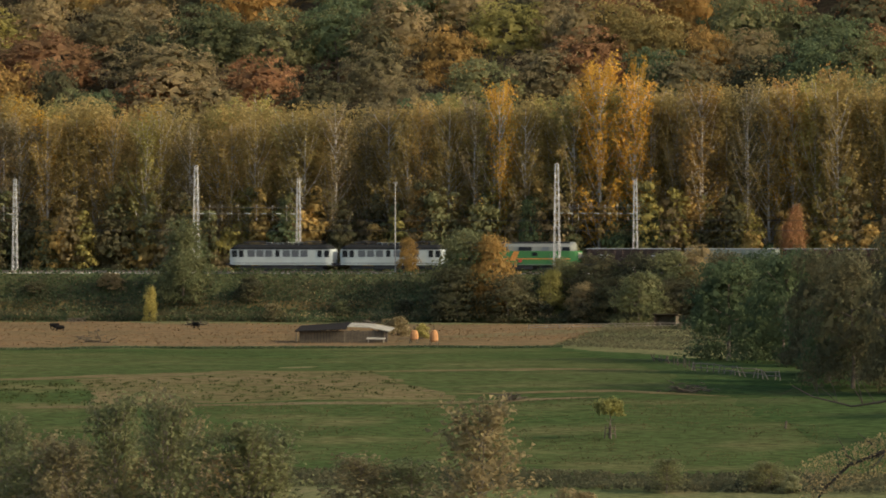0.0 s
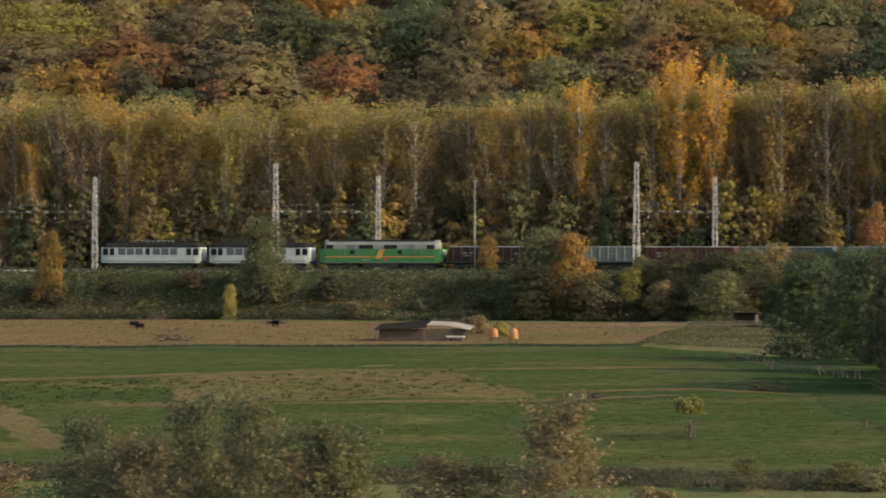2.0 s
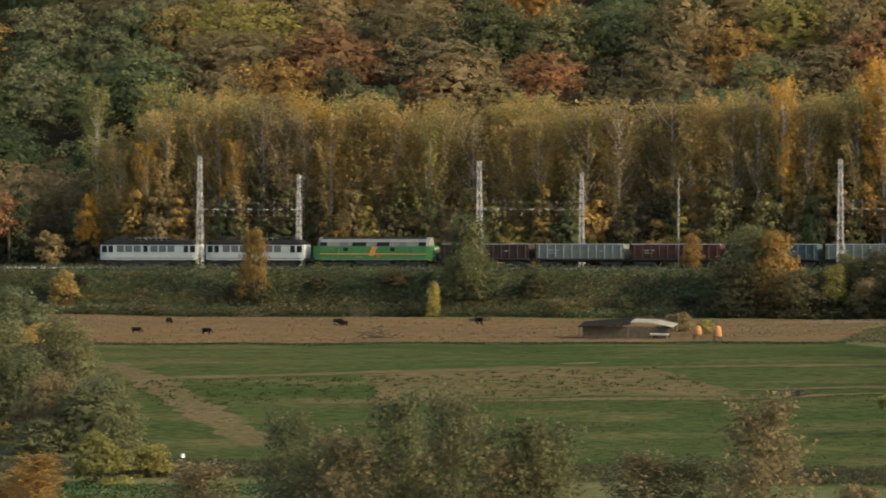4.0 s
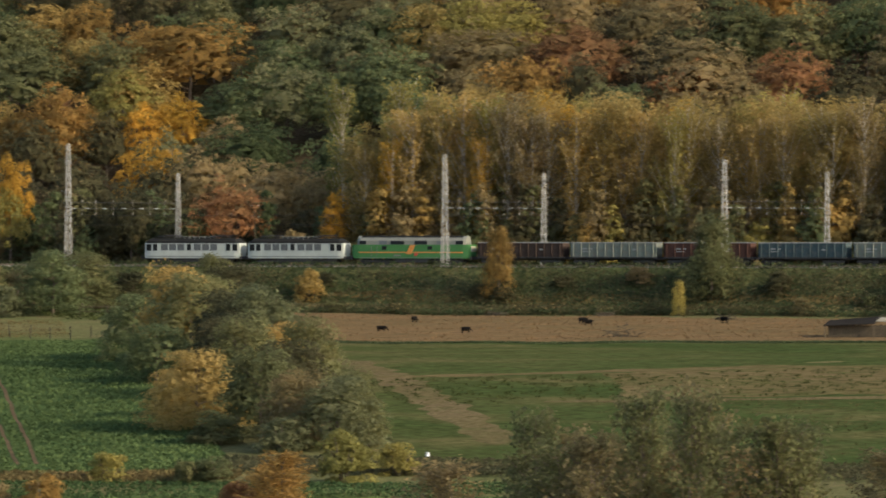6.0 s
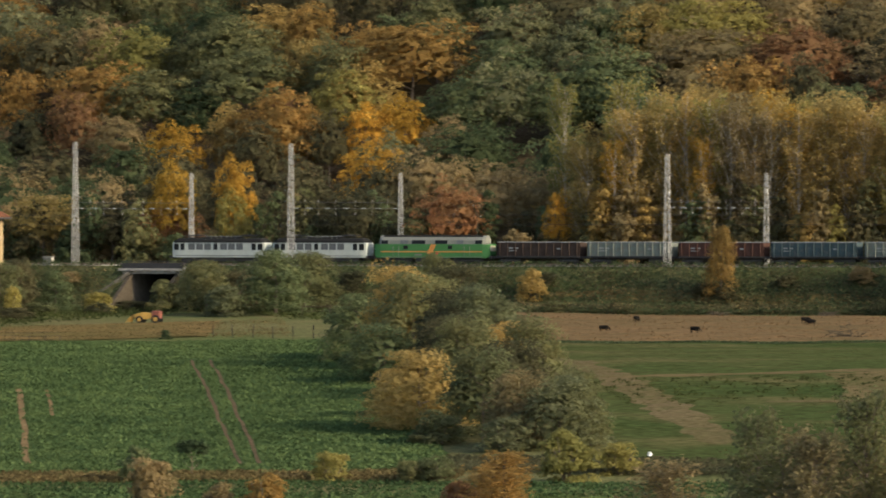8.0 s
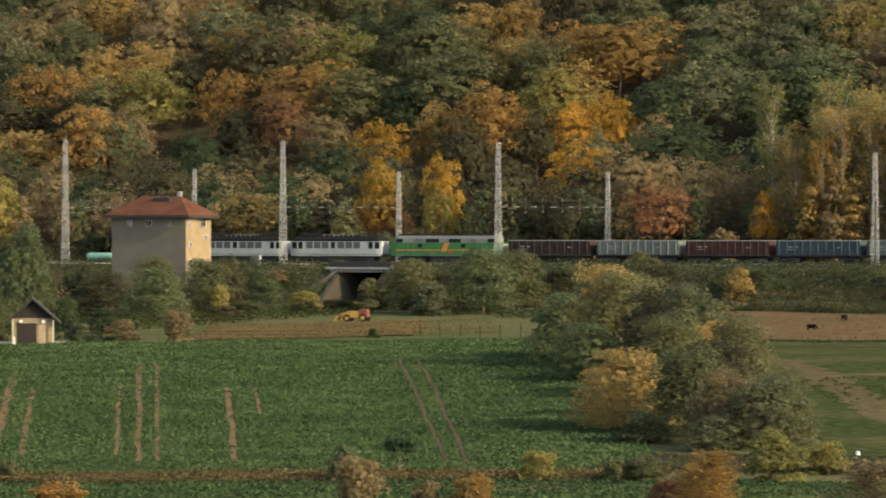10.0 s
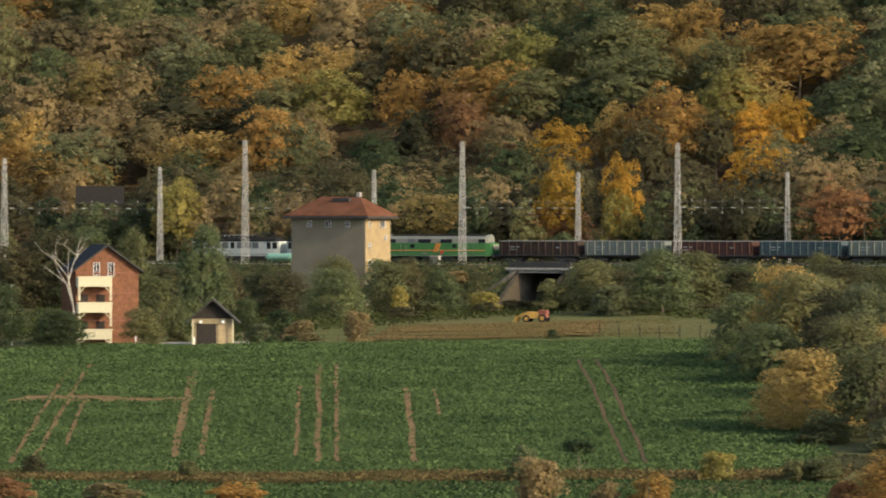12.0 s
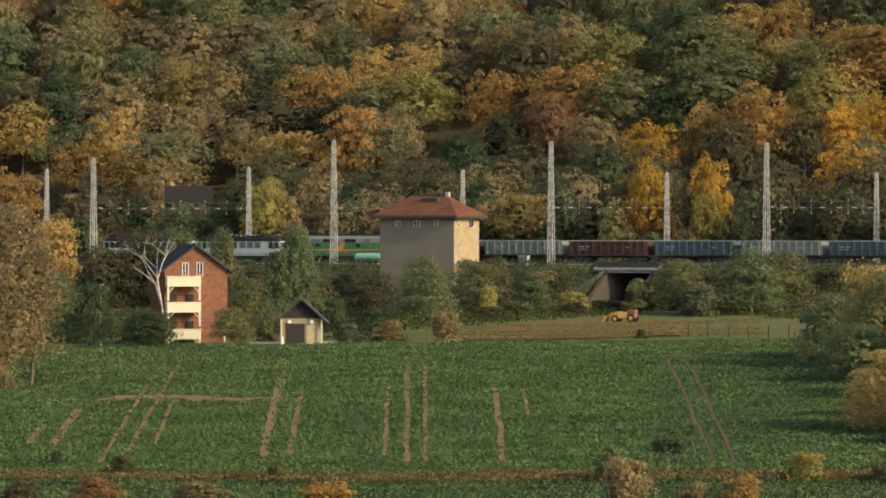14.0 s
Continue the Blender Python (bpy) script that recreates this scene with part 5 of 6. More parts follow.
def leaning_tree(x, y):
    """Long bare limbs reaching out over the slope."""
    rng = np.random.default_rng(9)
    t = new("tree")
    b = fresh()

    def limb(p, way, length, r, depth):
        for _ in range(5):
            q = p + way * length / 5
            beam(b, p, q, r, r * .86, 6)
            if depth and rng.random() < .8:
                limb(q, (way + Vector((rng.normal() * .3, rng.normal() * .3, rng.normal() * .5))).normalized(), length * rng.uniform(.3, .5), r * .5, depth - 1)
            p, r = q, r * .86
            way = (way + Vector((-.05, 0, rng.normal() * .12 - .04))).normalized()

    base = Vector((0, 0, -.3))
    beam(b, base, Vector((-.2, 0, 7.5)), .36, .28, 8)
    beam(b, Vector((-.2, 0, 7.5)), Vector((-.3, 0, 15.0)), .28, .16, 8)
    for r, bends in ((.2, ((-.2, 10.6), (-2.3, 9.6), (-4.5, 8.75), (-6.1, 7.2), (-7.1, 5.7))), (.12, ((-.3, 13.6), (-2.3, 12.8), (-4.3, 12.5), (-6.9, 13.1), (-8.2, 13.8)))):
        for (xa, za), (xb, zb) in zip(bends, bends[1:]):
            beam(b, Vector((xa, 0, za)), Vector((xb, 0, zb)), r, r * .72, 6)
            for _ in range(3):
                s = rng.random()
                limb(Vector((xa + (xb - xa) * s, 0, za + (zb - za) * s)), Vector((rng.normal() * .6 - .4, rng.normal() * .3, 1 if rng.random() < .75 else -.5)).normalized(), rng.uniform(.9, 2.2), r * .35, 1)
            r *= .74
    limb(Vector((-.3, 0, 15.0)), Vector((-.5, 0, 1)).normalized(), 4.0, .11, 2)
    part("trunk", b, WOOD_DARK, t, "dark bare trunk and limbs")
    tips = np.stack([rng.uniform(-7.5, 0, 2000), rng.normal(0, 1.0, 2000), rng.uniform(0, 1, 2000)], 1)
    tips[:, 2] = 9.0 + tips[:, 0] * .35 + tips[:, 2] * 2.6
    v = leaf_arrays(rng, tips, directions(rng, 2000, -.6), .085)
    leaves = new("crown", leaf_mesh("crown", v, np.arange(len(v)).reshape(-1, 3), [LEAF["brown"]]))
    leaves.parent = t
    t.location = (x, y, land(x, y))
    tagged(t, "dark leaning tree with long sparse limbs on the slope", "tree")


leaning_tree(-78.6, 396)
for x, y, w, d, eaves, ridge, turn, words in ((-522.0, 893.0, 4.5, 7.0, 6.6, 8.9, 30, "narrow grey gabled outbuilding among the trees"), (-489.0, 893.0, 6.0, 7.0, 9.4, 12.0, 119, "grey house with a dark slate roof among the trees")):
    h = new("outbuilding")
    b = fresh()
    gable_body(b, w, d, eaves, ridge)
    part("wall", b, WOOD_OLD, h)
    gable_roof(h, w, d, eaves, ridge, .4, .15, TAR)
    framed_window(h, 1.2, 0, eaves - 2.2, .9, 1.1, "-y")
    h.matrix_basis = pose(x, y, land(x, y) + .1, 0, 0, turn)
    tagged(h, words, "outbuilding", "outbuildings behind the tracks")

# ---- trees and shrubs: kind, colour, place, height, width ----
FORE = [
    ("tree", "olive", -135.2, 400.0, 11.4, 4.5),
    ("tree", "brown", -130.2, 395.0, 10.9, 4.5),
    ("tree", "olive", -129.5, 405.0, 11.0, 4.6),
    ("tree", "olive", -121.3, 390.0, 10.4, 5.1),
    ("tree", "brown", -132.5, 408.0, 10.6, 4.2),
    ("tree", "olive", -120.9, 395.0, 10.1, 2.2),
    ("tree", "olive", -135.9, 390.0, 8.8, 5.5),
    ("tree", "brown", -111.2, 410.0, 11.2, 5.7),
    ("shrub", "brown", -128.3, 440.0, 5.8, 5.3),
    ("shrub", "olive", -124.5, 440.0, 5.5, 4.9),
    ("tree", "olive", -121.5, 506.2, 2.6, 2.8),
    ("tree", "olive", -113.9, 509.5, 2.6, 3.5),
    ("shrub", "grey_green", -111.3, 507.5, 1.6, 2.3),
    ("shrub", "brown", -114.8, 450.0, 4.6, 4.6),
    ("shrub", "brown", -147.8, 400.0, 9.5, 4.9),
    ("shrub", "orange", -179.6, 450.0, 5.3, 4.8),
    ("shrub", "lime", -192.0, 508.0, 3.0, 4.2),
    ("tree", "brown", -137.9, 398.0, 9.2, 3.8),
    ("tree", "olive", -131.0, 392.0, 10.6, 4.4),
    ("tree", "olive", -126.0, 388.0, 10.6, 4.4),
    ("tree", "brown", -126.2, 400.0, 10.7, 4.1),
    ("tree", "olive", -120.4, 392.0, 8.8, 4.0),
    ("tree", "olive", -140.0, 396.0, 9.4, 4.1),
    ("tree", "brown", -132.2, 386.0, 9.5, 4.7),
]
HEDGE = [
    ("shrub", "rust", -258.2, 452.0, 2.6, 4.4),
    ("shrub", "orange", -236.8, 452.0, 2.6, 5.2),
    ("shrub", "brown", -211.6, 455.0, 5.0, 4.7),
    ("shrub", "orange", -200.5, 452.0, 4.0, 4.2),
    ("shrub", "brown", -247.6, 450.0, 2.3, 6.0),
    ("shrub", "dusky", -265.2, 452.0, 2.1, 3.7),
    ("shrub", "green", -230.1, 492.0, 3.5, 3.4),
    ("tree", "dark_green", -227.3, 497.0, 3.8, 3.0),
    ("shrub", "lime", -213.7, 496.0, 2.9, 3.8),
    ("shrub", "dusky", -275.1, 486.0, 2.3, 3.0),
    ("shrub", "olive", -259.6, 486.0, 2.3, 2.0),
    ("shrub", "olive", -206.7, 496.0, 2.4, 2.5),
    ("shrub", "orange", -182.2, 455.0, 5.3, 5.0),
    ("shrub", "lime", -193.8, 500.0, 4.8, 5.7),
    ("shrub", "rust", -183.6, 452.0, 3.6, 2.6),
    ("shrub", "olive", -204.5, 497.0, 2.6, 4.3),
    ("shrub", "dark_green", -288.0, 497.0, 1.6, 1.5),
    ("shrub", "rust", -184.3, 452.0, 3.6, 3.0),
    ("shrub", "brown", -204.3, 452.0, 3.0, 3.1),
]
THICKET = [
    ("tree", "olive", -258.6, 622.0, 11.6, 11.0),
    ("tree", "tawny", -262.6, 627.0, 12.2, 9.0),
    ("tree", "green", -271.3, 636.5, 8.3, 9.3),
    ("tree", "grey_green", -241.2, 599.5, 10.9, 9.8),
    ("tree", "dusky", -297.7, 728.8, 10.2, 10.5),
    ("tree", "olive", -229.7, 583.0, 8.9, 8.4),
    ("tree", "tawny", -236.6, 592.8, 7.4, 7.4),
    ("tree", "straw", -226.8, 546.8, 8.3, 10.6),
    ("tree", "olive", -217.7, 540.5, 9.1, 9.4),
    ("tree", "grey_green", -206.4, 530.8, 7.1, 9.1),
    ("tree", "brown", -211.1, 533.0, 7.7, 7.7),
    ("tree", "green", -252.5, 598.2, 6.9, 8.1),
    ("tree", "dusky", -239.1, 585.2, 9.0, 9.6),
    ("tree", "olive", -212.1, 549.8, 6.3, 5.8),
    ("tree", "olive", -204.6, 533.8, 4.6, 4.1),
    ("tree", "tawny", -234.2, 559.0, 5.4, 5.9),
    ("shrub", "olive", -219.5, 534.5, 3.3, 5.7),
    ("shrub", "grey_green", -210.0, 527.5, 3.3, 5.6),
    # fillers added within the mass, to close up its shadow on the crop
    ("tree", "dusky", -250.0, 611.0, 10.0, 10.0),
    ("tree", "olive", -265.5, 640.0, 10.5, 10.0),
    ("tree", "dusky", -246.0, 604.0, 9.6, 9.0),
    ("tree", "olive", -234.5, 578.0, 9.2, 9.5),
    ("tree", "dusky", -222.0, 558.0, 8.6, 9.0),
    ("tree", "dusky", -278.0, 668.0, 9.5, 10.0),
    ("tree", "olive", -286.0, 694.0, 9.0, 9.0),
]
BANK = [
    ("shrub", "olive", -381.3, 838.0, 6.9, 9.0),
    ("shrub", "olive", -373.2, 838.0, 7.9, 10.2),
    ("shrub", "olive", -364.3, 836.0, 9.6, 10.6),
    ("shrub", "olive", -344.9, 838.0, 9.6, 7.3),
    ("shrub", "tawny", -331.8, 842.0, 5.1, 4.8),
    ("tree", "olive", -271.7, 843.0, 13.0, 8.3),
    ("tree", "olive", -230.1, 842.0, 12.2, 11.7),
    ("tree", "orange", -226.2, 840.0, 13.1, 8.1),
    ("tree", "orange", -249.4, 884.0, 13.5, 4.8),
    ("shrub", "orange", -241.1, 850.0, 5.6, 3.6),
    ("tree", "dark_green", -232.3, 884.0, 11.9, 5.7),
    ("tree", "rust", -192.6, 880.0, 10.6, 4.4),
    ("tree", "orange", -303.4, 843.0, 11.2, 4.8),
    ("tree", "lime", -274.3, 836.0, 5.5, 2.4),
    ("shrub", "brown", -212.6, 838.0, 6.2, 5.8),
    ("shrub", "lime", -218.2, 841.0, 7.0, 4.6),
    ("tree", "olive", -217.3, 845.0, 5.4, 6.2),
    ("tree", "dusky", -212.3, 843.0, 7.9, 8.5),
    ("tree", "dusky", -206.5, 842.0, 8.9, 8.5),
    ("tree", "olive", -201.5, 841.0, 10.0, 8.5),
    ("tree", "brown", -198.3, 844.0, 8.2, 6.2),
    ("tree", "dusky", -192.9, 838.0, 10.7, 9.2),
    ("tree", "dark_green", -186.6, 834.0, 11.0, 9.1),
    ("tree", "dark_green", -181.5, 834.0, 11.4, 9.9),
    ("tree", "dusky", -175.7, 836.0, 11.8, 9.9),
    ("tree", "dusky", -169.6, 836.0, 11.8, 9.9),
    ("tree", "dusky", -208.3, 838.0, 7.2, 9.2),
    ("tree", "dusky", -198.4, 836.0, 6.9, 9.2),
    ("tree", "dusky", -230.7, 838.0, 8.7, 9.3),
    ("tree", "dusky", -223.4, 838.0, 7.5, 9.3),
]
MEADOW_EDGE = [
    ("tree", "dark_green", -155.7, 678.0, 12.3, 11.2),
    ("tree", "dark_green", -146.9, 667.0, 13.1, 11.6),
    ("tree", "dark_green", -179.4, 775.2, 10.5, 7.0),
    ("tree", "olive", -203.1, 830.0, 8.1, 8.4),
    ("tree", "dusky", -128.5, 614.2, 15.1, 10.6),
    ("tree", "dusky", -136.9, 637.5, 14.2, 8.7),
    ("tree", "dusky", -121.7, 605.8, 17.6, 9.4),
    ("tree", "lime", -137.9, 552.8, 4.3, 3.0),
    ("shrub", "brown", -221.5, 775.0, 3.0, 4.3),
    ("shrub", "lime", -215.3, 765.0, 2.3, 2.8),
    ("tree", "olive", -129.9, 635.2, 11.4, 8.7),
    # dark low growth, added to fill the shaded ground below the crowns
    ("shrub", "dark_green", -151.0, 684.0, 3.8, 9.2),
    ("tree", "dark_green", -141.5, 655.0, 7.4, 8.9),
    ("shrub", "dark_green", -132.0, 642.0, 4.5, 7.5),
    ("tree", "dark_green", -132.7, 623.2, 9.1, 7.4),
    # four unseen trees, added out of view to shade the meadow's right side
    ("tree", "dusky", -110.0, 628.0, 18.0, 12.0),
    ("tree", "dusky", -98.0, 602.0, 19.0, 13.0),
    ("tree", "dusky", -90.0, 576.0, 18.0, 12.0),
    ("tree", "dusky", -84.0, 550.0, 18.0, 12.0),
]
GROVE = [
    ("birch", "golden", -227.0, 905.0, 32.3, 7.1),
    ("birch", "golden", -221.6, 905.0, 32.0, 5.0),
    ("birch", "golden", -294.3, 898.0, 25.0, 7.2),
    ("birch", "golden", -303.9, 895.0, 23.0, 8.0),
    ("birch", "lime", -282.1, 910.0, 26.9, 9.3),
    ("birch", "golden", -240.8, 900.0, 28.1, 6.2),
    ("birch", "lime", -349.1, 900.0, 28.4, 8.6),
    ("birch", "lime", -341.7, 905.0, 29.1, 9.5),
    ("birch", "lime", -335.3, 905.0, 27.3, 8.6),
    ("birch", "golden", -209.2, 900.0, 27.5, 7.4),
    ("birch", "orange", -191.8, 905.0, 30.6, 9.9),
    ("birch", "orange", -198.3, 900.0, 29.0, 9.0),
    ("birch", "golden", -222.7, 886.0, 31.0, 10.0),
    ("birch", "golden", -217.5, 886.3, 29.0, 8.5),
    ("birch", "orange", -207.5, 886.0, 28.5, 10.0),
    ("birch", "golden", -237.4, 886.2, 28.0, 7.0),
    ("birch", "golden", -321.8, 885.8, 19.4, 6.0),
    ("birch", "golden", -335.8, 885.8, 19.5, 6.5),
]
HILL = [
    ("broad", "tawny", -559.7, 954.0, 13.0, 11.8),
    ("broad", "green", -543.5, 944.5, 13.3, 10.7),
    ("broad", "grey_green", -521.8, 936.5, 15.1, 13.4),
    ("broad", "dusky", -514.3, 961.0, 13.0, 19.4),
    ("broad", "brown", -524.1, 951.5, 14.8, 14.5),
    ("broad", "dusky", -499.6, 958.0, 13.0, 12.5),
    ("broad", "grey_green", -482.2, 941.0, 14.8, 9.4),
    ("broad", "dark_green", -467.8, 940.5, 13.3, 8.4),
    ("broad", "orange", -507.7, 965.0, 15.1, 11.7),
    ("broad", "olive", -515.2, 973.0, 15.1, 10.8),
    ("broad", "lime", -487.8, 964.5, 14.4, 13.5),
    ("broad", "tawny", -494.8, 979.5, 13.0, 11.7),
    ("broad", "orange", -459.7, 966.0, 15.1, 13.4),
    ("broad", "rust", -457.9, 953.5, 14.8, 9.4),
    ("broad", "olive", -448.0, 963.5, 14.4, 15.2),
    ("broad", "olive", -433.5, 970.5, 14.8, 18.0),
    ("broad", "olive", -443.3, 983.0, 15.1, 15.4),
    ("broad", "dark_green", -450.4, 994.0, 14.8, 11.7),
    ("broad", "tawny", -425.7, 981.0, 13.0, 11.4),
    ("broad", "orange", -418.1, 949.5, 16.1, 12.0),
    ("broad", "tawny", -428.1, 951.5, 13.0, 7.4),
    ("broad", "orange", -479.2, 982.0, 14.8, 9.7),
    ("broad", "orange", -473.6, 964.0, 14.4, 7.7),
    ("broad", "olive", -495.0, 959.5, 14.4, 10.6),
    ("broad", "lime", -412.6, 962.5, 14.4, 11.2),
    ("broad", "orange", -416.5, 988.5, 13.0, 11.5),
    ("broad", "olive", -516.0, 989.5, 13.0, 10.0),
    ("broad", "brown", -535.8, 992.5, 14.8, 15.1),
    ("broad", "brown", -557.9, 993.0, 14.8, 16.3),
    ("broad", "olive", -570.2, 970.0, 13.0, 11.0),
    ("broad", "dark_green", -559.0, 966.5, 15.1, 9.0),
    ("broad", "tawny", -535.1, 968.5, 14.8, 10.9),
    ("broad", "brown", -499.2, 991.5, 13.0, 13.9),
    ("broad", "lime", -459.6, 981.5, 14.8, 12.6),
    ("broad", "olive", -477.2, 996.0, 13.0, 11.8),
    ("broad", "tawny", -503.7, 978.5, 13.0, 10.8),
    ("broad", "tawny", -536.5, 945.0, 14.8, 9.7),
    ("broad", "brown", -515.3, 950.5, 13.0, 12.5),
    ("broad", "dusky", -464.5, 952.0, 13.0, 10.4),
    ("broad", "brown", -447.5, 949.0, 13.0, 10.3),
    ("broad", "dark_green", -438.8, 961.5, 13.0, 10.4),
    ("broad", "orange", -408.0, 980.5, 16.1, 18.9),
    ("broad", "tawny", -411.7, 968.5, 13.0, 12.2),
    ("broad", "grey_green", -391.7, 989.5, 15.1, 14.2),
    ("broad", "grey_green", -379.9, 982.5, 13.0, 11.3),
    ("broad", "green", -391.2, 963.0, 13.0, 13.9),
    ("broad", "dark_green", -380.7, 937.0, 14.8, 12.6),
    ("broad", "orange", -432.0, 994.0, 14.4, 8.7),
    ("broad", "olive", -418.6, 975.0, 14.8, 11.4),
    ("broad", "olive", -442.4, 986.5, 14.4, 13.5),
    ("broad", "green", -369.5, 971.0, 14.8, 13.9),
    ("broad", "orange", -340.8, 962.0, 16.1, 12.7),
    ("broad", "brown", -355.2, 980.5, 14.8, 20.5),
    ("broad", "tawny", -370.2, 991.5, 14.4, 12.3),
    ("broad", "green", -375.1, 965.0, 13.0, 12.0),
    ("broad", "green", -391.0, 980.0, 13.0, 11.3),
    ("broad", "olive", -409.8, 996.0, 13.0, 11.5),
    ("broad", "olive", -448.9, 984.5, 13.0, 11.6),
    ("broad", "dusky", -418.5, 940.0, 14.8, 9.2),
    ("broad", "dusky", -409.2, 948.5, 13.0, 8.3),
    ("broad", "rust", -339.9, 980.5, 14.8, 19.4),
    ("broad", "brown", -316.6, 974.5, 15.1, 19.2),
    ("broad", "rust", -316.9, 966.5, 13.0, 11.8),
    ("broad", "lime", -361.7, 991.5, 14.8, 11.3),
    ("broad", "green", -366.3, 966.5, 14.8, 14.7),
    ("broad", "grey_green", -376.0, 989.5, 14.8, 12.3),
    ("broad", "green", -324.1, 959.5, 13.0, 9.0),
    ("broad", "brown", -305.5, 963.5, 13.0, 11.7),
    ("broad", "brown", -333.8, 994.0, 13.0, 13.1),
    ("broad", "brown", -353.7, 967.0, 13.0, 11.0),
    ("broad", "olive", -312.1, 990.5, 13.0, 12.0),
    ("broad", "brown", -313.4, 966.5, 14.4, 18.1),
    ("broad", "rust", -299.0, 969.0, 14.4, 13.6),
    ("broad", "olive", -302.1, 988.5, 14.4, 13.8),
    ("broad", "green", -293.1, 990.5, 14.8, 12.0),
    ("broad", "orange", -271.1, 980.0, 14.8, 10.9),
    ("broad", "lime", -266.0, 996.0, 13.0, 12.9),
    ("broad", "brown", -281.3, 973.0, 14.8, 11.7),
    ("broad", "brown", -273.2, 961.0, 14.8, 10.7),
    ("broad", "brown", -254.1, 976.0, 13.0, 13.5),
    ("broad", "green", -234.7, 972.0, 14.4, 10.7),
    ("broad", "tawny", -245.1, 992.0, 14.8, 10.9),
    ("broad", "olive", -314.7, 988.5, 15.1, 13.9),
    ("broad", "brown", -332.6, 995.5, 13.0, 12.2),
    ("broad", "lime", -355.6, 996.0, 13.0, 15.1),
    ("broad", "green", -375.7, 990.5, 14.4, 12.3),
    ("broad", "dusky", -288.2, 964.5, 13.0, 12.6),
    ("broad", "brown", -360.1, 983.5, 13.0, 12.1),
    ("broad", "brown", -373.2, 976.0, 13.0, 13.0),
    ("broad", "dusky", -323.3, 985.0, 13.0, 12.0),
    ("broad", "orange", -228.0, 979.0, 14.8, 8.1),
    ("broad", "tawny", -238.5, 986.0, 14.4, 10.9),
    ("broad", "green", -210.7, 973.0, 14.8, 10.7),
    ("broad", "green", -207.8, 985.0, 14.4, 12.6),
    ("broad", "olive", -201.9, 978.5, 13.0, 9.8),
    ("broad", "brown", -221.4, 980.0, 14.8, 11.6),
    ("broad", "rust", -247.7, 982.0, 13.0, 13.5),
    ("broad", "brown", -229.7, 968.5, 14.8, 12.4),
    ("broad", "dusky", -218.6, 971.5, 13.0, 10.7),
    ("broad", "olive", -218.0, 993.5, 13.0, 11.8),
]
VILLAGE = [
    ("tree", "tawny", -486.1, 838.0, 14.8, 10.4),
    ("tree", "dusky", -473.8, 832.0, 10.7, 11.1),
    ("tree", "dusky", -469.1, 835.0, 13.4, 11.1),
    ("tree", "green", -463.3, 835.0, 12.7, 8.9),
    ("tree", "dark_green", -362.1, 648.5, 4.7, 5.6),
    ("whip", "brown", -340.6, 577.0, 19.6, 10.0),
    ("whip", "brown", -344.0, 579.5, 20.0, 11.0),
    ("whip", "brown", -339.6, 580.5, 15.0, 9.0),
    ("tree", "brown", -342.0, 575.0, 9.0, 7.0),
    ("tree", "dark_green", -371.6, 649.2, 8.3, 6.0),
    ("tree", "dark_green", -364.1, 648.0, 5.0, 6.3),
    ("tree", "olive", -358.6, 660.0, 5.2, 5.7),
    ("tree", "green", -387.4, 668.5, 9.3, 7.6),
    ("tree", "olive", -392.7, 670.0, 8.6, 6.9),
    ("tree", "green", -393.1, 740.0, 15.0, 8.6),
    ("tree", "olive", -377.9, 700.0, 8.4, 6.4),
    ("tree", "dark_green", -360.6, 690.0, 5.8, 4.2),
    ("shrub", "dark_green", -355.9, 690.0, 4.1, 4.8),
    ("shrub", "grey_green", -351.4, 676.5, 2.6, 3.7),
    ("shrub", "brown", -349.8, 684.0, 2.8, 4.8),
    ("shrub", "dark_green", -347.6, 668.0, 1.4, 2.7),
    ("shrub", "dark_green", -347.2, 671.5, 1.2, 2.7),
    ("shrub", "dark_green", -345.3, 672.2, 1.2, 2.7),
    ("tree", "green", -399.1, 790.0, 8.2, 9.9),
    ("tree", "olive", -400.2, 810.0, 8.4, 7.7),
    ("shrub", "lime", -396.4, 806.0, 4.8, 3.2),
    ("shrub", "brown", -340.6, 681.0, 4.3, 4.4),
]
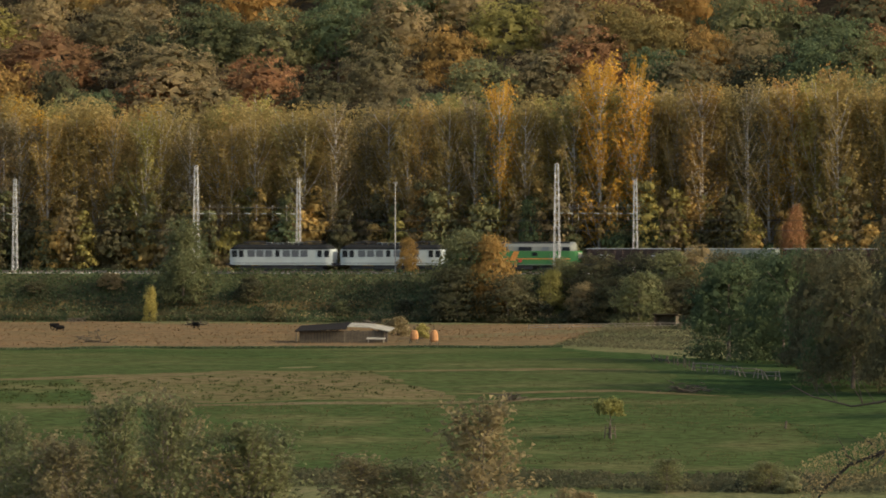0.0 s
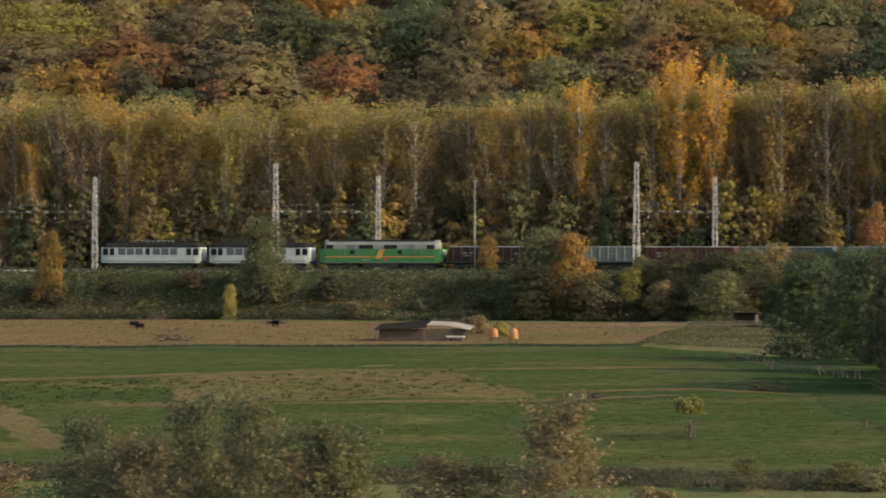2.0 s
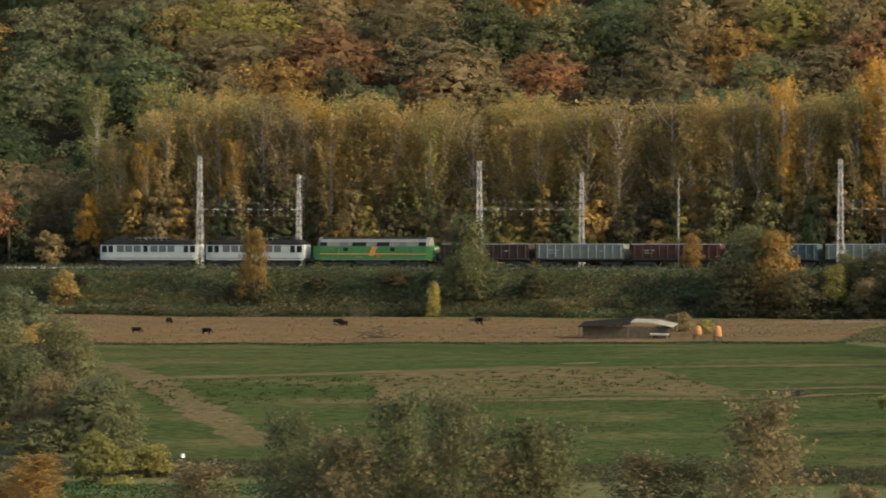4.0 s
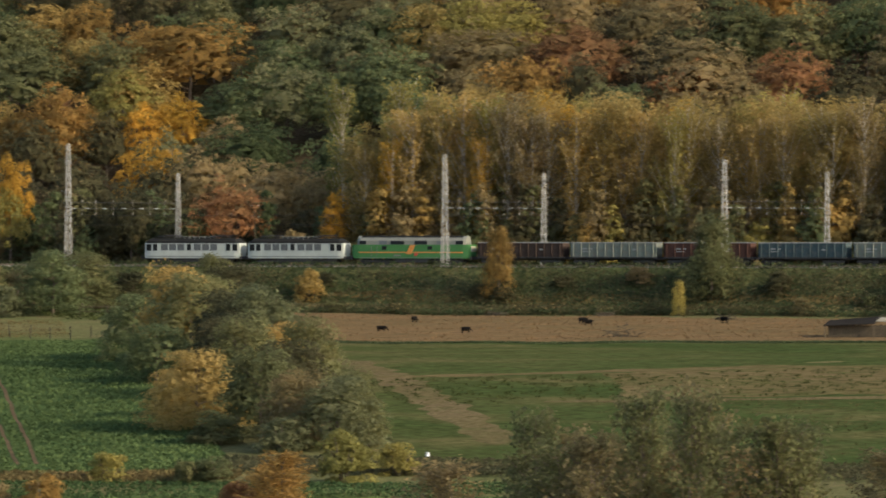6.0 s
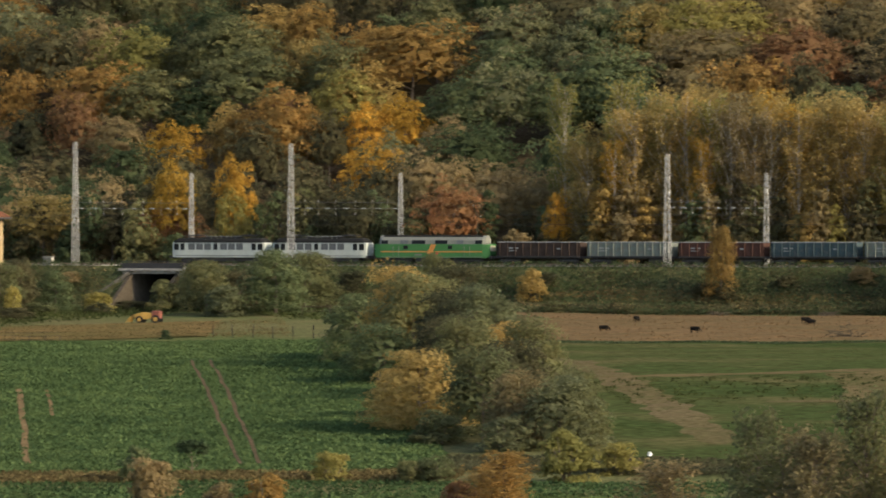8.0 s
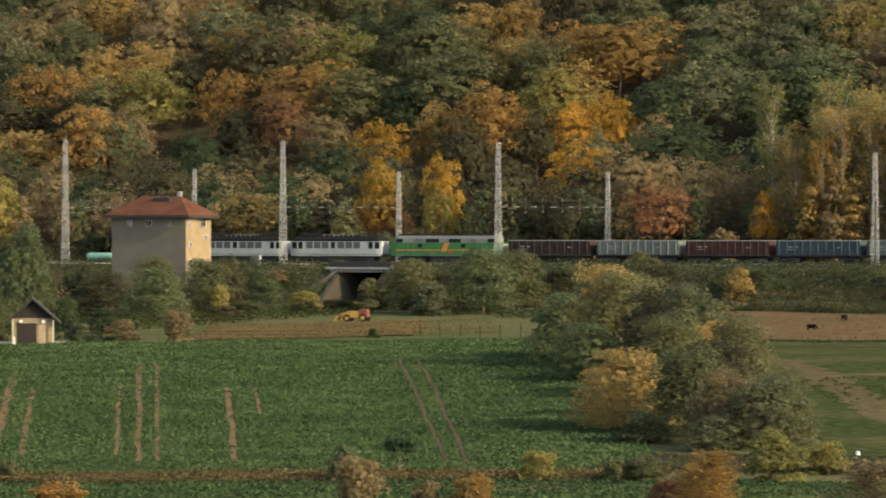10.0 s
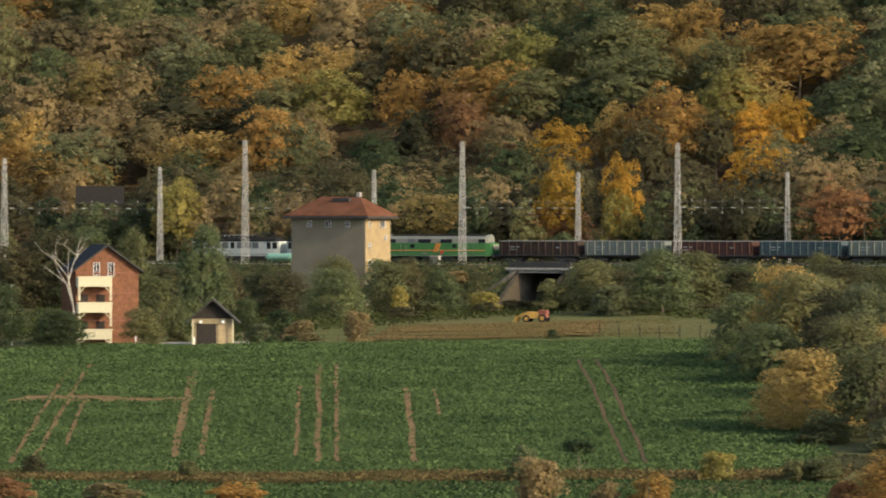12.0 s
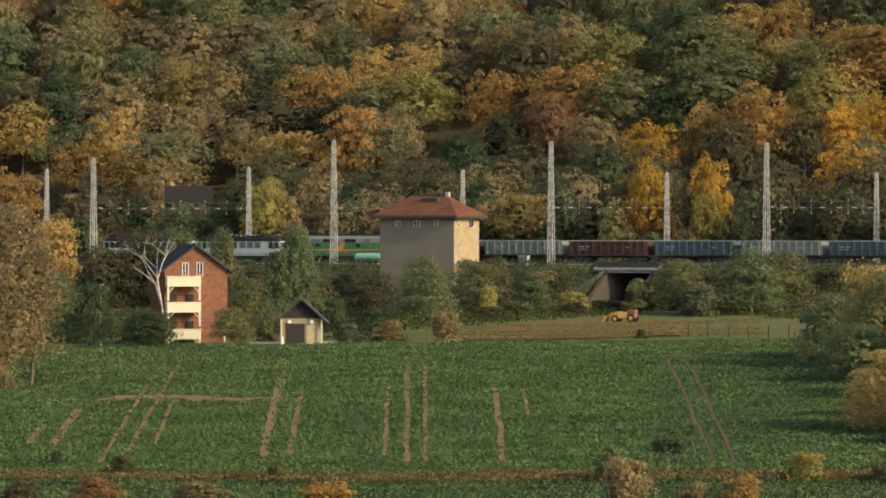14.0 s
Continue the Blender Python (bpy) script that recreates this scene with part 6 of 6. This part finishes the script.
YARD = [
    ("shrub", "dusky", -396.3, 842.0, 1.7, 6.2),
    ("shrub", "dusky", -390.1, 838.0, 1.6, 7.0),
    ("shrub", "olive", -386.9, 839.0, 2.3, 4.9),
    ("tree", "dusky", -399.9, 815.0, 8.9, 6.5),
    ("tree", "green", -396.5, 820.0, 6.9, 6.5),
    ("shrub", "lime", -394.5, 830.0, 3.3, 5.7),
    ("tree", "olive", -416.9, 826.0, 8.9, 8.3),
    ("tree", "green", -407.1, 822.0, 8.4, 7.4),
    ("tree", "olive", -375.1, 825.0, 8.7, 9.3),
    ("shrub", "dusky", -371.4, 828.0, 6.8, 7.7),
    ("tree", "green", -361.9, 820.0, 10.1, 11.2),
    ("shrub", "grey_green", -367.5, 815.0, 4.8, 7.2),
    ("shrub", "dusky", -387.7, 816.0, 2.0, 5.0),
    ("shrub", "olive", -395.0, 812.0, 2.4, 5.5),
    ("shrub", "dusky", -388.1, 790.0, 2.1, 6.3),
    ("shrub", "dark_green", -329.8, 713.5, 1.4, 1.7),
    ("shrub", "dusky", -390.1, 836.0, 1.8, 4.9),
    ("shrub", "olive", -386.4, 836.5, 5.0, 6.4),
    ("tree", "olive", -436.4, 800.0, 13.8, 6.5),
    ("tree", "dusky", -411.8, 800.0, 7.3, 9.6),
    ("tree", "dusky", -454.0, 820.0, 11.0, 7.5),
    ("shrub", "olive", -363.8, 678.2, 3.2, 2.7),
    ("shrub", "dusky", -410.3, 780.0, 7.8, 7.1),
]
FAR_SIDE = [
    ("broad", "golden", -404.4, 952.5, 12.5, 7.8),
    ("broad", "golden", -399.3, 956.0, 12.5, 7.4),
    ("broad", "golden", -395.3, 934.5, 12.5, 9.5),
    ("broad", "golden", -435.6, 945.5, 12.5, 7.9),
    ("broad", "golden", -409.6, 888.0, 15.4, 7.0),
    ("broad", "orange", -426.5, 949.5, 12.5, 5.1),
    ("broad", "golden", -398.9, 888.0, 16.2, 5.2),
    ("broad", "lime", -398.2, 886.0, 11.4, 5.2),
    ("broad", "orange", -418.0, 951.5, 12.5, 10.7),
    ("broad", "rust", -422.3, 959.0, 12.5, 7.5),
    ("broad", "rust", -361.0, 884.0, 12.5, 9.8),
    ("broad", "rust", -411.0, 890.0, 9.3, 10.5),
    ("broad", "dusky", -377.2, 884.0, 11.6, 7.7),
    ("broad", "dusky", -386.0, 885.0, 10.7, 6.9),
    ("broad", "golden", -345.2, 887.0, 11.1, 3.8),
    ("broad", "dark_green", -381.9, 946.0, 12.5, 11.8),
    ("broad", "dusky", -386.0, 937.0, 12.5, 9.0),
    ("broad", "orange", -522.3, 932.5, 12.5, 14.3),
    ("broad", "orange", -538.1, 938.0, 12.5, 10.6),
    ("broad", "tawny", -500.7, 942.5, 12.5, 15.2),
    ("broad", "dusky", -419.7, 888.0, 9.2, 7.9),
    ("broad", "tawny", -430.9, 887.0, 10.7, 9.7),
    ("broad", "lime", -474.7, 885.0, 13.0, 7.2),
    ("broad", "brown", -453.5, 885.0, 12.1, 8.9),
    ("broad", "orange", -524.3, 890.0, 15.1, 9.2),
    ("broad", "dusky", -447.1, 888.0, 14.7, 10.6),
    ("broad", "dark_green", -483.0, 887.0, 9.8, 8.5),
    ("broad", "green", -490.5, 886.5, 9.4, 8.0),
    ("broad", "dusky", -518.0, 886.5, 6.5, 7.0),
]
PLACES = [(FORE, "on the near valley slope"), (HEDGE, "in the hedge below the field"), (THICKET, "in the thicket between the fields"), (BANK, "on the railway bank"),
          (MEADOW_EDGE, "at the meadow's edge"), (VILLAGE, "in the house garden"), (YARD, "below the signal box"), (GROVE, "behind the railway"), (HILL, "on the wooded hillside"), (FAR_SIDE, "behind the railway")]
for rows, where in PLACES:
    for kind, colour, x, y, h, w in rows:
        if rows is FORE and (kind == "tree" or h > 5):
            kind, h, w = "whip", h * (1.24, .95, 1.12, .85)[len(colour) * 3 % 4 if y == 400 else int(y) % 4], w * 1.6
        elif rows in (FAR_SIDE, HILL):
            kind, w = "soft" if colour in ("brown", "dusky", "rust", "dark_green") else "broad", w * 1.12
        elif kind == "shrub" and h > 5.2:
            kind, w = "tree", w * 1.1
        elif kind == "tree" and h < 4.5:
            kind, w = "small_tree", w * 1.1
        elif kind != "birch":
            w *= 1.1
        plant(kind, colour, x, y, h, w, where)

# scrub along the bank, below the rails
for k in range(48):
    x = -505 + 355 * (k + plant_rng.uniform(0, 1)) / 48
    if UNDERPASS[0] - 6 < x < UNDERPASS[1] + 3:
        continue
    y = plant_rng.uniform(837, 845.5)
    h = min(plant_rng.uniform(1.6, 3.6), RAIL_TOP + 0.2 - land(x, y))
    plant("shrub", str(plant_rng.choice(["olive", "dusky", "dusky", "brown", "dusky"])), x, y, h, plant_rng.uniform(3.5, 6), "on the railway bank")
# a close stand of tall tawny birches behind the line
def birch_top(x, y):
    return float(np.interp(x, [-346, -336, -328, -300, -262, -235, -200, -160], [17.0, 24.5, 28.0, 25.5, 25.0, 27.0, 28.5, 31.0])) - max(0.0, land(x, y) - 24.3)


for k in range(52):
    x, y = -342 + 190 * (k + plant_rng.uniform(.2, .8)) / 52, plant_rng.uniform(886.5, 890)
    plant("birch", str(plant_rng.choice(["tawny", "straw", "straw", "lime", "straw", "tawny", "brown", "straw"])), x, y, birch_top(x, y) * plant_rng.uniform(.86, 1.0), plant_rng.uniform(7.5, 10), "behind the railway")
stand_kinds = ["straw", "tawny", "lime", "brown", "golden"]
stand_rng = np.random.default_rng(23)
sprays = [spray(stand_rng, 6.5, 26.0, 40, 74, .15, .12, .55, .5)[2] for _ in range(5)]
verts, index, count = [], [], 0
stems = fresh()
for k in range(125):
    x, y = -344 + 196 * (k + stand_rng.uniform(0, 1)) / 125, stand_rng.uniform(888, 903) if k % 3 else stand_rng.uniform(903, 922)
    h, w = birch_top(x, y) * stand_rng.uniform(.9, 1.02), stand_rng.uniform(8, 11)
    v = sprays[k % 5] * np.array([w / 6.5 * (-1 if k % 2 else 1), w / 6.5, h / 26])
    verts.append(v + np.array([x, y, land(x, y)]))
    index.append(np.full(len(v) // 3, int(stand_rng.choice([0, 0, 0, 1, 1, 2, 3, 0, 4], p=[.14, .14, .14, .14, .14, .1, .08, .08, .04]))))
    beam(stems, (x, y, land(x, y) - .3), (x + stand_rng.normal() * .4, y, land(x, y) + h * .9), .17, .04, 5)
verts = np.concatenate(verts)
stand = new("birch_stand")
leaves = new("crowns", leaf_mesh("crowns", verts, np.arange(len(verts)).reshape(-1, 3), [LEAF[c] for c in stand_kinds], np.concatenate(index)))
leaves.parent = stand
tagged(leaves, kind="stuff")
tagged(part("trunks", stems, PALE_BARK, stand, "slim pale trunks"), kind="stuff")
tagged(stand, "close stand of tall straw-coloured birches behind the railway", "woodland", kind="stuff")


def far_mass(name, rows, colours, label, category):
    """Many crowns as one mass: x, y, height, width, lower edge as a share of the height, colour number, puffs, leaves per puff, leaf size."""
    rng = np.random.default_rng(len(rows))
    verts, faces, index, at = [], [], [], 0
    for x, y, h, w, low, c, puffs, per, leaf in rows:
        v, f = dome(rng, w, h, puffs, per, leaf, h * low, 0.15, *((70, .085) if low else (180, .058)))
        verts.append(v + np.array([x, y, land(x, y)]))
        faces.append(f + at)
        index.append(np.full(len(f), c))
        at += len(v)
    me = leaf_mesh(name, np.concatenate(verts), np.concatenate(faces), [LEAF[c] for c in colours], np.concatenate(index))
    return tagged(new(name, me), label, category, kind="stuff")


# undergrowth and lower trees behind the line
low_kinds = ["olive", "brown", "green", "tawny", "dark_green", "lime", "dusky"]
rows = []
for k in range(250):
    x, y = plant_rng.uniform(-590, -140), plant_rng.uniform(882, 902)
    tall = plant_rng.random() < 0.6
    h = plant_rng.uniform(7, 14) if tall else plant_rng.uniform(3.5, 6.5)
    if min(abs(x / y + .548), abs(x / y + .585)) < .007:
        h = min(h, 5.0)
    rows.append((x, y, h, plant_rng.uniform(5, 9), 0.0, int(plant_rng.choice([0, 0, 2, 1, 6, 2, 6, 4] if x < -335 else [0, 0, 2, 1, 6, 2, 0, 4])), 20, 32, 0.28))
for k in range(130):
    rows.append((-340 + 200 * k / 130 + plant_rng.uniform(-1, 1), plant_rng.uniform(883, 888), plant_rng.uniform(7, 16), plant_rng.uniform(4.0, 6.5), 0.0, int(plant_rng.choice([0, 1, 3, 1, 6, 0, 3, 5])), 20, 32, 0.26))
far_mass("undergrowth", rows, low_kinds, "tangled olive and brown undergrowth behind the railway", "undergrowth")

# the wooded hill: between the single trees, many crowns as one far wood
wood_rng = np.random.default_rng(5)
wood_kinds = ["olive", "green", "dark_green", "brown", "tawny", "orange", "dusky", "rust", "grey_green"]
verts, faces, index, at = [], [], [], 0
shapes = [clumped(wood_rng, 12.0, 15.0, .1, 56, 40, .27, 130) for _ in range(6)] + [clumped(wood_rng, 12.0, 15.0, .1, 22, 22, .6, 80) for _ in range(3)]
shapes += [clumped(wood_rng, 12.0, 15.0, .1, 120, 18, .21, 200, .62) for _ in range(5)]
y = 909.0
while y < 1130:
    x = -y * math.tan(radians(32.0)) - 8
    while x < -y * math.tan(radians(10.2)):
        px, py = x + wood_rng.uniform(-3, 3), y + wood_rng.uniform(-4, 4)
        w, h = wood_rng.uniform(9.0, 14.5), wood_rng.uniform(10.5, 17.5)
        x += w * .93
        bearing = math.degrees(math.atan2(-px, py))
        if py < 932 and px > -345:
            continue
        if any(abs(px - r[2]) < r[5] * .5 and -5 < r[3] - py < 13 for r in HILL) or any(abs(px - r[2]) < 6 and abs(r[3] - py) < 8 for r in FAR_SIDE):
            continue
        if any(abs(bearing - b) < .35 and py < 950 for b in (28.7, 30.3)):
            continue
        warm = noise.noise((px * .03, py * .03, 2)) * .9 + wood_rng.normal() * .4 + (.25 if bearing < 20.5 else -.05)
        pick = wood_rng.random()
        if warm < -.3:
            c = 1 if pick < .4 else 2 if pick < .65 else 8 if pick < .85 else 0
        elif warm < .2:
            c = 0 if pick < .4 else 6 if pick < .7 else 3 if pick < .9 else 1
        elif warm < .65:
            c = 3 if pick < .55 else 6 if pick < .75 else 4 if pick < .9 else 7
        else:
            c = 5 if pick < .3 else 4 if pick < .6 else 3 if pick < .9 else 7
        if py < 935:
            c = 6 if pick < .5 else 3 if pick < .8 else 2
        v, f = shapes[wood_rng.integers(6, 9) if py > 1035 else wood_rng.integers(9, 14) if c in (2, 3, 6, 7) else wood_rng.integers(0, 6)]
        turn = wood_rng.uniform(0, 6.28)
        spin = np.array([[math.cos(turn), -math.sin(turn), 0], [math.sin(turn), math.cos(turn), 0], [0, 0, 1]])
        verts.append((v * np.array([w / 12, w / 12, h / 15])) @ spin.T + np.array([px, py, land(px, py)]))
        faces.append(f + at)
        index.append(np.full(len(f), c))
        at += len(v)
    y += 11.0 if y < 1035 else 18.0
wood = new("hillside_wood", leaf_mesh("hillside_wood", np.concatenate(verts), np.concatenate(faces), [LEAF[c] for c in wood_kinds], np.concatenate(index)))
tagged(wood, "dense autumn wood on the hillside in green, brown and orange", "woodland", kind="stuff")


# crop plants and grass tufts
def tufts(name, count, corners, leaf, material, label, keep=lambda x, y: True, up=0.25, seed=3, facing=0.05):
    rng = np.random.default_rng(seed)
    a, b, c, d = (np.array(p, float) for p in corners)
    u, v = rng.random((count, 1)), rng.random((count, 1))
    p = (a + (b - a) * u) * (1 - v) + (d + (c - d) * u) * v
    p = np.array([q for q in p if keep(q[0], q[1])])
    z = np.array([land(x, y) + 0.12 + 0.25 * noise.noise((x * .07, y * .07, 3)) for x, y in p])
    pos = np.column_stack([p, z + rng.uniform(0.02, up, len(p))])
    n = directions(rng, len(p), facing)
    v = leaf_arrays(rng, pos, n, leaf)
    ob = new(name, leaf_mesh(name, v, np.arange(len(v)).reshape(-1, 3), [material]))
    return tagged(ob, label, "plants", kind="stuff")


# bare wheel tracks in the crop: start and end on the ground, width
TRACKS = [
    ((-341.9, 617.5), (-283.4, 500.5), 0.72),
    ((-341.4, 612.0), (-285.3, 500.0), 0.64),
    ((-322.1, 604.5), (-274.0, 510.2), 1.12),
    ((-308.0, 582.2), (-271.5, 510.8), 0.80),
    ((-318.5, 627.2), (-257.1, 506.0), 0.72),
    ((-316.5, 627.5), (-255.4, 506.5), 0.56),
    ((-302.1, 590.5), (-263.3, 513.8), 0.56),
    ((-290.6, 592.2), (-248.4, 508.0), 0.80),
    ((-289.2, 632.2), (-229.5, 512.0), 0.44),
    ((-287.2, 632.8), (-227.6, 512.2), 0.44),
    ((-284.2, 585.8), (-267.9, 553.5), 0.48),
    ((-318.1, 573.2), (-290.4, 519.5), 0.56),
    ((-319.2, 555.2), (-300.4, 517.8), 1.28),
    ((-312.5, 537.0), (-303.0, 517.5), 1.12),
]


# a bare band across the crop and thin patches near its corner: two ends and width
BARE_BANDS = [((-322.5, 566.3), (-304.0, 570.2), 6.0)]


def bare_strength(x, y):
    """Above nought where the crop failed."""
    most = -1.0
    for (x0, y0), (x1, y1), w in BARE_BANDS:
        dx, dy = x1 - x0, y1 - y0
        t = max(0.0, min(1.0, ((x - x0) * dx + (y - y0) * dy) / (dx * dx + dy * dy)))
        away = math.hypot(x0 + dx * t - x, y0 + dy * t - y) / (w * .5)
        most = max(most, 1.0 - away + 1.2 * noise.noise((x * .35, y * .12, 4)))
    return most


for (x0, y0), (x1, y1), w in BARE_BANDS:
    dx, dy = x1 - x0, y1 - y0
    n = Vector((-dy, dx, 0)).normalized() * w * .6
    field("bare_patch", [(x0 - n.x, y0 - n.y), (x0 + n.x, y0 + n.y), (x1 + n.x, y1 + n.y), (x1 - n.x, y1 - n.y)], BARE_SOIL, "bare ochre earth where the crop failed", 0.125, 10, 20, 0.8)


def off_tracks(x, y):
    for (x0, y0), (x1, y1), w in TRACKS:
        t = (y - y0) / (y1 - y0)
        if -0.02 < t < 1.02 and (w < 0.45 or noise.noise((x * .45, y * .16, 7)) < -0.16 + 0.7 * min(1.0, t * 2.5)) and abs(x0 + (x1 - x0) * t + 0.25 * noise.noise((y * .12, x0, 0)) - x) < max(w, .8) * .5 * (0.7 + 0.8 * abs(noise.noise((x * .2, y * .2, 5)))):
            return w > .45 and noise.noise((x * 1.3, y * .5, 21)) > .3
    return bare_strength(x, y) < 0.1


for (x0, y0), (x1, y1), w in TRACKS:
    bm = fresh()
    prev = None
    for k in range(31):
        t = k / 30
        x, y = x0 + (x1 - x0) * t, y0 + (y1 - y0) * t
        x += 0.25 * noise.noise((y * .12, x0, 0))
        hw = w * .5 * (0.75 + 0.5 * abs(noise.noise((y * .3, x0, 9))))
        z = land(x, y) + 0.14 + 0.25 * noise.noise((x * .07, y * .07, 3))
        row = [bm.verts.new((x - hw, y, z)), bm.verts.new((x + hw, y, z))]
        if prev:
            bm.faces.new((prev[0], prev[1], row[1], row[0]))
        prev = row
    tagged(mesh_object("wheel_track", bm, BARE_SOIL if w > 0.45 else DARK_SOIL), "bare earth wheel track through the crop", "track", "tracks in the crop", "structure")

tufts("crop_plants", 200000, [(-384, 625), (-306, 712), (-205, 504), (-300, 481)], 0.15, CROP_LEAF, "low leafy green crop plants", off_tracks)
tufts("meadow_tufts", 50000, [(-277, 705), (-190, 733), (-100, 520), (-192, 510)], 0.07, GRASS_BLADE, "short uneven meadow grass", seed=4, up=0.03, facing=0.92)
tufts("sedge_tufts", 30000, [(-232, 604), (-184, 636), (-166, 598), (-216, 574)], 0.1, GRASS_BLADE, "dark sedge clumps in the stubble", lambda x, y: noise.noise((x * .9, y * .5, 8)) > (.28 if x > -208 else .2), 0.2, 31, 0.2)
tufts("dry_tufts", 26000, [(-200, 585), (-130, 600), (-110, 530), (-190, 525)], 0.08, DRY_BLADE, "dry bents among the meadow grass", lambda x, y: noise.noise((x * .06, y * .08, 12)) + .9 * noise.noise((x * .8, y * .5, 2)) > .05, 0.06, 33, 0.6)
tufts("pasture_tufts", 9000, [(-333, 838), (-206, 822), (-194, 768), (-278, 713)], 0.12, PASTURE_BLADE, "dry grazed tufts", seed=6, up=0.1, facing=0.6)
tufts("ditch_grass", 26000, [(-300, 482), (-205, 505), (-203, 497), (-298, 474)], 0.15, DRY_BLADE, "rank brown grass along the ditch", seed=7, up=0.5)
tufts("ditch_grass", 26000, [(-213, 520), (-100, 521), (-100, 507), (-208, 507)], 0.16, LEAF["dusky"], "rank brown grass along the ditch", seed=17, up=0.4)
tufts("valley_grass", 16000, [(-298, 474), (-203, 497), (-150, 500), (-250, 460)], 0.15, CROP_LEAF, "damp green grass in the valley", seed=18)
tufts("valley_grass", 30000, [(-310, 478), (-100, 494), (-80, 440), (-290, 440)], 0.17, CROP_LEAF, "damp green grass in the valley", seed=8)
# dark leaves stand in for the shaded boundary line below the pasture
tufts("boundary_grass", 9000, [(-282, 708), (-190, 739), (-190, 735), (-282, 703)], 0.16, LEAF["dark_green"], "dark leaf strip for the shaded line along the pasture's edge", seed=12, up=0.15)
tufts("bank_grass", 90000, [(-505, 848.6), (-150, 848.6), (-150, 836), (-505, 836)], 0.17, LEAF["dark_green"], "rank grass on the railway bank", lambda x, y: not UNDERPASS[0] - 1 < x < UNDERPASS[1] + 1, 0.7, 9)
clear_of_road = lambda x, y: not UNDERPASS[0] - 4 < x < UNDERPASS[1] + 1
for count, leaf, up, colour, seed, floor, words in ((60000, .17, 1.3, "dusky", 41, -.2, "dull tangled scrub covering the railway bank"), (9000, .15, 1.5, "brown", 42, .12, "brown bramble on the railway bank"),
                                                    (26000, .17, 1.8, "dark_green", 43, .14, "dark green bramble on the railway bank"), (7000, .16, 2.0, "olive", 44, .22, "olive scrub on the railway bank")):
    tufts("bank_scrub", count, [(-505, 846.6), (-150, 846.6), (-150, 835.5), (-505, 835.5)], leaf, LEAF[colour], words,
          lambda x, y: clear_of_road(x, y) and noise.noise((x * .09, y * .14, seed)) + .5 * noise.noise((x * .5, y * .5, seed)) > floor, up, seed, -.3)
tufts("garden_grass", 40000, [(-470, 838), (-335, 838), (-330, 740), (-400, 660)], 0.18, GRASS_BLADE, "rough grass between the garden and the bank", seed=10, up=0.6, keep=lambda x, y: not (-378 < x < -322 and y < 806 - (x + 352) * .9))
tufts("earth_tufts", 7000, [(-377, 764), (-352, 800), (-322, 735), (-344, 688)], 0.1, DRY_BLADE, "dry weeds on the bare earth", seed=21, up=0.12, facing=0.3)
tufts("edge_grass", 34000, [(-206, 834), (-130, 834), (-130, 690), (-192, 742)], 0.12, LEAF["dusky"], "rough brown-green grass at the meadow's end", seed=13, up=0.3, facing=0.4)


# ---- what moves ----
def motions():
    speed, tail = 15.6, -217.2      # metres a second towards -x; the diesel's rear end at the start
    offsets = [(first_electric, -43.85), (second_electric, -27.59), (diesel, -9.73)] + [(w, 7.02 + 14.04 * k) for k, w in enumerate(wagons)]
    for thing, ahead in offsets:
        walk(thing, [(t, pose(tail + ahead - speed * t - lead, 856.0, RAIL_TOP)) for t, lead in ((0, 0), (2, 0), (4, .15), (6, .45), (8, .65), (10, .4), (12, 0), (14, 0))])
    walk(walking_cow, [(t, pose(x, 758.5, land(x, 758.5) + .1)) for t, x in ((0, -283.0), (3, -280.4), (7, -276.8), (9, -276.4), (14, -275.4))])


motions()
